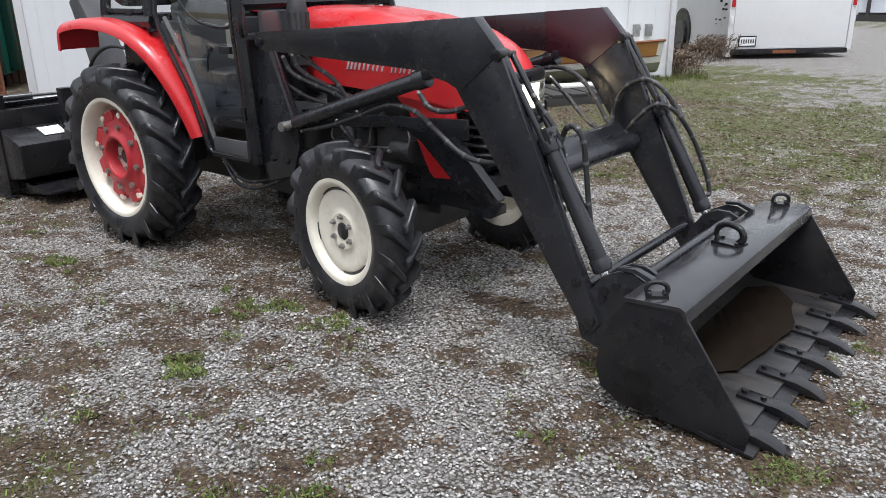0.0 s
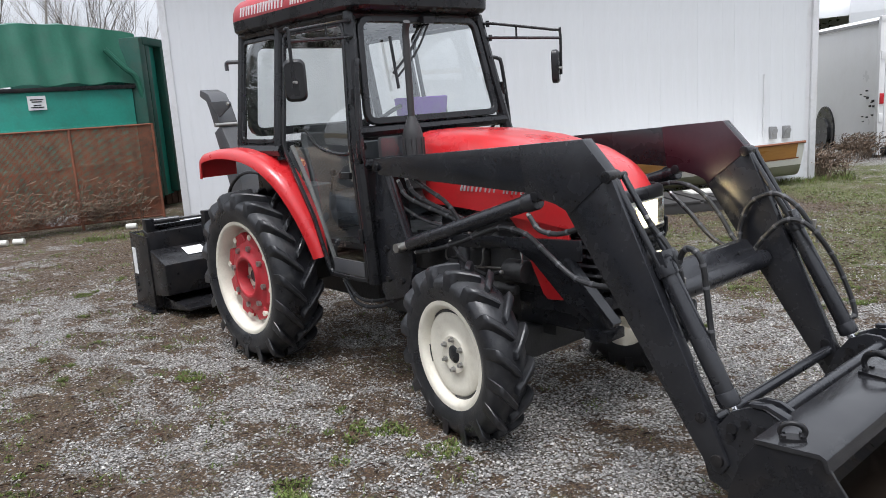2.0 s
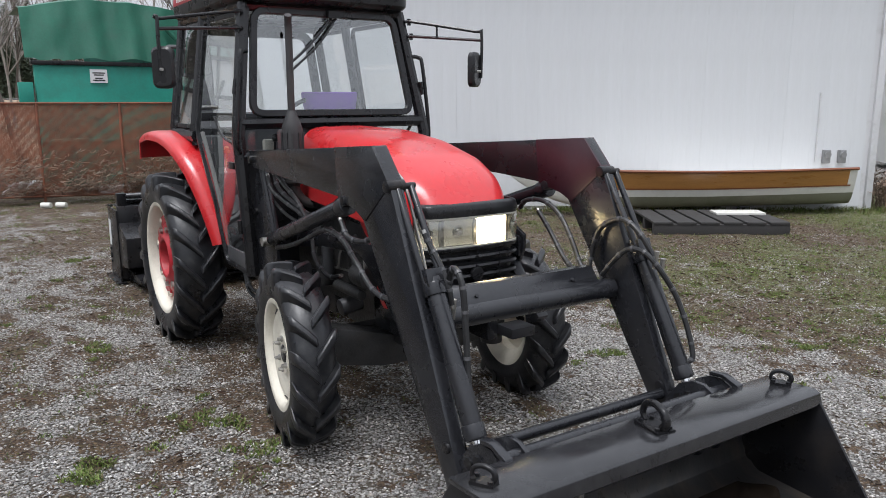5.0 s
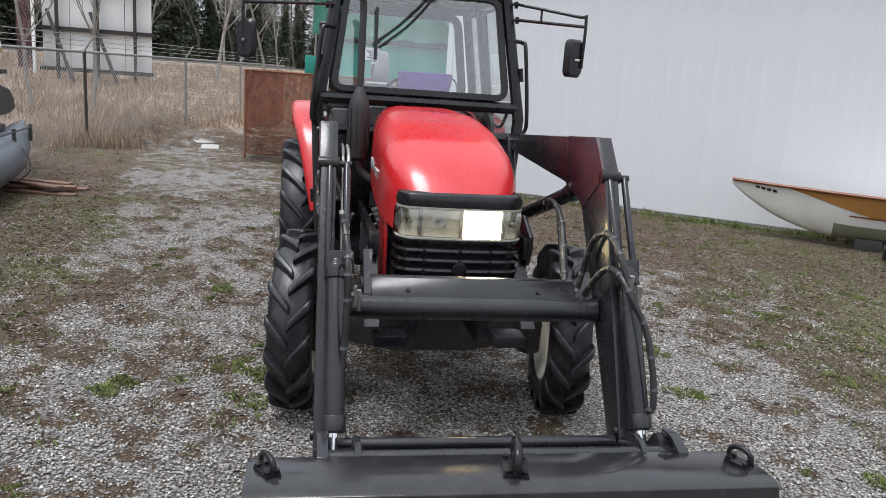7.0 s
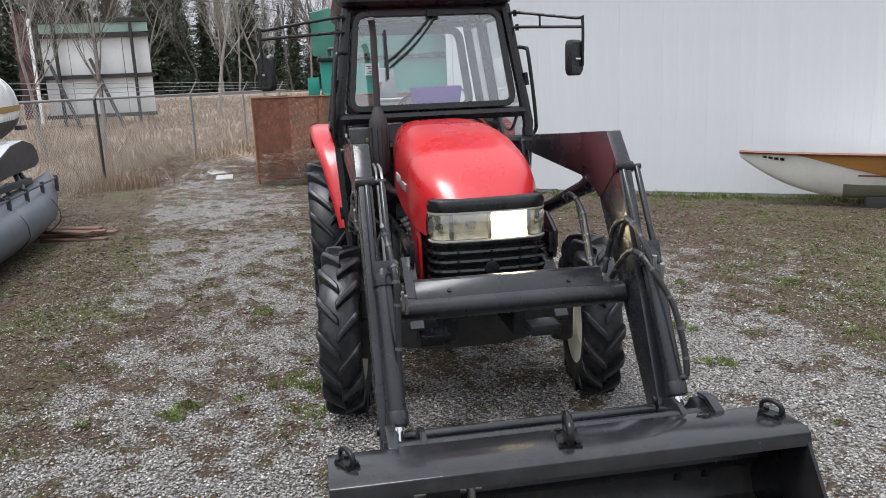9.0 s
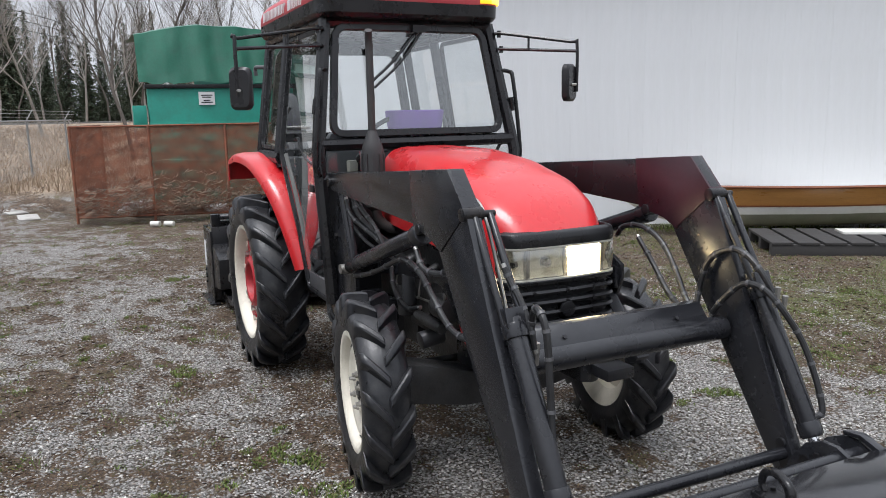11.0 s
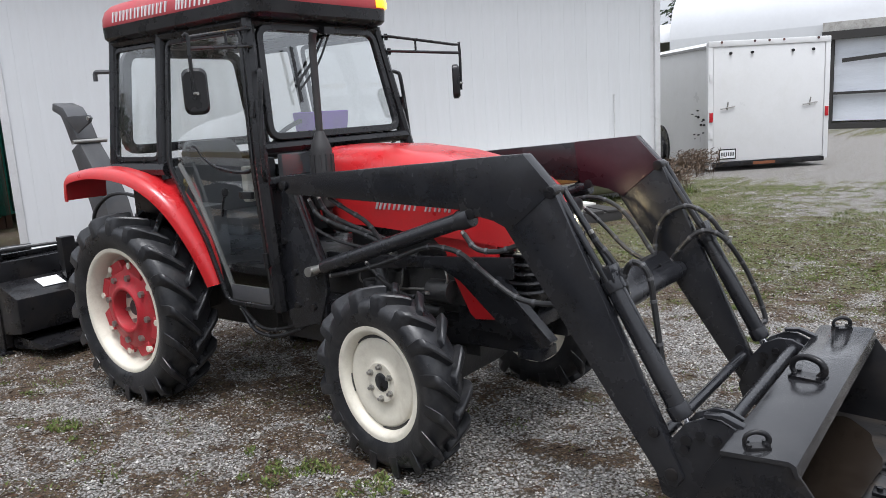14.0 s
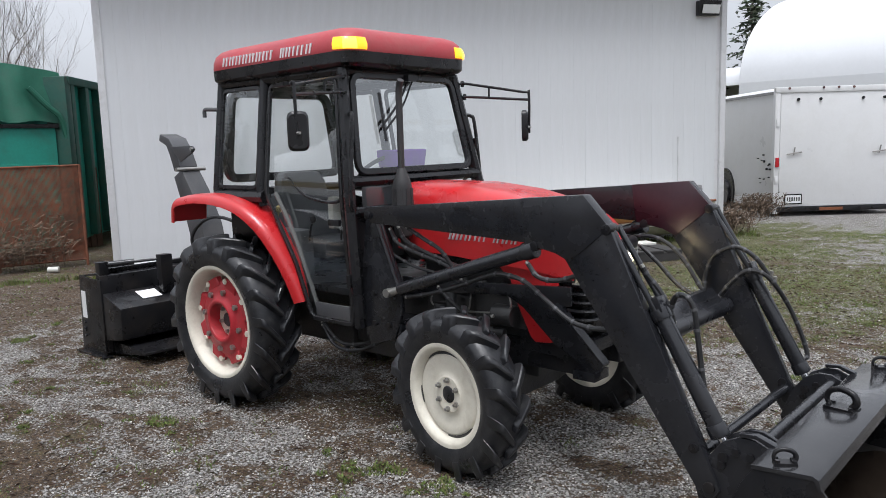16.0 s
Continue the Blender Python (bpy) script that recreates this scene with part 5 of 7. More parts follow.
WOOD = paint("varnished_wood", (0.36, 0.17, 0.045), 0.35, var=0.16, scale=2.5, dirt=(0.22, 0.10, 0.03), dirt_amt=0.4, dirt_scale=4, stretch=(0.6, 0.6, 5), coat=0.3)
WOODR = paint("red_brown_rail", (0.20, 0.065, 0.025), 0.4, var=0.2, scale=4, coat=0.3)
HULL = paint("white_hull_paint", (0.68, 0.67, 0.62), 0.4, var=0.06, scale=2, dirt=(0.45, 0.44, 0.36), dirt_amt=0.35, dirt_scale=2.5)
ALGAESHADE = paint("stained_shaded_hull", (0.19, 0.19, 0.135), 0.6, var=0.2, scale=4, dirt=(0.12, 0.14, 0.07), dirt_amt=0.6)
TRAILER = paint("white_trailer_skin", (0.70, 0.70, 0.70), 0.38, var=0.03, scale=1.5, dirt=(0.55, 0.54, 0.5), dirt_amt=0.2, dirt_scale=2)
FABRIC = paint("white_dome_fabric", (0.60, 0.61, 0.63), 0.6, var=0.04, scale=0.5, dirt=(0.55, 0.56, 0.57), dirt_amt=0.3, dirt_scale=0.4)
PLASTIC = paint("pale_plastic_sheet", (0.70, 0.73, 0.79), 0.35, var=0.1, scale=1.5, bump=1.0, bump_scale=2.2, stretch=(0.35, 1, 2.2))
TIMBER = paint("weathered_timber", (0.20, 0.18, 0.155), 0.85, var=0.35, scale=3, dirt=(0.08, 0.07, 0.06), dirt_amt=0.6, stretch=(1, 1, 4))
PLANK = paint("red_brown_plank", (0.15, 0.085, 0.06), 0.8, var=0.3, scale=5, dirt=(0.1, 0.06, 0.04), dirt_amt=0.5, per=0.2)
JETW = paint("white_aircraft_paint", (0.86, 0.86, 0.86), 0.3, var=0.03, scale=2, dirt=(0.6, 0.59, 0.56), dirt_amt=0.10, dirt_scale=2.5, coat=0.2)
GOLD = paint("gold_stripe", (0.34, 0.22, 0.045), 0.45, var=0.1)
BELLY = paint("dark_belly", (0.045, 0.045, 0.05), 0.5, var=0.3, scale=3, dirt=(0.12, 0.1, 0.09), dirt_amt=0.5)
FLOATM = paint("grey_blue_float", (0.085, 0.10, 0.12), 0.4, var=0.12, scale=3, dirt=(0.16, 0.17, 0.18), dirt_amt=0.35, dirt_scale=3)
WINDARK = paint("tinted_pane", (0.20, 0.21, 0.22), 0.15, var=0.2, scale=3, coat=0.6)
PANEL = paint("weathered_white_panel", (0.76, 0.77, 0.77), 0.6, var=0.06, scale=0.8, per=0.08)
MINT = paint("mint_panel", (0.42, 0.58, 0.52), 0.6, var=0.08)
BLKWOOD = paint("black_timber", (0.035, 0.033, 0.032), 0.8, var=0.3)
MAROONP = paint("poster_maroon", (0.05, 0.018, 0.022), 0.6, var=0.4, scale=1.5, dirt=(0.35, 0.18, 0.14), dirt_amt=0.6, dirt_scale=1.2)
REDLENS = paint("red_lens", (0.45, 0.012, 0.02), 0.25, var=0.1)
CONCRETE = paint("pale_concrete", (0.40, 0.39, 0.37), 0.85, var=0.25, dirt=(0.16, 0.14, 0.11), dirt_amt=0.6, dirt_scale=6)
ASPHALT = paint("worn_asphalt", (0.13, 0.128, 0.125), 0.85, var=0.2, scale=2)

# ---- the plan: the wall runs along U, its outer side looks along N ----
U, N = Vector((5.47, 8.21, 0)).normalized(), Vector((8.21, -5.47, 0)).normalized()
W0 = Vector((-6.15, 1.49, 0))
WM = Matrix.Translation(W0) @ Matrix(((U.x, N.x, 0, 0), (U.y, N.y, 0, 0), (0, 0, 1, 0), (0, 0, 0, 1)))
PATCHES = [(1.84, -1.53, 0.09), (2.7, -1.77, 0.13), (2.06, -2.27, 0.3), (1.3, -2.1, 0.3), (2.04, -1.21, 0.12), (2.92, -1.29, 0.1), (2.99, -1.52, 0.11), (2.01, -2.0, 0.2), (1.27, -1.35, 0.24), (1.56, -1.03, 0.15), (2.3, -1.06, 0.16), (2.41, -1.33, 0.13), (2.52, -1.75, 0.09), (4.26, -0.76, 0.17), (3.61, -0.9, 0.15), (2.8, -1.82, 0.14), (3.08, -1.9, 0.16), (2.37, -1.37, 0.15), (-0.24, -1.74, 0.34), (1.23, -2.37, 0.5), (0.18, -1.99, 0.38), (0.74, -1.75, 0.16), (0.08, -1.25, 0.16), (-0.2, -1.35, 0.2)]
CLUMPS = [(1.70, -0.83), (1.29, 1.73), (1.99, 1.64), (2.1, -0.84), (1.54, -1.0), (4.27, -0.74), (1.84, -1.53), (0.03, -1.22), (1.91, -1.59), (3.08, -1.88), (2.62, 2.9), (0.45, 3.15), (1.68, 4.0), (-0.2, 4.4), (0.6, 4.6), (1.2, 5.2), (-3.2, -0.9), (3.0, 2.1)]


def smooth(a, b, x):
    t = min(max((x - a) / (b - a), 0), 1)
    return t * t * (3 - 2 * t)


def fbm(x, y, s, k=4):
    return sum(noise.noise(Vector((x * s * 2 ** i, y * s * 2 ** i, 3.7 * i))) / 2 ** i for i in range(k))


EDGE = [(-9.0, -3.9), (-6.0, -3.4), (-3.0, -2.85), (0.3, -2.25), (1.55, -2.5), (1.85, -2.95), (2.6, -3.6), (9.0, -3.9)]


def moss_edge(x):
    """South of this line the yard is moss and dead leaves."""
    return float(np.interp(x, [a for a, _ in EDGE], [b for _, b in EDGE]))


def cover(x, y):
    """How much gravel, how green, how much field grass there is at a place."""
    d = (Vector((x, y, 0)) - W0).dot(N)
    u = (Vector((x, y, 0)) - W0).dot(U)
    g = 0.665 + 0.20 * fbm(x + 5, y - 2, 0.5, 2) + 0.24 * fbm(x, y, 1.7, 3) + 0.36 * fbm(x + 2, y + 7, 6.3, 2)
    g -= (0.40 if y > -0.4 or x < 0.6 else 0.30) * smooth(0.16, 0.50, fbm(x + 9, y + 4, 2.9, 3))
    g -= 0.30 * smooth(0.18, 0.42, fbm(x + 3, y + 11, 6.5, 2))
    if -1.2 < x < 4.8 and -3.2 < y < 0.2:
        near_ = [smooth(1.5, 0.3, math.hypot(x - a, y - b) / r) for a, b, r in PATCHES if abs(x - a) < 1.5 * r and abs(y - b) < 1.5 * r]
        g -= 0.30 * max(near_, default=0.0)
    g -= 0.42 * smooth(1.8, 3.4, y - 0.8 * max(x - 2.2, 0)) * smooth(11.5, 8.5, u)
    g += 0.06 * smooth(0.2, 1.4, x)
    yb = moss_edge(x)
    lane = smooth(yb, yb + 0.3, y) * smooth(-0.9, -1.5, y) * smooth(0.0, -1.0, x)
    g -= 0.45 * smooth(yb + 0.3, yb - 0.25, y)
    g -= 0.04 * lane
    g -= 0.35 * smooth(3.0, 0.8, d) * smooth(-2, 0.5, u) * smooth(13, 10, u)
    g -= 0.26 * smooth(-1.0, -2.6, x) * (1 - lane)
    # less gravel along the tractor's and blower's footprint, so the darker cover shows
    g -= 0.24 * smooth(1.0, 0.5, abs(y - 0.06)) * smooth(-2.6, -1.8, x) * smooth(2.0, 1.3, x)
    g -= 0.10 * smooth(-6.0, -8.2, x)
    g -= 0.45 * smooth(-8.4, -9.0, x + 0.28 * y) * smooth(-2.2, -1.6, y)
    g += 0.55 * smooth(11.8, 13.6, y + 0.15 * x) * smooth(26, 23, y + 0.15 * x)
    gr = 0.22 + 0.10 * fbm(x, y, 0.9) + 0.21 * smooth(1.8, 5.0, y) + 0.03 * smooth(2.4, 0.6, d) * smooth(-3, 0, u) + 0.05 * smooth(-6.5, -8.5, x)
    gr += 0.09 * smooth(-1.9, -2.5, y) * smooth(-5.0, -3.0, x)
    gr -= 0.14 * smooth(4.5, 2.0, d) * smooth(-1.0, 0.5, u) * smooth(9.5, 8.0, u)
    f = smooth(-13.2, -16.0, x + 0.25 * (y + 4)) if y < 6 else 0.0
    f = max(f, smooth(-4.8, -6.5, y) * smooth(2.0, -6.0, x))
    f = max(f, 0.7 * smooth(45, 60, math.hypot(x, y)))
    return g, gr, f


def rise(x):
    return 1.5 * smooth(-17, -50, x)


def axis_steps(lo, hi, step, far):
    a = list(np.arange(lo, hi + step / 2, step))
    k, s = [], step
    p, q = lo, hi
    while p > -far:
        s *= 1.22
        p -= s
        q += s
        k.append((p, q))
    return [p for p, q in reversed(k)] + a + [q for p, q in k]


gx, gy = axis_steps(-9.0, 9.5, 0.085, 900), axis_steps(-5.0, 10.0, 0.085, 900)
verts, fg, fgr, ff = [], [], [], []
for y in gy:
    for x in gx:
        g, gr, f = cover(x, y)
        inside = -9.5 < x < 7 and -5.5 < y < 10.5
        z = (0.012 * fbm(x, y, 1.3, 3) + 0.010 * smooth(0.55, 0.25, g) * (1 + fbm(x, y, 5, 2))) if inside else rise(x)
        verts.append((x, y, z - 0.008))
        fg.append(g), fgr.append(gr), ff.append(f)
nx = len(gx)
faces = [(j * nx + i, j * nx + i + 1, (j + 1) * nx + i + 1, (j + 1) * nx + i) for j in range(len(gy) - 1) for i in range(nx - 1)]
me = bpy.data.meshes.new("ground")
me.from_pydata(verts, [], faces)
for nm, vals in (("gravel", fg), ("green", fgr), ("field", ff)):
    me.attributes.new(nm, "FLOAT", "POINT").data.foreach_set("value", vals)
me.materials.append(GROUND)
me.shade_smooth()
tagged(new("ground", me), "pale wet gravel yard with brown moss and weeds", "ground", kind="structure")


def stuff(name, verts, faces, mat, label, category):
    m = bpy.data.meshes.new(name)
    m.from_pydata(verts, [], faces)
    m.materials.append(mat)
    return tagged(new(name, m), label, category, kind="stuff")


rnd = random.Random(7)
# loose stones
sv, sf = [], []
OCT = ((0, 2, 4), (2, 1, 4), (1, 3, 4), (3, 0, 4), (2, 0, 5), (1, 2, 5), (3, 1, 5), (0, 3, 5))
while len(sf) < 100000 * 8:
    x, y = rnd.uniform(-4.0, 5.8), rnd.uniform(-3.8, 6.0)
    if rnd.random() > smooth(10.5, 2.0, math.hypot(x - 4.5, y + 2.2)):
        continue
    g = cover(x, y)[0] + rnd.gauss(0, 0.07)
    if g < 0.47 and rnd.random() > 0.24:
        continue
    r = rnd.uniform(0.0035, 0.009) * (1.5 if rnd.random() < 0.12 else 1)
    a = rnd.uniform(0, 6.28)
    c, s = math.cos(a), math.sin(a)
    k = len(sv)
    for dx, dy, dz in ((1, 0, 0), (-1, 0, 0), (0, 1, 0), (0, -1, 0), (0, 0, 1), (0, 0, -1)):
        q = rnd.uniform(0.65, 1.3)
        ex, ey = dx * q + rnd.uniform(-.3, .3), dy * q * 0.85 + rnd.uniform(-.3, .3)
        sv.append((x + r * (c * ex - s * ey), y + r * (s * ex + c * ey), r * (0.25 + 0.62 * dz * q)))
    sf += [tuple(k + i for i in f) for f in OCT]
stuff("gravel_stones", sv, sf, STONE, "loose pale crushed stone scattered over the yard", "gravel").data.shade_smooth()

# dead leaves and moss crumbs
lv, lf = [], []
n_leaf = 0
while n_leaf < 105000:
    x, y = rnd.uniform(-6.0, 5.8), rnd.uniform(-4.2, 8.5)
    if rnd.random() > smooth(15, 2.0, math.hypot(x - 4.5, y + 2.0)):
        continue
    g = cover(x, y)[0] + rnd.gauss(0, 0.07)
    if g > 0.42 and rnd.random() > 0.05:
        continue
    r = rnd.uniform(0.003, 0.010)
    long_ = rnd.random() < 0.22
    if long_:
        r = rnd.uniform(0.010, 0.032)
    M = Matrix.Translation((x, y, 0.008 + rnd.uniform(0, 0.014))) @ Euler((rnd.uniform(-.7, .7), rnd.uniform(-.7, .7) * (0.3 if r > 0.016 else 1), rnd.uniform(0, 6.28))).to_matrix().to_4x4()
    k = len(lv)
    w = 0.06 if long_ else rnd.uniform(0.25, 0.8)
    for p in ((-r, 0, 0), (0, -r * w, 0.3 * r), (r, 0, 0), (0, r * w, 0.3 * r)):
        lv.append(tuple(M @ Vector(p)))
    lf += [(k, k + 1, k + 2), (k, k + 2, k + 3)]
    n_leaf += 1
stuff("leaf_litter", lv, lf, LEAF, "brown dead leaves and moss crumbs between the stones", "leaf litter")


def tuft(V, F, x, y, n, h, spread, lean=0.5, w=0.004, z0=0.0):
    for _ in range(n):
        a, d = rnd.uniform(0, 6.28), spread * math.sqrt(rnd.random())
        bx, by = x + d * math.cos(a), y + d * math.sin(a)
        hh = h * rnd.uniform(0.4, 1.0)
        la, lm = rnd.uniform(0, 6.28), hh * lean * rnd.random()
        t = rnd.uniform(0, 6.28)
        wx, wy = w * math.cos(t), w * math.sin(t)
        k = len(V)
        mx, my = bx + lm * 0.35 * math.cos(la), by + lm * 0.35 * math.sin(la)
        V += [(bx - wx, by - wy, z0), (bx + wx, by + wy, z0), (mx + wx * 0.8, my + wy * 0.8, z0 + hh * 0.6), (mx - wx * 0.8, my - wy * 0.8, z0 + hh * 0.6), (bx + lm * math.cos(la), by + lm * math.sin(la), z0 + hh)]
        F += [(k, k + 1, k + 2, k + 3), (k + 3, k + 2, k + 4)]


gv, gf = [], []
for x, y in CLUMPS:
    for _ in range(9):
        tuft(gv, gf, x + rnd.gauss(0, 0.05), y + rnd.gauss(0, 0.05), 44, 0.022, 0.04, 1.6, 0.0045)
# flat star-shaped weeds in the middle of the brown patches
n = 0
while n < 300:
    x, y = rnd.uniform(-4, 5.8), rnd.uniform(-3.8, 5)
    if cover(x, y)[0] > 0.40 or abs(y - 0.06) < 0.7 and -2 < x < 2.2:
        continue
    k = rnd.uniform(0.5, 1.2)
    for _ in range(3):
        tuft(gv, gf, x + rnd.gauss(0, 0.03), y + rnd.gauss(0, 0.03), 26, 0.026 * k, 0.035 * k, 1.8, 0.004)
    n += 1
n = 0
while n < 9500:
    x, y = rnd.uniform(-8.5, 6), rnd.uniform(-5, 11)
    g, gr, f = cover(x, y)
    if g > 0.5 or gr + 0.3 * fbm(x, y, 2.6, 2) < rnd.uniform(0.15, 0.75):
        continue
    tuft(gv, gf, x, y, 9, rnd.uniform(0.012, 0.04), 0.08, 1.8, 0.004)
    n += 1
for _ in range(420):
    u, d = rnd.uniform(-1.5, 10.5), abs(rnd.gauss(0, 0.14)) + 0.02
    q = WM @ Vector((u, d, 0))
    tuft(gv, gf, q.x, q.y, 14, rnd.uniform(0.04, 0.12), 0.08, 1.0, 0.005)
stuff("grass_tufts", gv, gf, GRASS, "short green grass and weed tufts in the gravel", "grass")

# tall dry grass along the fences and in the field
dv, df = [], []
for _ in range(2600):
    t = rnd.random()
    p = Vector((2.0, -6.6)).lerp(Vector((-17, -3.5)), t) if rnd.random() < 0.95 else Vector((-9.5, -4.3))
    x, y = p.x + rnd.gauss(0, 0.5), p.y - abs(rnd.gauss(0, 1.4)) - 0.35
    tuft(dv, df, x, y, 7, rnd.uniform(0.08, 0.30), 0.10, 0.7, 0.006)
for _ in range(5200):
    x, y = rnd.uniform(-42, -14), rnd.uniform(-22, 4)
    if cover(x, y)[2] < 0.5:
        continue
    tuft(dv, df, x, y, 8, rnd.uniform(0.15, 0.45), 0.35, 0.9, 0.012, rise(x))
for _ in range(90):
    x, y = rnd.gauss(-9.5, 0.22), rnd.gauss(-4.3, 0.25)
    tuft(dv, df, x, y, 14, rnd.uniform(0.2, 0.5), 0.12, 0.9, 0.005)
stuff("dry_grass", dv, df, STRAW, "tall dead straw-coloured grass along the fence and field", "dry grass")

# brown weeds at the wall corner, along the rusty fence and by the trailer
bv, bf = [], []


def weed(x, y, h):
    k = rnd.randint(3, 6)
    for _ in range(k):
        a, ln = rnd.uniform(0, 6.28), rnd.uniform(0.1, 0.5)
        p = Vector((x + rnd.gauss(0, 0.05), y + rnd.gauss(0, 0.05), 0))
        for s in range(5):
            q = p + Vector((ln * math.cos(a) * h / 5, ln * math.sin(a) * h / 5, h / 5)) + Vector((rnd.gauss(0, 0.02), rnd.gauss(0, 0.02), 0))
            i = len(bv)
            w = 0.004
            bv.extend([(p.x - w, p.y, p.z), (p.x + w, p.y, p.z), (q.x + w, q.y, q.z), (q.x - w, q.y, q.z)])
            bf.append((i, i + 1, i + 2, i + 3))
            if s > 1:
                for _ in range(3):
                    e = q + Vector((rnd.gauss(0, 0.08), rnd.gauss(0, 0.08), rnd.uniform(0, 0.08)))
                    i = len(bv)
                    bv.extend([(q.x - .003, q.y, q.z), (q.x + .003, q.y, q.z), (e.x + .006, e.y + .004, e.z), (e.x - .006, e.y, e.z + .01)])
                    bf.append((i, i + 1, i + 2, i + 3))
            p = q


for _ in range(55):
    q = WM @ Vector((10.08 + abs(rnd.gauss(0, 0.28)), rnd.uniform(-2.5, 0.2), 0))
    weed(q.x, q.y, rnd.uniform(0.12, 0.5))
for _ in range(60):
    t = rnd.random()
    weed(-8.45 + 0.7 * t + rnd.gauss(0, 0.1), -1.7 + 3.1 * t, rnd.uniform(0.2, 0.8))
for _ in range(25):
    weed(-1.2 + rnd.gauss(0, 0.3), 13.3 + rnd.gauss(0, 0.25), rnd.uniform(0.2, 0.45))
for _ in range(70):
    weed(rnd.uniform(-14, -9.5), rnd.uniform(-4.6, -2.0), rnd.uniform(0.05, 0.25))
stuff("brown_weeds", bv, bf, TWIG, "dry brown weed stalks beside the wall and fence", "weeds")


def wm_box(lo, hi):
    return box(B(), lo, hi, WM)


# ---- white workshop building ----
wall = part("wall_south", wm_box((0.02, -6.0, 0.0), (9.88, -0.03, 4.50)), TRIMW, None, "white-painted workshop wall of vertical boards")
tagged(wall, "", "wall", kind="structure")
board = None
for i in range(48):
    if board is None:
        bm = B()
        prism(bm, [(0.0, -0.03), (0.0, -0.0012), (0.001, 0.0), (0.2025, 0.0), (0.2035, -0.0012), (0.2035, -0.03)], 0.06, 4.48, "z")
        finish(bm)
        board = mesh_of("siding_board", bm, SIDING)
    ob = new("siding_board", board)
    ob.matrix_basis = WM @ Matrix.Translation((i * 0.2036, 0.002 * (i % 6 == 0), 0))
    under(ob, wall)
for a in (-0.06, 9.86):
    part("corner_trim", wm_box((a, -0.14, 0.02), (a + 0.10, 0.022, 4.5)), TRIMW, wall, bev=0.003)
RZ = 4.645
roof = part("roof", box(B(), (-0.66, -3.2, 0), (10.70, 0.50, 0.06), WM @ Matrix.Translation((0, 0, RZ)) @ Matrix.Translation((0, 0.5, 0)) @ Matrix.Rotation(radians(-21.7), 4, "X") @ Matrix.Translation((0, -0.5, -0.08))), SOFFIT)
tagged(roof, "grey ribbed steel roof with green eaves", "roof", kind="structure")
RM = WM @ Matrix.Translation((0, 0.5, RZ)) @ Matrix.Rotation(radians(-21.7), 4, "X")
panel = None
for i in range(13):
    if panel is None:
        bm = B()
        pts = []
        for k in range(4):
            x = k * 0.218
            pts += [(x, 0), (x + 0.012, 0.014), (x + 0.035, 0.014), (x + 0.047, 0), (x + 0.13, 0.002)]
        pts += [(0.874, 0), (0.874, -0.02), (0, -0.02)]
        prism(bm, pts, 0.03, -3.72)
        bmesh.ops.transform(bm, matrix=Matrix(((1, 0, 0, 0), (0, 1, 0, 0), (0, 0, 1, 0), (0, 0, 0, 1))), verts=bm.verts)
        finish(bm)
        panel = mesh_of("roof_panel", bm, ROOFM, True, 20)
    ob = new("roof_panel", panel)
    ob.matrix_basis = RM @ Matrix.Translation((-0.68 + i * 0.8742, 0, 0.005))
    under(ob, roof)
part("ridge_cap", rod(B(), WM @ Vector((-0.7, -3.0, 6.05)), WM @ Vector((10.72, -3.0, 6.05)), 0.06, 8), GREYP, roof)
part("far_slope", box(B(), (-0.66, 0, -0.06), (10.70, 3.8, 0), WM @ Matrix.Translation((0, -3.0, 6.04)) @ Matrix.Rotation(radians(180 + 21), 4, "X") @ Matrix.Scale(-1, 4, (0, 0, 1))), ROOFM, roof)
part("fascia", wm_box((-0.68, 0.44, 4.475), (10.72, 0.50, 4.61)), GREENT, roof, "dark green fascia board", bev=0.004)
part("gutter_lip", wm_box((-0.69, 0.495, 4.565), (10.73, 0.525, 4.625)), GREENT, roof, bev=0.006)
part("soffit", wm_box((-0.66, -0.05, 4.48), (10.70, 0.44, 4.50)), SOFFIT, roof)
part("gable_fascia", box(B(), (-0.69, -3.7, -0.16), (-0.64, 0.0, 0.03), RM), GREENT, roof)
part("gable_fascia", box(B(), (10.70, -3.7, -0.16), (10.75, 0.0, 0.03), RM), GREENT, roof)
bm = B()
vc = WM @ Vector((5.55, -1.05, 0))
loft(bm, [[Vector((vc.x, vc.y, z)) + U * (a * w) + N * (b * w) for a, b in ((-1, -1), (1, -1), (1, 1), (-1, 1))] for z, w in ((5.2, 0.42), (5.36, 0.36), (5.62, 0.23), (5.9, 0.21))])
part("roof_vent", bm, TRIMW, roof, "white tapered roof vent", bev=0.01)
part("wall_gable", wm_box((0.02, -6.0, 4.5), (9.88, -5.9, 4.52)), TRIMW, wall)

lampb = thing("wall_lamp", WM @ Vector((9.55, 0.06, 3.88)), "dark floodlight with pale glass high on the white wall", "wall lamp")
bm = wm_box((9.36, 0.0, 3.76), (9.76, 0.16, 4.0))
for v in bm.verts:
    lv_ = WM.inverted() @ v.co
    if lv_.y > 0.1 and lv_.z < 3.8:
        v.co -= N * 0.06
part("lamp_housing", bm, CABBLK, lampb, bev=0.012)
part("lamp_glass", box(B(), (9.40, 0.13, 3.79), (9.72, 0.145, 3.93), WM @ Matrix.Translation((0, 0.0, 0)) @ Matrix.Translation((0, 0.14, 3.86)) @ Matrix.Rotation(radians(-18), 4, "X") @ Matrix.Translation((0, -0.12, -3.86))), PANEL, lampb, "pale lamp glass")
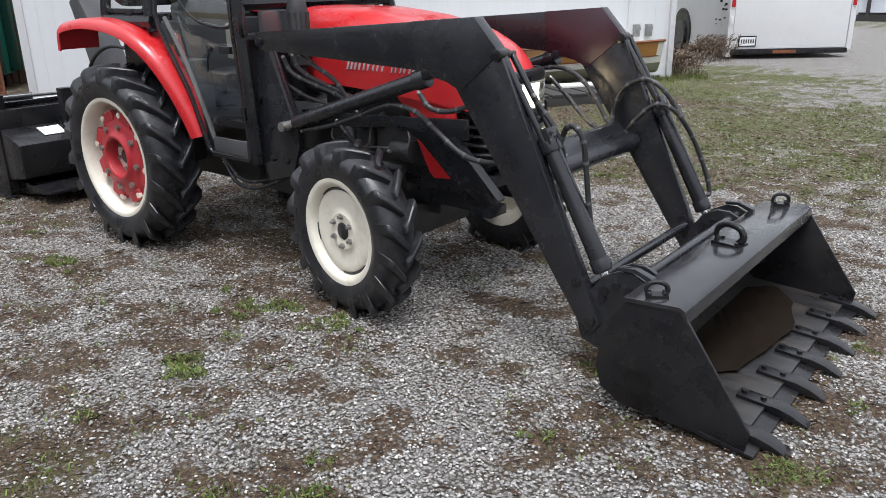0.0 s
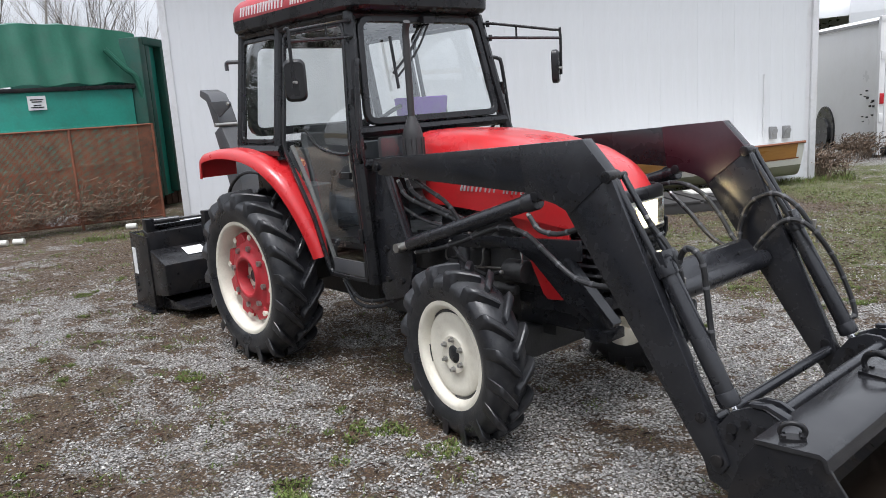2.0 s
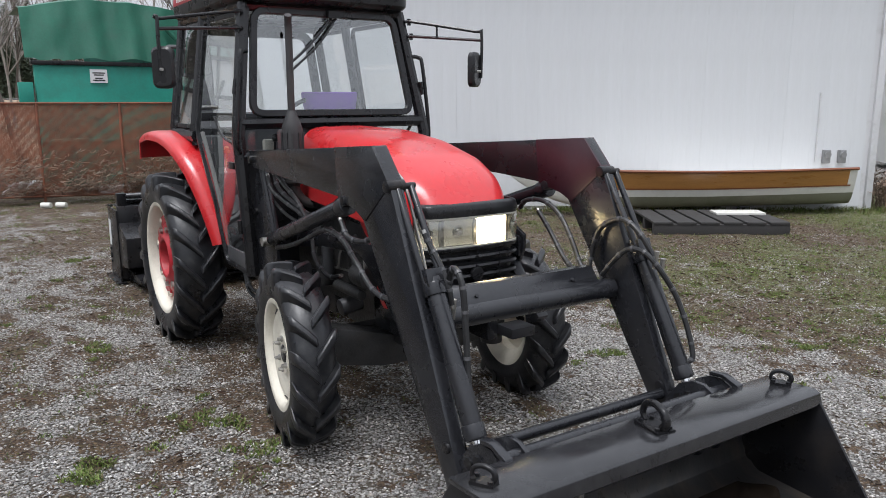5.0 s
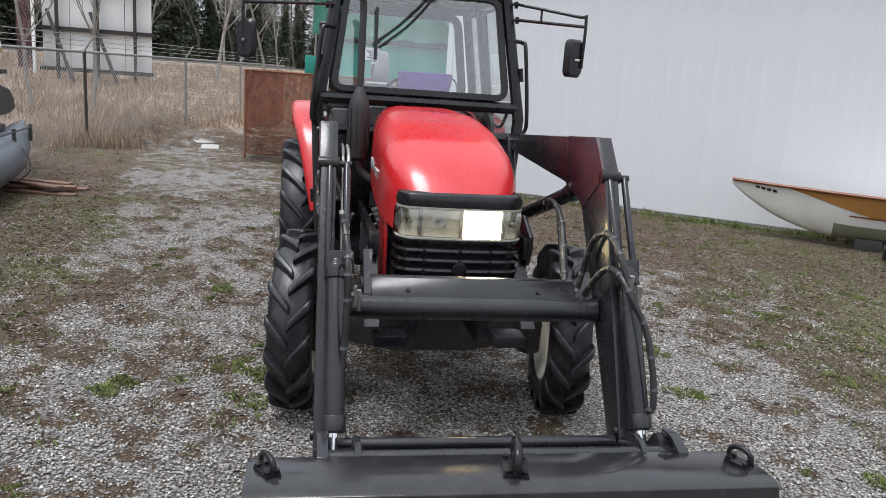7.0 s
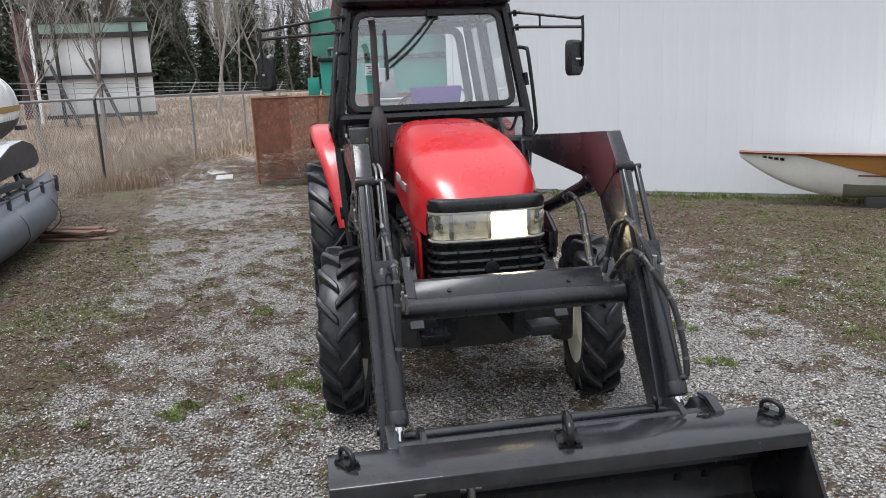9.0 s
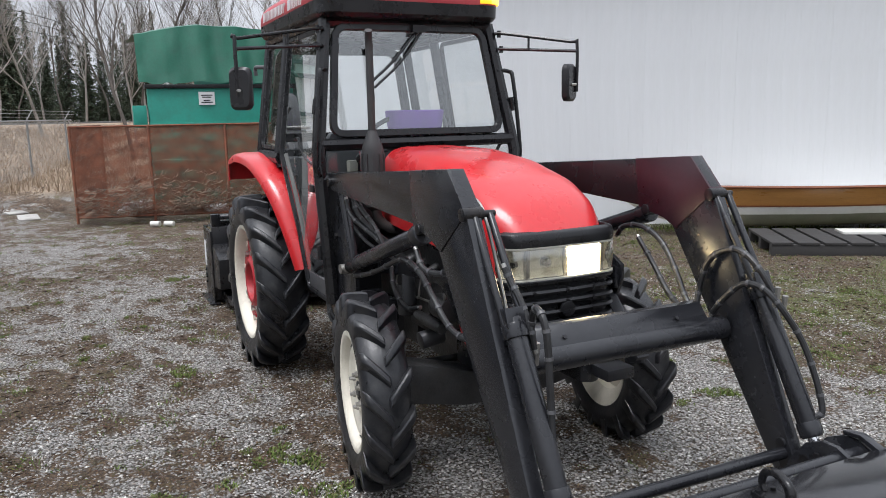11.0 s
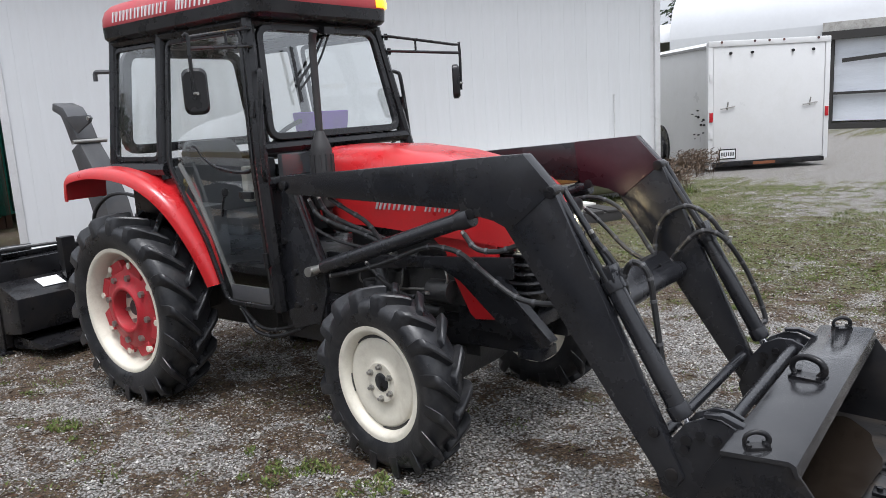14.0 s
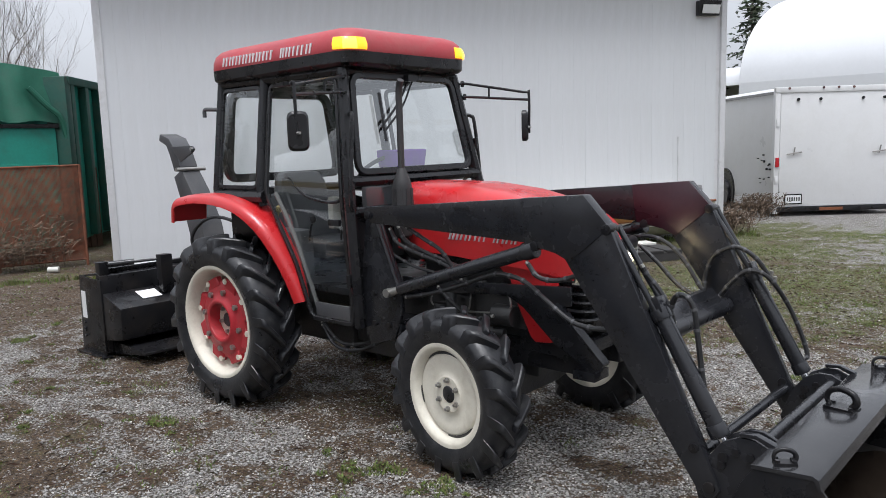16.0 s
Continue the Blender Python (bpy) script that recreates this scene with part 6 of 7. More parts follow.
for u, sz in ((9.20, 0.10), (9.43, 0.10)):
    e = thing("meter_box", WM @ Vector((u, 0.05, 0.80)), "small grey utility box on the white wall", "utility box", "utility boxes")
    part("box_body", wm_box((u - sz / 2, 0.0, 0.72), (u + sz / 2, 0.09, 0.92)), GALV, e, bev=0.015)
    part("dial", rod(B(), WM @ Vector((u, 0.085, 0.85)), WM @ Vector((u, 0.115, 0.85)), 0.045, 16), GALV, e)
part("conduit", rod(B(), WM @ Vector((9.05, 0.02, 0.75)), WM @ Vector((9.05, 0.02, 1.75)), 0.012, 8), TRIMW, wall)

# ---- wooden dinghy beside the wall ----
boat = thing("dinghy", WM @ Vector((6.8, 1.0, 0)), "white wooden dinghy with varnished topside plank, lying beside the wall", "boat")
BL, B0 = 5.1, 4.36


def keel_line(t):
    """How far the boat's middle stands off the wall."""
    return 0.70 - 0.43 * t


def hull_pt(t, v):
    """t: 0 at the bow, 1 at the stern. v: 0 keel, 1 sheer. Half section (offset, height)."""
    beam = 0.47 * (math.sin(min(t * 1.75, 1.57)) ** 0.75) * (1 - 0.5 * max(t - 0.55, 0) / 0.45)
    keel = 0.10 + 0.55 * max(0, 1 - t / 0.30) ** 2.2 + 0.06 * t
    sheer = 0.705 - 0.03 * math.sin(math.pi * t) - 0.02 * t
    z = keel + (sheer - keel) * v
    y = beam * (v ** 0.42) * (0.96 + 0.04 * v)
    return y, z


def hull_strip(v0, v1, t0, t1, out=0.0, n=34, k=7, slant=0.0):
    bm = B()
    for s in (-1, 1):
        grid = []
        for i in range(n + 1):
            row = []
            for j in range(k + 1):
                v = v0 + (v1 - v0) * j / k
                t = t0 + (t1 - t0) * i / n
                t += slant * (1 - j / k) * (1 - i / n)
                y, z = hull_pt(t, v)
                row.append(bm.verts.new(WM @ Vector((B0 + BL * t, keel_line(t) + s * (y + out), z))))
            grid.append(row)
        for i in range(n):
            for j in range(k):
                bm.faces.new((grid[i][j], grid[i + 1][j], grid[i + 1][j + 1], grid[i][j + 1]))
    return bm


# bottom colour is darkened for the shadow under the hull, besides the green stain
part("hull_bottom", hull_strip(0.0, 0.34, 0.24, 1.0), ALGAESHADE, boat, "green-stained white bottom with its grey shadow put into the colour")
part("hull_forefoot", hull_strip(0.0, 0.34, 0.0, 0.24), HULL, boat, "white painted bow foot")
part("hull_side", hull_strip(0.34, 1.0, 0.0, 1.0), HULL, boat, "white painted hull side")
bm = hull_strip(0.56, 0.97, 0.12, 0.975, 0.006, slant=0.20)
part("topside_plank", bm, WOOD, boat, "varnished orange-brown plank")
bm = B()
for s in (-1, 1):
    pts = [WM @ Vector((B0 + BL * t, keel_line(t) + s * (hull_pt(t, 1)[0] + 0.012), hull_pt(t, 1)[1])) for t in np.linspace(0, 1, 26)]
    pipe(bm, pts, 0.022, 6, smooth=False)
part("rub_rail", bm, WOODR, boat, "red-brown wooden rub rail")
part("trim_line", hull_strip(0.53, 0.565, 0.27, 0.985, 0.010, k=1), WOODR, boat, "thin red-brown trim line")
bm = B()
ring_ = [hull_pt(1.0, v) for v in np.linspace(0, 1, 8)]
bm.faces.new([bm.verts.new(WM @ Vector((B0 + BL, keel_line(1) + y, z))) for y, z in ring_] + [bm.verts.new(WM @ Vector((B0 + BL, keel_line(1) - y, z))) for y, z in reversed(ring_[1:])])
part("transom", bm, HULL, boat)
bm = B()
grid = [[bm.verts.new(WM @ Vector((B0 + BL * t, keel_line(t) + s * hull_pt(t, 1)[0] * 0.98, hull_pt(t, 1)[1] - 0.04))) for s in (-1, 1)] for t in np.linspace(0.01, 1, 22)]
for a, b in zip(grid, grid[1:]):
    bm.faces.new((a[0], b[0], b[1], a[1]))
part("deck", bm, HULL, boat)
bm = B()
for i in range(4):
    t0 = 0.055 + i * 0.0135
    P = [(t0, 0.74), (t0 + 0.010, 0.74), (t0 + 0.010, 0.83), (t0, 0.83)]
    bm.faces.new([bm.verts.new(WM @ Vector((B0 + BL * t, keel_line(t) + hull_pt(t, v)[0] + 0.008, hull_pt(t, v)[1]))) for t, v in P])
part("marking", bm, CABBLK, boat, "dark marking bars near the bow")
# the boat heels towards the wall, so that the outer rail stands highest
WI = WM.inverted()
for o in boat.children:
    for v in o.data.vertices:
        q = WI @ v.co
        t = min(max((q.x - B0) / BL, 0.0), 1.0)
        q.z -= 0.24 * max(keel_line(t) + hull_pt(t, 1.0)[0] - q.y, 0.0) * min(max(q.z, 0) / 0.7, 1.0)
        v.co = WM @ q
pal = thing("pallet", WM @ Vector((7.4, 1.4, 0)), "black timber pallet on the grass under the dinghy", "pallet")
for i in range(6):
    part("pallet_board", wm_box((6.12 + i * 0.29, 1.05, 0.13), (6.12 + i * 0.29 + 0.24, 2.15, 0.16)), BLKWOOD, pal, bev=0.004)
for y in (1.08, 1.57, 2.05):
    part("pallet_runner", wm_box((6.12, y, 0.0), (7.82, y + 0.09, 0.13)), BLKWOOD, pal, bev=0.004)
bl = solo("white_board", wm_box((7.1, 1.25, 0.16), (7.75, 1.55, 0.19)), HULL, "white board lying on the black pallet", "board", bev=0.004)
solo("prop_block", wm_box((5.85, 0.4, 0.0), (6.15, 0.7, 0.14)), BLKWOOD, "dark timber block under the dinghy bow", "block", bev=0.01)

# ---- rusty mesh fence ----
fence = thing("mesh_fence", (-8.2, 0, 0), "rusty wire mesh fence on thin steel posts", "fence")
FA, FB = Vector((-8.75, -1.80, 0)), Vector((-7.75, 1.75, 0))
fd = (FB - FA).normalized()
fl = (FB - FA).length
for k in range(4):
    p = FA + fd * fl * k / 3
    part("fence_post", rod(B(), p, p + Vector((0, 0, 1.6)), 0.022, 8), RUST, fence)
for z in (0.10, 1.59):
    part("fence_rail", rod(B(), FA + Vector((0, 0, z)), FB + Vector((0, 0, z)), 0.017, 6), RUST, fence)
RA = FA + Vector((-2.6, 0.55, 0))
part("fence_rail", rod(B(), FA + Vector((0, 0, 1.59)), RA + Vector((0, 0, 1.59)), 0.017, 6), RUST, fence)
part("fence_post", rod(B(), RA, RA + Vector((0, 0, 1.6)), 0.022, 8), RUST, fence)


def wires(a, b, z0, z1, sx, sz, w):
    V, F = [], []
    d = (b - a).normalized()
    ln = (b - a).length
    def strip(p, q, e):
        i = len(V)
        V.extend([tuple(p - e), tuple(p + e), tuple(q + e), tuple(q - e)])
        F.append((i, i + 1, i + 2, i + 3))
    k = 0.0
    while k < ln:
        p = a + d * k
        strip(p + Vector((0, 0, z0)), p + Vector((0, 0, z1)), d * w)
        k += sx
    z = z0
    while z < z1:
        strip(a + Vector((0, 0, z)), b + Vector((0, 0, z)), Vector((0, 0, w)))
        z += sz
    return V, F


V1, F1 = wires(FA, FB, 0.10, 1.59, 0.016, 0.016, 0.0044)
V2, F2 = wires(FA, RA, 0.10, 1.59, 0.016, 0.016, 0.0044)
m_ = bpy.data.meshes.new("wire_mesh")
m_.from_pydata(V1 + V2, [], F1 + [tuple(i + len(V1) for i in f) for f in F2])
m_.materials.append(RUST)
ob = tagged(under(new("wire_mesh", m_), fence), "fine rusty wire mesh", kind="stuff")

# ---- green roll-off bin with tarp, behind the fence ----
bin_ = thing("waste_container", (-11, 0.9, 0), "teal steel waste container under a torn green tarp", "container")
part("container_front", box(B(), (-9.55, -0.72, 0.15), (-9.35, 1.88, 2.24)), TEAL, bin_, "faded teal steel front box", bev=0.02)
part("front_rim", box(B(), (-9.60, -0.76, 2.22), (-9.30, 1.92, 2.29)), BLACK2, bin_, bev=0.01)
CL, CN = Vector((-0.72, 0.69, 0)).normalized(), Vector((0.69, 0.72, 0)).normalized()
CM = Matrix.Translation((-9.42, 2.05, 0)) @ Matrix(((CL.x, CN.x, 0, 0), (CL.y, CN.y, 0, 0), (0, 0, 1, 0), (0, 0, 0, 1)))
part("container_body", box(B(), (0, -2.4, 0.2), (6.2, 0, 3.05), CM), TEAL, bin_, "teal steel container body", bev=0.03)
for i in range(9):
    x = 0.12 + i * 0.68
    part("side_rib", box(B(), (x, 0, 0.25), (x + 0.16, 0.14, 3.02), CM), DKGREEN, bin_, bev=0.01)
part("top_rail", box(B(), (0, -0.1, 2.98), (6.2, 0.16, 3.12), CM), DKGREEN, bin_, bev=0.015)
part("corner_post", box(B(), (-0.14, -0.22, 0.2), (0.1, 0.14, 3.1), CM), DKGREEN, bin_, bev=0.015)
for z in (0.9, 1.55):
    part("front_channel", box(B(), (-9.36, -0.7, z), (-9.32, 1.86, z + 0.07)), TEAL, bin_, bev=0.006)
part("lift_pocket", box(B(), (-9.5, -0.98, 1.55), (-9.3, -0.76, 1.93)), TEAL, bin_, bev=0.012)
bm = B()
nu, nv = 40, 16
grid = []
for i in range(nu + 1):
    row = []
    y = -0.85 + 2.95 * i / nu
    for j in range(nv + 1):
        v = j / nv
        zt = 3.18 + 0.20 * math.sin(math.pi * min(max((y + 0.9) / 3.2, 0), 1)) + 0.03 * fbm(y, 1, 1.5, 2)
        low = 2.33 + (0.0 if y > -0.2 else 0.16 * fbm(y * 3, 7, 1, 2)) + 0.02 * math.sin(y * 9)
        if v < 0.35:
            x, z = -11.6 + (v / 0.35) * 2.0, zt
        else:
            w = (v - 0.35) / 0.65
            x, z = -9.55 + 0.22 * w, zt + (low - zt) * w
        f = 0.05 * fbm(y * 2.2, z * 0.7, 1.6, 3) + 0.035 * math.sin(y * 11 + 2 * math.sin(z * 2)) * max(0, v - 0.3)
        row.append(bm.verts.new((x + f, y, z + 0.3 * f * (v < 0.35))))
    grid.append(row)
for i in range(nu):
    for j in range(nv):
        bm.faces.new((grid[i][j], grid[i + 1][j], grid[i + 1][j + 1], grid[i][j + 1]))
bmesh.ops.solidify(bm, geom=bm.faces, thickness=0.01)
part("tarp", bm, TARP, bin_, "wrinkled green tarpaulin")
bm = B()
pipe(bm, [(-9.35, 1.5, 2.9), (-9.3, 1.75, 2.6), (-9.28, 1.95, 2.4), (-9.30, 2.05, 2.0)], 0.05, 8)
part("tarp_fold", bm, TARP, bin_)
sg = part("sign", box(B(), (-9.345, 0.14, 1.93), (-9.325, 0.42, 2.16)), WHITE, bin_, "small white sign with unreadable lines")
for z, w in ((2.09, 0.2), (2.055, 0.16), (2.0, 0.12), (1.965, 0.2)):
    part("sign_line", box(B(), (-9.324, 0.28 - w / 2, z), (-9.321, 0.28 + w / 2, z + 0.018)), CABBLK, sg)
bin_.location.y += 0.22
bm = B()
for i in range(3):
    box(bm, (-10.2, 2.75 + i * 0.12, 0), (-10.1, 2.85 + i * 0.12, 1.7 - 0.1 * i))
solo("leaning_timbers", bm, PLANK, "weathered brown timbers leaning behind the fence", "timber")
for i in range(9):
    x, y = rnd.uniform(-10.0, -8.9), rnd.uniform(-1.2, 1.9)
    r = rnd.uniform(0.06, 0.22)
    bm = box(B(), (-r, -r * 1.6, 0), (r, r * 1.6, r * 1.1), Matrix.Translation((x, y, 0)) @ Matrix.Rotation(rnd.uniform(0, 3), 4, "Z"))
    solo("scrap_box", bm, rnd.choice([RUST, TIMBER, BLKWOOD, PANEL]), "discarded scrap lying behind the rusty fence", "scrap", bev=0.01, group="scrap behind the fence")
for x, y in ((-7.6, -0.55), (-7.7, -0.75), (-7.4, 1.0)):
    bm = rod(B(), (x, y, 0.05), (x + 0.1, y + 0.12, 0.05), 0.045, 12)
    solo("plastic_cup", bm, HULL, "white plastic cup lying in the grass", "cup", bev=0.004, group="litter")

# ---- chain-link fence with barbed arms ----
link = thing("chain_link_fence", (-12, -4.5, 0), "grey chain-link fence with leaning barbed wire arms", "fence")
CA, CB = Vector((4.0, -7.6, 0)), Vector((-26.0, -1.75, 0))
cd = (CB - CA).normalized()
side = Vector((-cd.y, cd.x, 0))
posts = [CA + cd * k for k in (0.8, 3.5, 6.2, 9.0, 14.25, 19.6, 24.5, 29.5)]
for i, p in enumerate(posts):
    gal = i != 4
    po = part("fence_post", rod(B(), p, p + Vector((0, 0, 1.72)), 0.032, 10), GALV if gal else DARKPOST, link)
    q = p + Vector((0, 0, 1.72))
    part("barb_arm", rod(B(), q, q + side * -0.18 + Vector((-0.1, 0, 0.30)), 0.022, 8, 0.014), GALV, po)
part("top_rail", rod(B(), CA + Vector((0, 0, 1.70)), CB + Vector((0, 0, 1.70)), 0.024, 8), GALV, link)
for k in range(3):
    off = side * -(0.06 * (k + 1)) + Vector((0, 0, 1.72 + 0.09 * (k + 1)))
    part("barbed_wire", rod(B(), CA + off, CB + off, 0.006, 4), GALV, link)
V, F = [], []
ln = (CB - CA).length
k = -1.7
while k < ln:
    for sgn in (0, 1):
        a, b = (k, k + 1.68) if sgn else (k + 1.68, k)
        p, q = CA + cd * a + Vector((0, 0, 0.03)), CA + cd * b + Vector((0, 0, 1.71))
        i = len(V)
        e = cd * 0.0075
        V += [tuple(p - e), tuple(p + e), tuple(q + e), tuple(q - e)]
        F.append((i, i + 1, i + 2, i + 3))
    k += 0.085
m_ = bpy.data.meshes.new("chain_mesh")
m_.from_pydata(V, [], F)
m_.materials.append(paint("pale_wire", (0.46, 0.46, 0.45), 0.5, var=0.15, scale=6, bump=0.0))
tagged(under(new("chain_mesh", m_), link), "diamond wire mesh", kind="stuff")

# ---- rear snow blower ----
blower = thing("snow_blower", (-1.8, YC, 0), "black tractor-mounted snow blower with grey discharge chute", "snow blower")
for s in (-1, 1):
    y = YC + s * 0.76
    pl = part("end_plate", prism(B(), [(-2.27, 0.70), (-2.31, 0.0), (-1.87, 0.0), (-1.87, 0.68), (-2.08, 0.685)], y - 0.008, y + 0.008), BLACK2, blower, "black steel end plate", bev=0.003)
    part("skid_shoe", box(B(), (-2.36, y - 0.05, -0.002), (-1.84, y + 0.05, 0.018)), BLACK2, blower, bev=0.004)
    for i in range(4):
        part("bolt", bolt(B(), (-2.22, y + s * 0.008, 0.16 + 0.07 * (i % 2) + 0.05 * (i // 2)), (0, s, 0), 0.014, 0.012), BLACK, pl)
part("decal", box(B(), (-2.25, YC - 0.772, 0.32), (-2.17, YC - 0.769, 0.56)), WHITE, blower, "white decal with plain bars")
part("auger_housing", prism(B(), [(-2.24, 0.70), (-1.98, 0.735), (-1.90, 0.71), (-1.875, 0.60), (-1.875, 0.04), (-2.3, 0.02), (-2.3, 0.04), (-1.895, 0.06), (-1.895, 0.60), (-1.915, 0.69), (-1.98, 0.715), (-2.24, 0.68)], YC - 0.75, YC + 0.75), BLACK2, blower, "curved black auger housing", bev=0.003)
part("drive_box", prism(B(), [(-1.872, 0.15), (-1.56, 0.20), (-1.56, 0.47), (-1.872, 0.57)], YC - 0.758, YC + 0.60), BLACK2, blower, bev=0.02)
part("base_plate", prism(B(), [(-1.875, 0.03), (-1.30, 0.10), (-1.30, 0.12), (-1.875, 0.15)], YC - 0.70, YC + 0.60), BLACK2, blower, bev=0.004)
part("fan_drum", rod(B(), (-1.56, YC + 0.1, 0.36), (-1.30, YC + 0.1, 0.36), 0.22, 28), BLACK2, blower, bev=0.01)
part("auger_shaft", rod(B(), (-2.12, YC - 0.75, 0.30), (-2.12, YC + 0.75, 0.30), 0.04, 14), BLACK, blower)
for i in range(8):
    y = YC - 0.66 + i * 0.185
    rings = []
    for k in range(17):
        a = 2 * math.pi * k / 16 * (1 if i < 4 else -1)
        d = Vector((math.cos(a), 0, math.sin(a)))
        c = Vector((-2.12, y + 0.18 * k / 16, 0.30))
        rings.append([c + d * 0.05, c + d * 0.21, c + d * 0.21 + Vector((0, 0.008, 0)), c + d * 0.05 + Vector((0, 0.008, 0))])
    part("auger_flight", loft(B(), rings), BLACK, blower)
for lo, hi in (((-2.0, YC - 0.74, 0.66), (-1.92, YC - 0.66, 0.83)), ((-1.77, YC - 0.30, 0.52), (-1.68, YC - 0.19, 0.86)), ((-1.35, YC - 0.35, 0.4), (-1.2, YC + 0.35, 0.5))):
    part("bracket", box(B(), lo, hi), BLACK2, blower, bev=0.008)
part("chute_cylinder", rod(rod(B(), (-1.96, YC - 0.69, 0.80), (-1.85, YC - 0.46, 0.81), 0.026, 14), (-1.86, YC - 0.48, 0.81), (-1.73, YC - 0.24, 0.82), 0.012, 10), BLACK, blower, "black hydraulic cylinder")
part("top_rail", box(B(), (-2.02, YC - 0.66, 0.73), (-1.95, YC + 0.70, 0.765)), BLACK2, blower, bev=0.006)
part("warning_label", prism(B(), [(-1.80, 0.552), (-1.66, 0.507), (-1.66, 0.510), (-1.80, 0.555)], YC - 0.50, YC - 0.32), WHITE, blower, "white warning label")
part("warning_label", box(B(), (-2.00, YC - 0.40, 0.766), (-1.97, YC - 0.1, 0.768)), WHITE, blower, "white warning label")
for s in (-1, 1):
    part("link_arm", bar(B(), [(-1.35, YC + s * 0.33, 0.42), (-0.35, YC + s * 0.25, 0.45)], 0.028, 6), BLACK, blower)
part("top_link", rod(B(), (-1.2, YC, 0.85), (-0.3, YC, 0.80), 0.025), BLACK, blower)
part("mast", prism(B(), [(-1.3, 0.45), (-1.02, 0.45), (-1.12, 0.9), (-1.24, 0.9)], YC - 0.05, YC + 0.05), BLACK2, blower, bev=0.006)


def sq(c, d, w, h):
    d = Vector(d).normalized()
    y = Vector((0, 1, 0))
    n = d.cross(y).normalized()
    return [Vector(c) + y * (w * a) + n * (h * b) for a, b in ((-1, -1), (1, -1), (1, 1), (-1, 1))]


YB = YC - 0.02
bm = B()
loft(bm, [sq((-1.28, YB, 0.70), (-0.1, 0, 1), 0.11, 0.11), sq((-1.38, YB, 1.10), (-0.30, 0, 1), 0.10, 0.11), sq((-1.51, YB, 1.37), (-0.45, 0, 1), 0.09, 0.10), sq((-1.63, YB, 1.565), (-0.5, 0, 1), 0.085, 0.075)])
ch = part("chute", bm, GREYP, blower, "dark grey square discharge chute", bev=0.006)
bm = B()
loft(bm, [sq((-1.63, YB, 1.60), (-0.4, 0, 1), 0.085, 0.055), sq((-1.70, YB, 1.75), (-0.5, 0, 1), 0.085, 0.05), sq((-1.765, YB, 1.84), (-0.9, 0, 0.8), 0.085, 0.04), sq((-1.90, YB, 1.885), (-1, 0, 0.35), 0.085, 0.03)])
part("deflector", bm, GREYP, blower, "dark grey chute deflector", bev=0.005)
part("deflector_plate", prism(B(), [(-1.70, 1.80), (-1.34, 1.80), (-1.31, 1.775), (-1.33, 1.75), (-1.54, 1.665)], YB - 0.1, YB - 0.085), GREYP, blower, bev=0.003)
part("plate_bolt", rod(B(), (-1.34, YB - 0.115, 1.775), (-1.34, YB - 0.08, 1.775), 0.016, 8), STEEL, blower)
part("hinge_pin", rod(B(), (-1.555, YB - 0.14, 1.60), (-1.555, YB + 0.14, 1.60), 0.018), STEEL, blower)
bm = B()
pipe(bm, [(-1.05, YC - 0.3, 0.85), (-1.1, YC - 0.32, 1.05), (-0.95, YC - 0.28, 1.2), (-0.7, YC - 0.25, 1.22), (-0.3, YC - 0.2, 1.1)], 0.014, 8)
part("hydraulic_hose", bm, HOSE, blower)

# ---- seaplane on floats ----
plane = thing("seaplane", (-2.5, -5.2, 0), "white wingless seaplane with gold stripe on grey floats", "aircraft")
PYC = -5.25


def fus(x):
    """Half width, bottom and top of the fuselage at x."""
    t = x + 6.45
    r = 0.66 * (1 - math.exp(-max(t, 0) * 1.15)) ** 0.62 if t > 0 else 0
    top = 1.66 + r * 0.98 + 0.46 * smooth(-4.75, -3.75, x)
    bot = 1.60 - r * 0.80
    return r, bot, top


def fus_pt(x, z, s, out=0.0):
    r, b, t = fus(x)
    c = (b + t) / 2
    k = max(0.0, 1 - abs((z - c) / ((t - b) / 2)) ** 2.3) ** (1 / 2.3)
    return Vector((x, PYC + s * (r * k + out), z))


bm = B()
rings = []
for x in [-6.445, -6.41, -6.35, -6.2, -6.0, -5.75, -5.5, -5.1, -4.8, -4.6, -4.4, -4.2, -4.0, -3.85, -3.7, -3.2, -2.5, -1.5, -0.5, 0.8, 2.2, 3.5]:
    r, b, t = fus(x)
    c, h = (b + t) / 2, (t - b) / 2
    ring_ = []
    for i in range(32):
        a = 2 * math.pi * i / 32
        cs, sn = math.cos(a), math.sin(a)
        e = 2 / 2.3
        ring_.append((x, PYC + r * math.copysign(abs(cs) ** e, cs), c + h * math.copysign(abs(sn) ** e, sn)))
    rings.append(ring_)
fu = part("fuselage", loft(B(), rings), JETW, plane, "glossy white rounded fuselage")


def fus_band(z0, z1, x0, x1, mat, name, out=0.006, lab=""):
    for s in (-1, 1):
        xs = np.linspace(x0, x1, 40)
        bm = B()
        g = []
        for x in xs:
            r, b, t = fus(x)
            g.append([bm.verts.new(fus_pt(x, min(max(z, b + 0.01), t - 0.01), s, out)) for z in np.linspace(z0(x), z1(x), 6)])
        for p, q in zip(g, g[1:]):
            for j in range(5):
                bm.faces.new((p[j], q[j], q[j + 1], p[j + 1]))
        part(name, bm, mat, fu, lab)


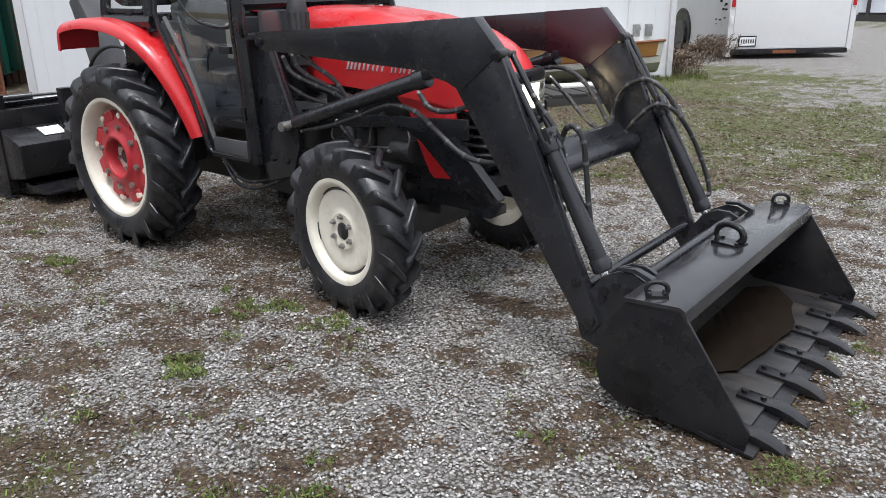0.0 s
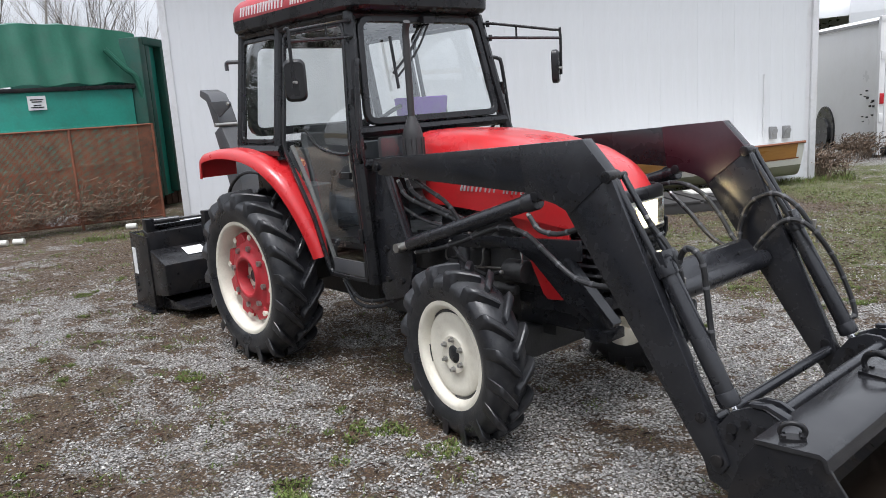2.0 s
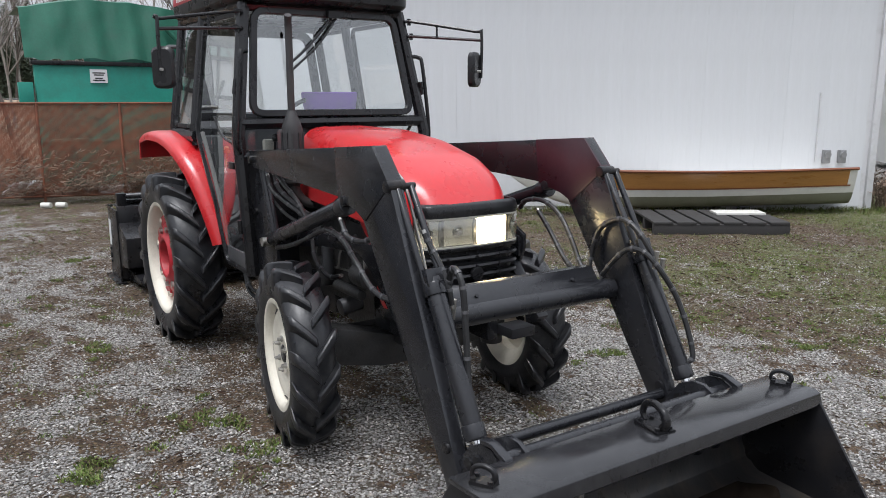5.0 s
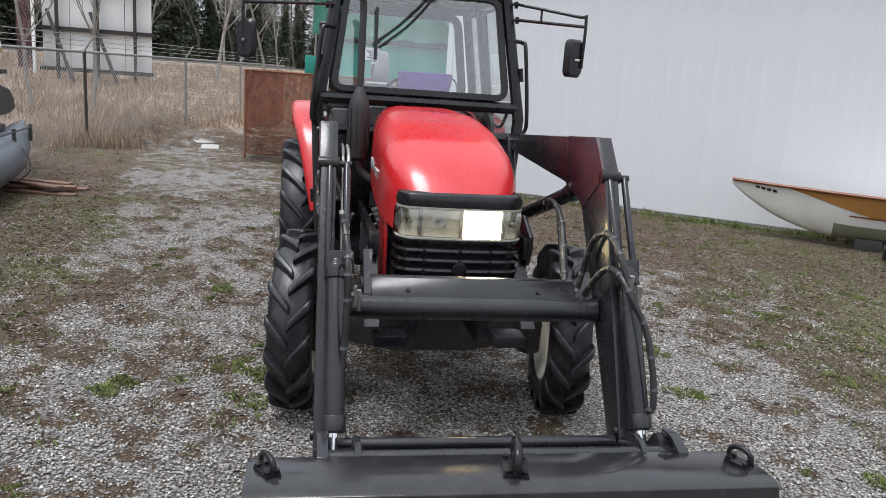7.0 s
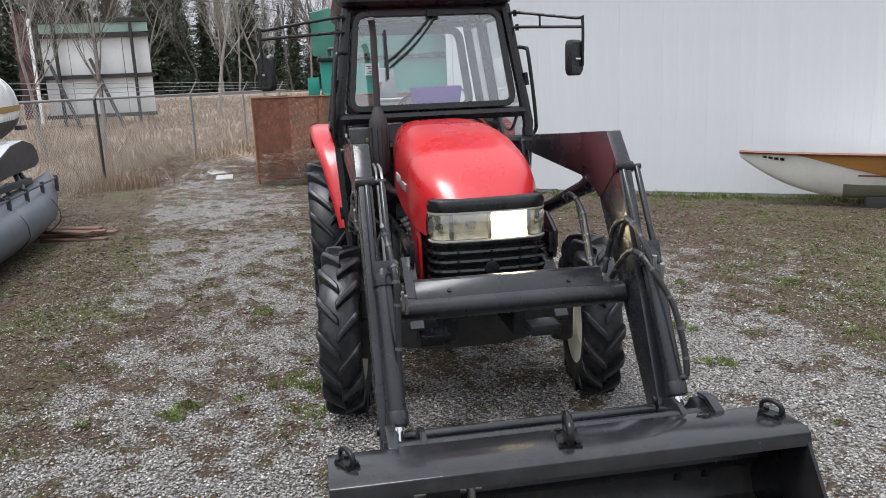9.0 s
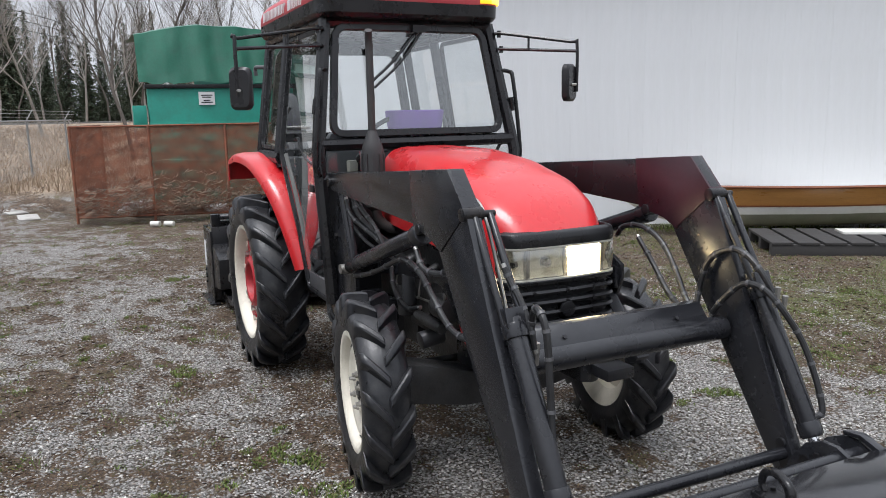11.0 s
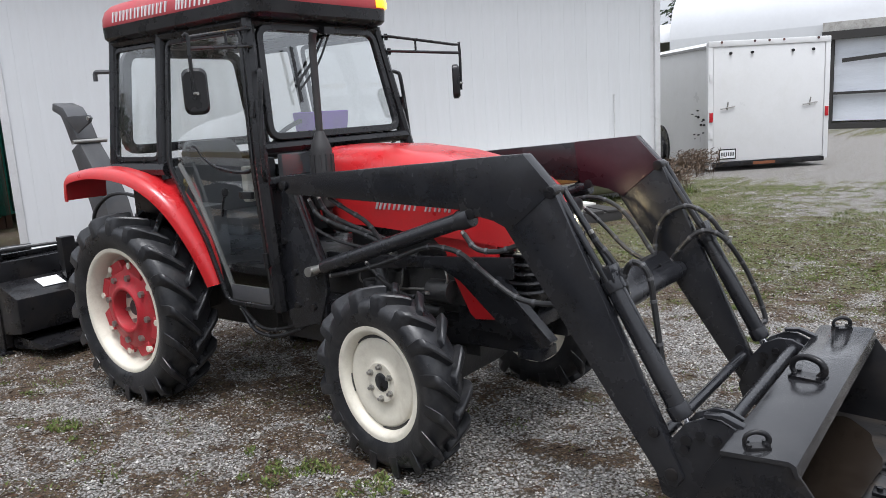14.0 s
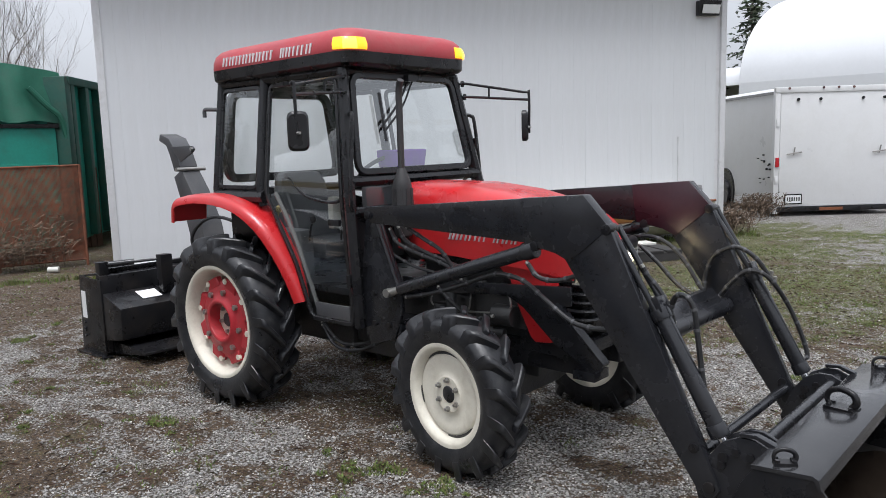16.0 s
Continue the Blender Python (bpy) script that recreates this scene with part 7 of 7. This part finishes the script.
fus_band(lambda x: 1.625 - 0.026 * (x + 6.45), lambda x: 1.70 - 0.0235 * (x + 6.45), -6.41, 3.4, GOLD, "stripe", 0.008, "gold side stripe")
fus_band(lambda x: fus(x)[1] + 0.005, lambda x: 1.52 - 0.03 * (x + 6.45), -6.3, 3.4, BELLY, "belly_panel", 0.005, "dark grimy belly panel")
for x0, x1, z0, z1 in ((-0.55, -0.05, 2.26, 2.62), (-1.75, -1.2, 2.28, 2.64), (-3.25, -2.55, 2.22, 2.60), (-3.85, -3.38, 2.20, 2.50)):
    bm = B()
    line = rrect((x0 + x1) / 2, (z0 + z1) / 2, x1 - x0, z1 - z0, 0.14, 5)
    bm.faces.new([bm.verts.new(fus_pt(x + (0.1 * (z - z0) if x0 < -3 else 0), z, 1, 0.012)) for x, z in line])
    part("cabin_window", bm, WINDARK, fu, "grey tinted window")
part("nose_vent", box(B(), (-5.6, PYC + 0.48, 1.34), (-5.4, PYC + 0.58, 1.40)), BELLY, fu, bev=0.01)
AIR = [(-4.90, 0.94), (-4.87, 1.08), (-4.76, 1.19), (-4.52, 1.25), (-4.2, 1.21), (-3.8, 1.05), (-3.37, 0.80), (-3.42, 0.775), (-4.2, 0.86), (-4.75, 0.88)]
w_ = part("wing_stub", loft(B(), [[(-4.9 + (x + 4.9) * k, y, z) for x, z in AIR] for y, k in ((-5.3, 1.85), (-5.0, 1.68), (-4.36, 1.27))]), JETW, plane, "cut-off white wing root")
part("wing_rib", prism(B(), [(-4.88 + (x + 4.9) * 1.25, (z - 1) * 0.96 + 1) for x, z in AIR], -4.36, -4.345), BELLY, w_, "dark open wing end")
bm = pipe(B(), [(-4.05, -5.3, 1.27), (-3.5, -5.27, 1.18), (-2.9, -5.24, 1.04), (-2.3, -5.2, 0.93), (-1.2, -5.15, 0.86), (0.6, -5.1, 0.84)], 0.10, 12)
part("wing_fairing", bm, FLOATM, plane, "grey wing root fairing")


def float_body(y0, y1, name="float"):
    bm = B()
    rings = []
    for x, k, zb, zt in ((-5.02, 0.03, 0.72, 0.80), (-4.9, 0.22, 0.46, 0.775), (-4.6, 0.55, 0.22, 0.735), (-4.1, 0.85, 0.08, 0.68), (-3.4, 1.0, 0.03, 0.64), (-2.4, 1.0, 0.02, 0.62), (-1.0, 1.0, 0.02, 0.60), (0.5, 1.0, 0.02, 0.58), (2.0, 0.95, 0.04, 0.57), (3.2, 0.7, 0.15, 0.56)):
        yc = y0 + (y1 - y0) * (x + 5) / 6
        w = 0.36 * k
        h = zt - zb
        sec = [(0, 0), (0.55, 0.16), (0.93, 0.36), (1.0, 0.5), (0.97, 0.66), (0.8, 0.85), (0.5, 0.96), (0, 1.0)]
        pts = [(yc + w * a, zb + h * b) for a, b in sec] + [(yc - w * a, zb + h * b) for a, b in reversed(sec[1:-1])]
        rings.append([(x, y, z) for y, z in pts])
    f = part(name, loft(bm, rings), FLOATM, plane, "grey-blue aluminium float")
    for i in range(11):
        x = -4.6 + i * 0.62
        yc = y0 + (y1 - y0) * (x + 5) / 6
        for s in (-1, 1):
            zt = 0.66 - 0.012 * i
            part("cleat", box(B(), (x - 0.02, yc + s * 0.2 - 0.02, zt - 0.10), (x + 0.02, yc + s * 0.2 + 0.02, zt + 0.11)), BELLY, f, bev=0.005)
        if i % 2:
            w = 0.365
            bm = B()
            sec = [(0.55, 0.16), (0.93, 0.36), (1.0, 0.5), (0.97, 0.66), (0.8, 0.85), (0.5, 0.96), (0, 1.0)]
            pipe(bm, [(x, yc + w * a, 0.025 + 0.585 * b) for a, b in sec], 0.006, 5, 2)
            part("seam", bm, BELLY, f)
    for s in (-1, 1):
        bm = B()
        pipe(bm, [(x, y0 + (y1 - y0) * (x + 5) / 6 + s * 0.2, 0.74 - 0.02 * (x + 5) / 0.6 * 0.6) for x in (-4.6, -3.4, -2.2, -1.0, 0.2, 1.4)], 0.012, 6)
        part("deck_rope", bm, BELLY, f)
    return f


float_body(-4.30, -4.05)
float_body(-6.35, -6.1)
for a, b in (((-4.3, -4.3, 0.68), (-4.4, -4.5, 0.9)), ((-3.9, -4.25, 0.66), (-4.35, -4.5, 0.9)), ((-3.2, -4.25, 0.64), (-3.6, -4.6, 0.86)), ((-2.6, -4.2, 0.62), (-3.2, -4.6, 0.84)), ((-0.5, -4.15, 0.6), (-0.9, -4.9, 1.1)), ((0.6, -4.1, 0.6), (0.2, -4.9, 1.1)), ((-3.2, -6.3, 0.64), (-3.4, -5.6, 1.1)), ((-0.5, -6.2, 0.6), (-0.8, -5.6, 1.1)), ((-3.4, -4.3, 0.6), (-3.4, -6.2, 0.6))):
    part("strut", rod(B(), a, b, 0.035, 10), BELLY, plane, "black float strut")
part("strut_rail", box(B(), (-4.35, -4.36, 0.70), (-2.7, -4.28, 0.78), Matrix.Rotation(0, 4, "Z")), BELLY, plane, bev=0.01)
for x, y, a, z in ((-4.35, -3.75, 80, 0.0), (-4.1, -3.85, 95, 0.045), (-4.5, -3.95, 70, 0.045), (-4.3, -4.15, 88, 0.0), (-3.9, -3.75, 75, 0.0), (-4.05, -3.9, 60, 0.08)):
    bm = box(B(), (-0.42, -0.07, 0), (0.42, 0.07, 0.035), Matrix.Translation((x, y, z)) @ Matrix.Rotation(radians(a), 4, "Z"))
    solo("plank", bm, PLANK, "weathered red-brown plank on the ground under the float", "plank", bev=0.004, group="planks under the float")
solo("timber_beam", box(B(), (-0.9, -0.06, 0), (0.55, 0.06, 0.13), Matrix.Translation((1.05, -3.33, 0)) @ Matrix.Rotation(radians(-4), 4, "Z")), BLKWOOD, "black timber beam lying on the mossy gravel", "beam", bev=0.008)
solo("white_sheet", box(B(), (-0.35, -0.13, 0), (0.35, 0.13, 0.05), Matrix.Translation((-10.6, -4.0, 0)) @ Matrix.Rotation(0.4, 4, "Z")), CONCRETE, "pale concrete slab lying by the fence", "slab", bev=0.02)
for x, y, a in ((-11.3, -2.9, 0.3), (-12.3, -2.5, 0.7), (-10.2, -2.6, 0.1)):
    solo("broken_slab", box(B(), (-0.4, -0.17, 0), (0.4, 0.17, 0.035), Matrix.Translation((x, y, -0.01)) @ Matrix.Rotation(a, 4, "Z")), CONCRETE, "broken pale concrete slab in the grass", "slab", bev=0.02, group="broken slabs")

# ---- billboard seen from behind ----
bb = thing("billboard", (-30, -9.7, 0), "weathered white billboard seen from behind, on black timber posts", "billboard")
for r in range(2):
    for c in range(4):
        y0, z0 = -11.9 + c * 1.1, 0.95 + r * 1.72
        part("panel", box(B(), (-30.0, y0, z0), (-29.94, y0 + 1.07, z0 + 1.55)), PANEL, bb, bev=0.01)
part("top_panel", box(B(), (-30.0, -11.9, 4.42), (-29.92, -7.5, 4.80)), MINT, bb, "pale mint strip", bev=0.01)
for z in (0.84, 2.50, 4.2, 4.82):
    part("beam", box(B(), (-29.94, -12.0, z), (-29.74, -7.45, z + 0.16)), BLKWOOD, bb)
for y in (-11.3, -9.7, -8.2):
    part("post", box(B(), (-29.74, y, 0), (-29.6, y + 0.11, 4.8)), BLKWOOD, bb)
for y in (-11.6, -9.9):
    part("brace", rod(B(), (-29.6, y, 3.3), (-27.9, y + 1.6, 0), 0.08, 6), BLKWOOD, bb)
part("side_poster", box(B(), (-29.4, -12.70, 0.9), (-29.3, -12.14, 5.2)), MAROONP, bb, "faded maroon poster strip")
part("poster_edge", box(B(), (-29.38, -12.12, 0.7), (-29.28, -12.0, 5.0)), PANEL, bb)

# ---- enclosed trailer ----
TA, TB = Vector((-0.98, 13.4, 0)), Vector((1.02, 15.2, 0))
TR = (TB - TA).normalized()
TF = Vector((-TR.y, TR.x, 0))
TW = (TB - TA).length
TM = Matrix.Translation(TA) @ Matrix(((TR.x, TF.x, 0, 0), (TR.y, TF.y, 0, 0), (0, 0, 1, 0), (0, 0, 0, 1)))
trailer = thing("cargo_trailer", TA.lerp(TB, 0.5), "white enclosed cargo trailer with closed rear ramp door", "trailer")
bm = B()
loft(bm, [[TM @ Vector((x, y, z)) for x, z in ((0.03, 0.14), (TW - 0.03, 0.14), (TW - 0.03, 2.62), (TW - 0.15, 2.72), (0.15, 2.72), (0.03, 2.62))] for y in (0.03, 6.2)])
part("body", bm, TRAILER, trailer, "white aluminium trailer body", bev=0.01)


def tbox(lo, hi):
    return box(B(), lo, hi, TM)


part("ramp_door", tbox((0.12, -0.03, 0.20), (TW - 0.12, 0.03, 2.60)), TRAILER, trailer, "white rear ramp door", bev=0.012)
for x in (0, TW - 0.11):
    part("corner_post", tbox((x, -0.04, 0.05 if x == 0 else 0.15), (x + 0.11, 0.08, 2.68)), TRAILER, trailer, bev=0.012)
part("header", tbox((0.0, -0.05, 2.60), (TW, 0.06, 2.72)), TRAILER, trailer, bev=0.015)
part("bumper", tbox((0.08, -0.05, 0.09), (TW - 0.08, 0.06, 0.19)), BLACK2, trailer, "dirty black rear bumper", bev=0.01)
part("bumper_rust", tbox((1.0, -0.055, 0.105), (1.5, -0.049, 0.17)), WOODR, trailer)
for i, (x, z) in enumerate(((0.28, 2.69), (1.0, 2.69), (1.32, 2.69), (1.64, 2.69), (2.4, 2.69), (0.48, 2.46), (0.95, 2.46), (1.85, 2.46), (2.3, 2.46))):
    part("marker_lamp", rod(B(), TM @ Vector((x, -0.02, z)), TM @ Vector((x, -0.062, z)), 0.026 if i < 5 else 0.03, 12), MAROONP if i < 5 else BLACK2, trailer)
for x in (0.06, TW - 0.06):
    part("tail_lamp", tbox((x - 0.035, -0.07, 1.05), (x + 0.035, -0.03, 1.25)), REDLENS, trailer, "red tail lamp", bev=0.008)
pt = part("number_plate", tbox((0.24, -0.05, 0.25), (0.62, -0.035, 0.47)), CABBLK, trailer, "plate with plain bars")
part("plate_face", tbox((0.265, -0.054, 0.275), (0.595, -0.049, 0.445)), PANEL, pt)
for i in range(6):
    part("plate_bar", tbox((0.29 + i * 0.05, -0.057, 0.32), (0.32 + i * 0.05, -0.0535, 0.40)), GREYP, pt)
for x in (0.42, 2.25):
    part("door_latch", rod(rod(B(), TM @ Vector((x - 0.16, -0.06, 1.32)), TM @ Vector((x + 0.16, -0.06, 1.36)), 0.014, 8), TM @ Vector((x, -0.03, 1.30)), TM @ Vector((x, -0.08, 1.46)), 0.014, 8), STEEL, trailer, "steel bar latch")
for z in (0.7, 1.9):
    part("hinge", tbox((0.02, -0.06, z), (0.10, -0.02, z + 0.16)), TRAILER, trailer, bev=0.006)
part("side_trim", tbox((0.0, 0.1, 2.58), (0.05, 6.2, 2.64)), GALV, trailer)
part("wheel_arch", rod(B(), TM @ Vector((-0.01, 2.7, 0.40)), TM @ Vector((0.12, 2.7, 0.40)), 0.55, 28), BLACK2, trailer, "dark wheel arch")
part("tyre", rod(B(), TM @ Vector((-0.06, 2.7, 0.34)), TM @ Vector((0.10, 2.7, 0.34)), 0.34, 28), TYRE, trailer)
for i in range(14):
    p = TM @ Vector((-0.005, rnd.uniform(0.1, 0.9), rnd.uniform(0.45, 1.3) ** 1.2))
    r = rnd.uniform(0.008, 0.03)
    part("mud_splash", rod(B(), p - TR * 0.004, p + TR * 0.04, r, 7), BLACK2, trailer)
camper = solo("camper_roof", box(B(), (-1.2, -2, 0.6), (1.2, 2, 2.95), Matrix.Translation((-4.6, 22.5, 0)) @ Matrix.Rotation(0.6, 4, "Z")), TRAILER, "white camper van parked behind the trailer", "van", bev=0.3)

# ---- fabric hoop building on a timber side wall ----
hoop = thing("hoop_building", (5, 34, 0), "large white fabric hoop building on a timber and plastic wall", "building")
bm = B()
R_, SY, SZ, X0, X1 = 9.5, 30.0, 3.9, -7.95, 40.0
rings = []
for x in np.linspace(X0, X1, 20):
    rings.append([(x, SY + R_ - R_ * math.cos(a), SZ + R_ * 0.474 * math.sin(a)) for a in np.linspace(0, math.pi, 28)])
loft(bm, rings, closed=False)
bm.faces.new([bm.verts.new(p) for p in rings[0]])
part("dome", bm, FABRIC, hoop, "taut white fabric dome")
bm = loft(B(), [[(x, SY + 0.4 + 5 * (1 - math.cos(a)), 3.9 + 1.05 * math.sin(a) ** 0.6) for a in np.linspace(0, math.pi, 20)] for x in np.linspace(X0 - 9, X0 - 0.02, 8)], closed=False)
part("annex_roof", bm, FABRIC, hoop, "low white fabric annex roof")
XB = -1.9
part("fabric_skirt", box(B(), (X0, SY, 0.0), (XB, SY + 0.08, 3.95)), FABRIC, hoop, "white fabric side skirt")
part("wall_beam", box(B(), (XB, SY - 0.25, 3.66), (X1, SY + 0.2, 4.0)), CONCRETE, hoop, "weathered pale beam")
part("wall_beam", box(B(), (XB, SY - 0.35, 3.35), (X1, SY - 0.05, 3.66)), BLKWOOD, hoop)
part("mid_beam", box(B(), (XB, SY - 0.2, 1.30), (X1, SY - 0.05, 1.40)), BLKWOOD, hoop)
part("plastic_wall", box(B(), (XB, SY, 0.3), (X1, SY + 0.1, 3.6)), PLASTIC, hoop, "pale wrinkled plastic sheeting")
part("wall_base", box(B(), (XB, SY - 0.2, 0.0), (X1, SY + 0.1, 0.22)), BLKWOOD, hoop)
for i in range(12):
    x = XB + 0.3 + i * 3.5
    part("wall_post", box(B(), (x, SY - 0.22, 0), (x + 0.10, SY, 3.5)), BLKWOOD, hoop)
part("bent_board", box(B(), (-1.2, SY - 0.3, 2.6), (2.2, SY - 0.25, 2.75), Matrix.Translation((0.5, 0, 2.7)) @ Matrix.Rotation(radians(-4), 4, "Y") @ Matrix.Translation((-0.5, 0, -2.7))), BLKWOOD, hoop)


# ---- trees ----
def bare_tree(seed, h, spread=0.42, levels=4, trunk_r=0.09, fork=3):
    r_ = random.Random(seed)
    bm_v, bm_f = [], []

    def seg(p, q, ra, rb, n):
        u, v = frame_of(q - p)
        i = len(bm_v)
        for c, r in ((p, ra), (q, rb)):
            for k in range(n):
                a = 2 * math.pi * k / n
                bm_v.append(tuple(c + u * (r * math.cos(a)) + v * (r * math.sin(a))))
        for k in range(n):
            bm_f.append((i + k, i + (k + 1) % n, i + n + (k + 1) % n, i + n + k))

    def grow(p, d, ln, r, lev):
        steps = 5 if lev == 0 else 4
        n = 6 if lev == 0 else (4 if lev == 1 else 3)
        for s in range(steps):
            d = (d + Vector((r_.gauss(0, 0.10), r_.gauss(0, 0.10), 0.04 + 0.05 * (lev > 0)))).normalized()
            q = p + d * (ln / steps)
            r2 = r * (0.86 if lev else 0.84)
            seg(p, q, r, r2, n)
            p, r = q, r2
            if lev < levels and (s > 0 or lev > 0):
                for _ in range(fork if lev < 2 else 2):
                    if r_.random() < 0.75:
                        a = r_.uniform(0, 6.28)
                        out = Vector((math.cos(a), math.sin(a), 0))
                        nd_ = (d * (1 - spread) + out * spread * r_.uniform(0.7, 1.5) + Vector((0, 0, 0.25))).normalized()
                        grow(p, nd_, ln * r_.uniform(0.42, 0.62), r * r_.uniform(0.42, 0.6), lev + 1)

    grow(Vector((0, 0, -0.05)), Vector((0, 0, 1)), h * 0.75, trunk_r, 0)
    m = bpy.data.meshes.new("limbs")
    m.from_pydata(bm_v, [], bm_f)
    return m


def plant_bare(mesh, x, y, k, yaw, label, mat):
    t = thing("bare_tree", Matrix.Translation((x, y, rise(x))) @ Matrix.Rotation(yaw, 4, "Z") @ Matrix.Scale(k, 4), label, "tree", "bare trees")
    o = new("crown", mesh)
    o.parent = t
    return t


BARE = []
for i, (h, sp) in enumerate(((9.0, 0.42), (8.0, 0.5), (10.0, 0.36), (7.0, 0.55))):
    m = bare_tree(20 + i, h, sp, 3, 0.085, 3)
    m.materials.append(BARKP if i % 2 else BARK)
    BARE.append(m)
for i in range(14):
    y = 0.4 + i * 0.62 + rnd.uniform(-0.4, 0.4)
    x = -24 - rnd.uniform(0, 9)
    plant_bare(BARE[i % 4], x, y, rnd.uniform(0.7, 1.0), rnd.uniform(0, 6), "leafless grey tree with fine bare twigs", BARK)
for x, y, k in ((-17.5, -8.3, 0.8), (-18.6, -7.0, 0.9), (-21, -12.5, 1.0), (-15, -11.5, 0.9), (-19.0, -14.0, 0.9), (-33, -5.2, 1.2), (-36, -3.0, 1.1)):
    plant_bare(BARE[1 if k < 0.95 else 3], x, y, k, rnd.uniform(0, 6), "leafless pale-barked tree with bare twigs", BARKP)


def conifer(seed, h, r0, dens=1.0):
    r_ = random.Random(seed)
    V, F = [], []
    z = h * 0.02
    while z < h:
        k = 1 - (z / h)
        rr = r0 * (k ** 0.8) + 0.12
        n = max(5, int(11 * (0.4 + k) * dens))
        for i in range(n):
            a = r_.uniform(0, 6.28)
            ln = rr * r_.uniform(0.35, 1.15)
            dx, dy = math.cos(a), math.sin(a)
            m = max(2, int(ln / 0.30))
            for j in range(m):
                t = (j + 0.6) / m
                c = Vector((dx * ln * t, dy * ln * t, z + 0.15 * ln * t - 0.38 * ln * t * t + r_.gauss(0, 0.05)))
                w = 0.17 + 0.20 * (1 - t) + r_.uniform(0, 0.1)
                for _ in range(3):
                    e1 = Vector((r_.gauss(0, 1), r_.gauss(0, 1), r_.gauss(-0.3, 0.35))).normalized() * w * r_.uniform(0.7, 1.6)
                    e2 = Vector((r_.gauss(0, 1), r_.gauss(0, 1), r_.gauss(0, 0.5))).normalized() * w * 0.35
                    b = len(V)
                    V.extend([tuple(c - e2), tuple(c + e2), tuple(c + e1)])
                    F.append((b, b + 1, b + 2))
        z += 0.26 + 0.16 * k
    m = bpy.data.meshes.new("crown")
    m.from_pydata(V, [], F)
    m.materials.append(NEEDLE)
    return m


TRUNKS, CON = [], []
for i, (h, r0) in enumerate(((13, 3.0), (15, 3.3), (11, 3.1), (16, 2.7))):
    CON.append(conifer(50 + i, h, r0))
    bm = rod(B(), (0, 0, -0.1), (0, 0, h * 0.97), 0.2, 8, 0.02)
    finish(bm)
    TRUNKS.append(mesh_of("trunk", bm, BARK))


def plant_conifer(i, x, y, k):
    t = thing("conifer_tree", Matrix.Translation((x, y, rise(x) if x < -17 else 0)) @ Matrix.Rotation(rnd.uniform(0, 6), 4, "Z") @ Matrix.Scale(k, 4), "dark green conifer with drooping uneven branches", "tree", "conifers")
    for nm, m in (("trunk", TRUNKS[i]), ("crown", CON[i])):
        o = new(nm, m)
        o.parent = t


for i in range(150):
    y = -66 + (i % 75) * 1.0 + rnd.uniform(-0.7, 0.7)
    x = -60 - rnd.uniform(0, 7) - 7 * (i // 75) + (4 if y < -25 else 0)
    k = rnd.uniform(0.75, 1.15) * (1.0 if y < -12 else 0.8 if y < -4 else 0.55)
    plant_conifer(i % 4, x, y, k)
for x, y, k in ((-16, 34, 0.85), (-18.5, 36, 0.8), (-14, 39, 0.95), (-21, 40, 0.9), (-25, 38, 0.8), (-12.5, 44, 1.0), (-9, 48, 1.1)):
    plant_conifer(rnd.randint(0, 3), x, y, k)
# unseen far side of the yard: mirrored in cab glass, dense to darken reflections
for i in range(56):
    a = radians(-128 + i * 3.3)
    d = rnd.uniform(36, 48)
    plant_conifer(rnd.randint(0, 3), 6 + d * math.cos(a), -3 + d * math.sin(a), rnd.uniform(0.45, 0.75))
for i in range(46):
    y = -52 + i * 1.25 + rnd.uniform(-0.6, 0.6)
    plant_bare(BARE[i % 4], -57 - rnd.uniform(0, 4), y, rnd.uniform(0.7, 1.3), rnd.uniform(0, 6), "leafless grey tree with fine bare twigs", BARK)
# overhead wires
for k, z in enumerate((8.2, 7.7, 7.2)):
    bm = B()
    pipe(bm, [(-63, -52, z - 0.5), (-45, -36, z + 1.6), (-42, -22, z + 0.6), (-43, -9, z), (-50, -2, z - 0.4), (-62, 2.5, z - 1.6)], 0.022, 4, 6)
    solo("power_line", bm, CABBLK, "thin black overhead wire beyond the field", "wire", group="power lines")
road = solo("road", box(B(), (-55, -200, 1.3), (-50.5, 60, 1.56)), ASPHALT, "pale road beyond the dry field", "road", kind="structure")
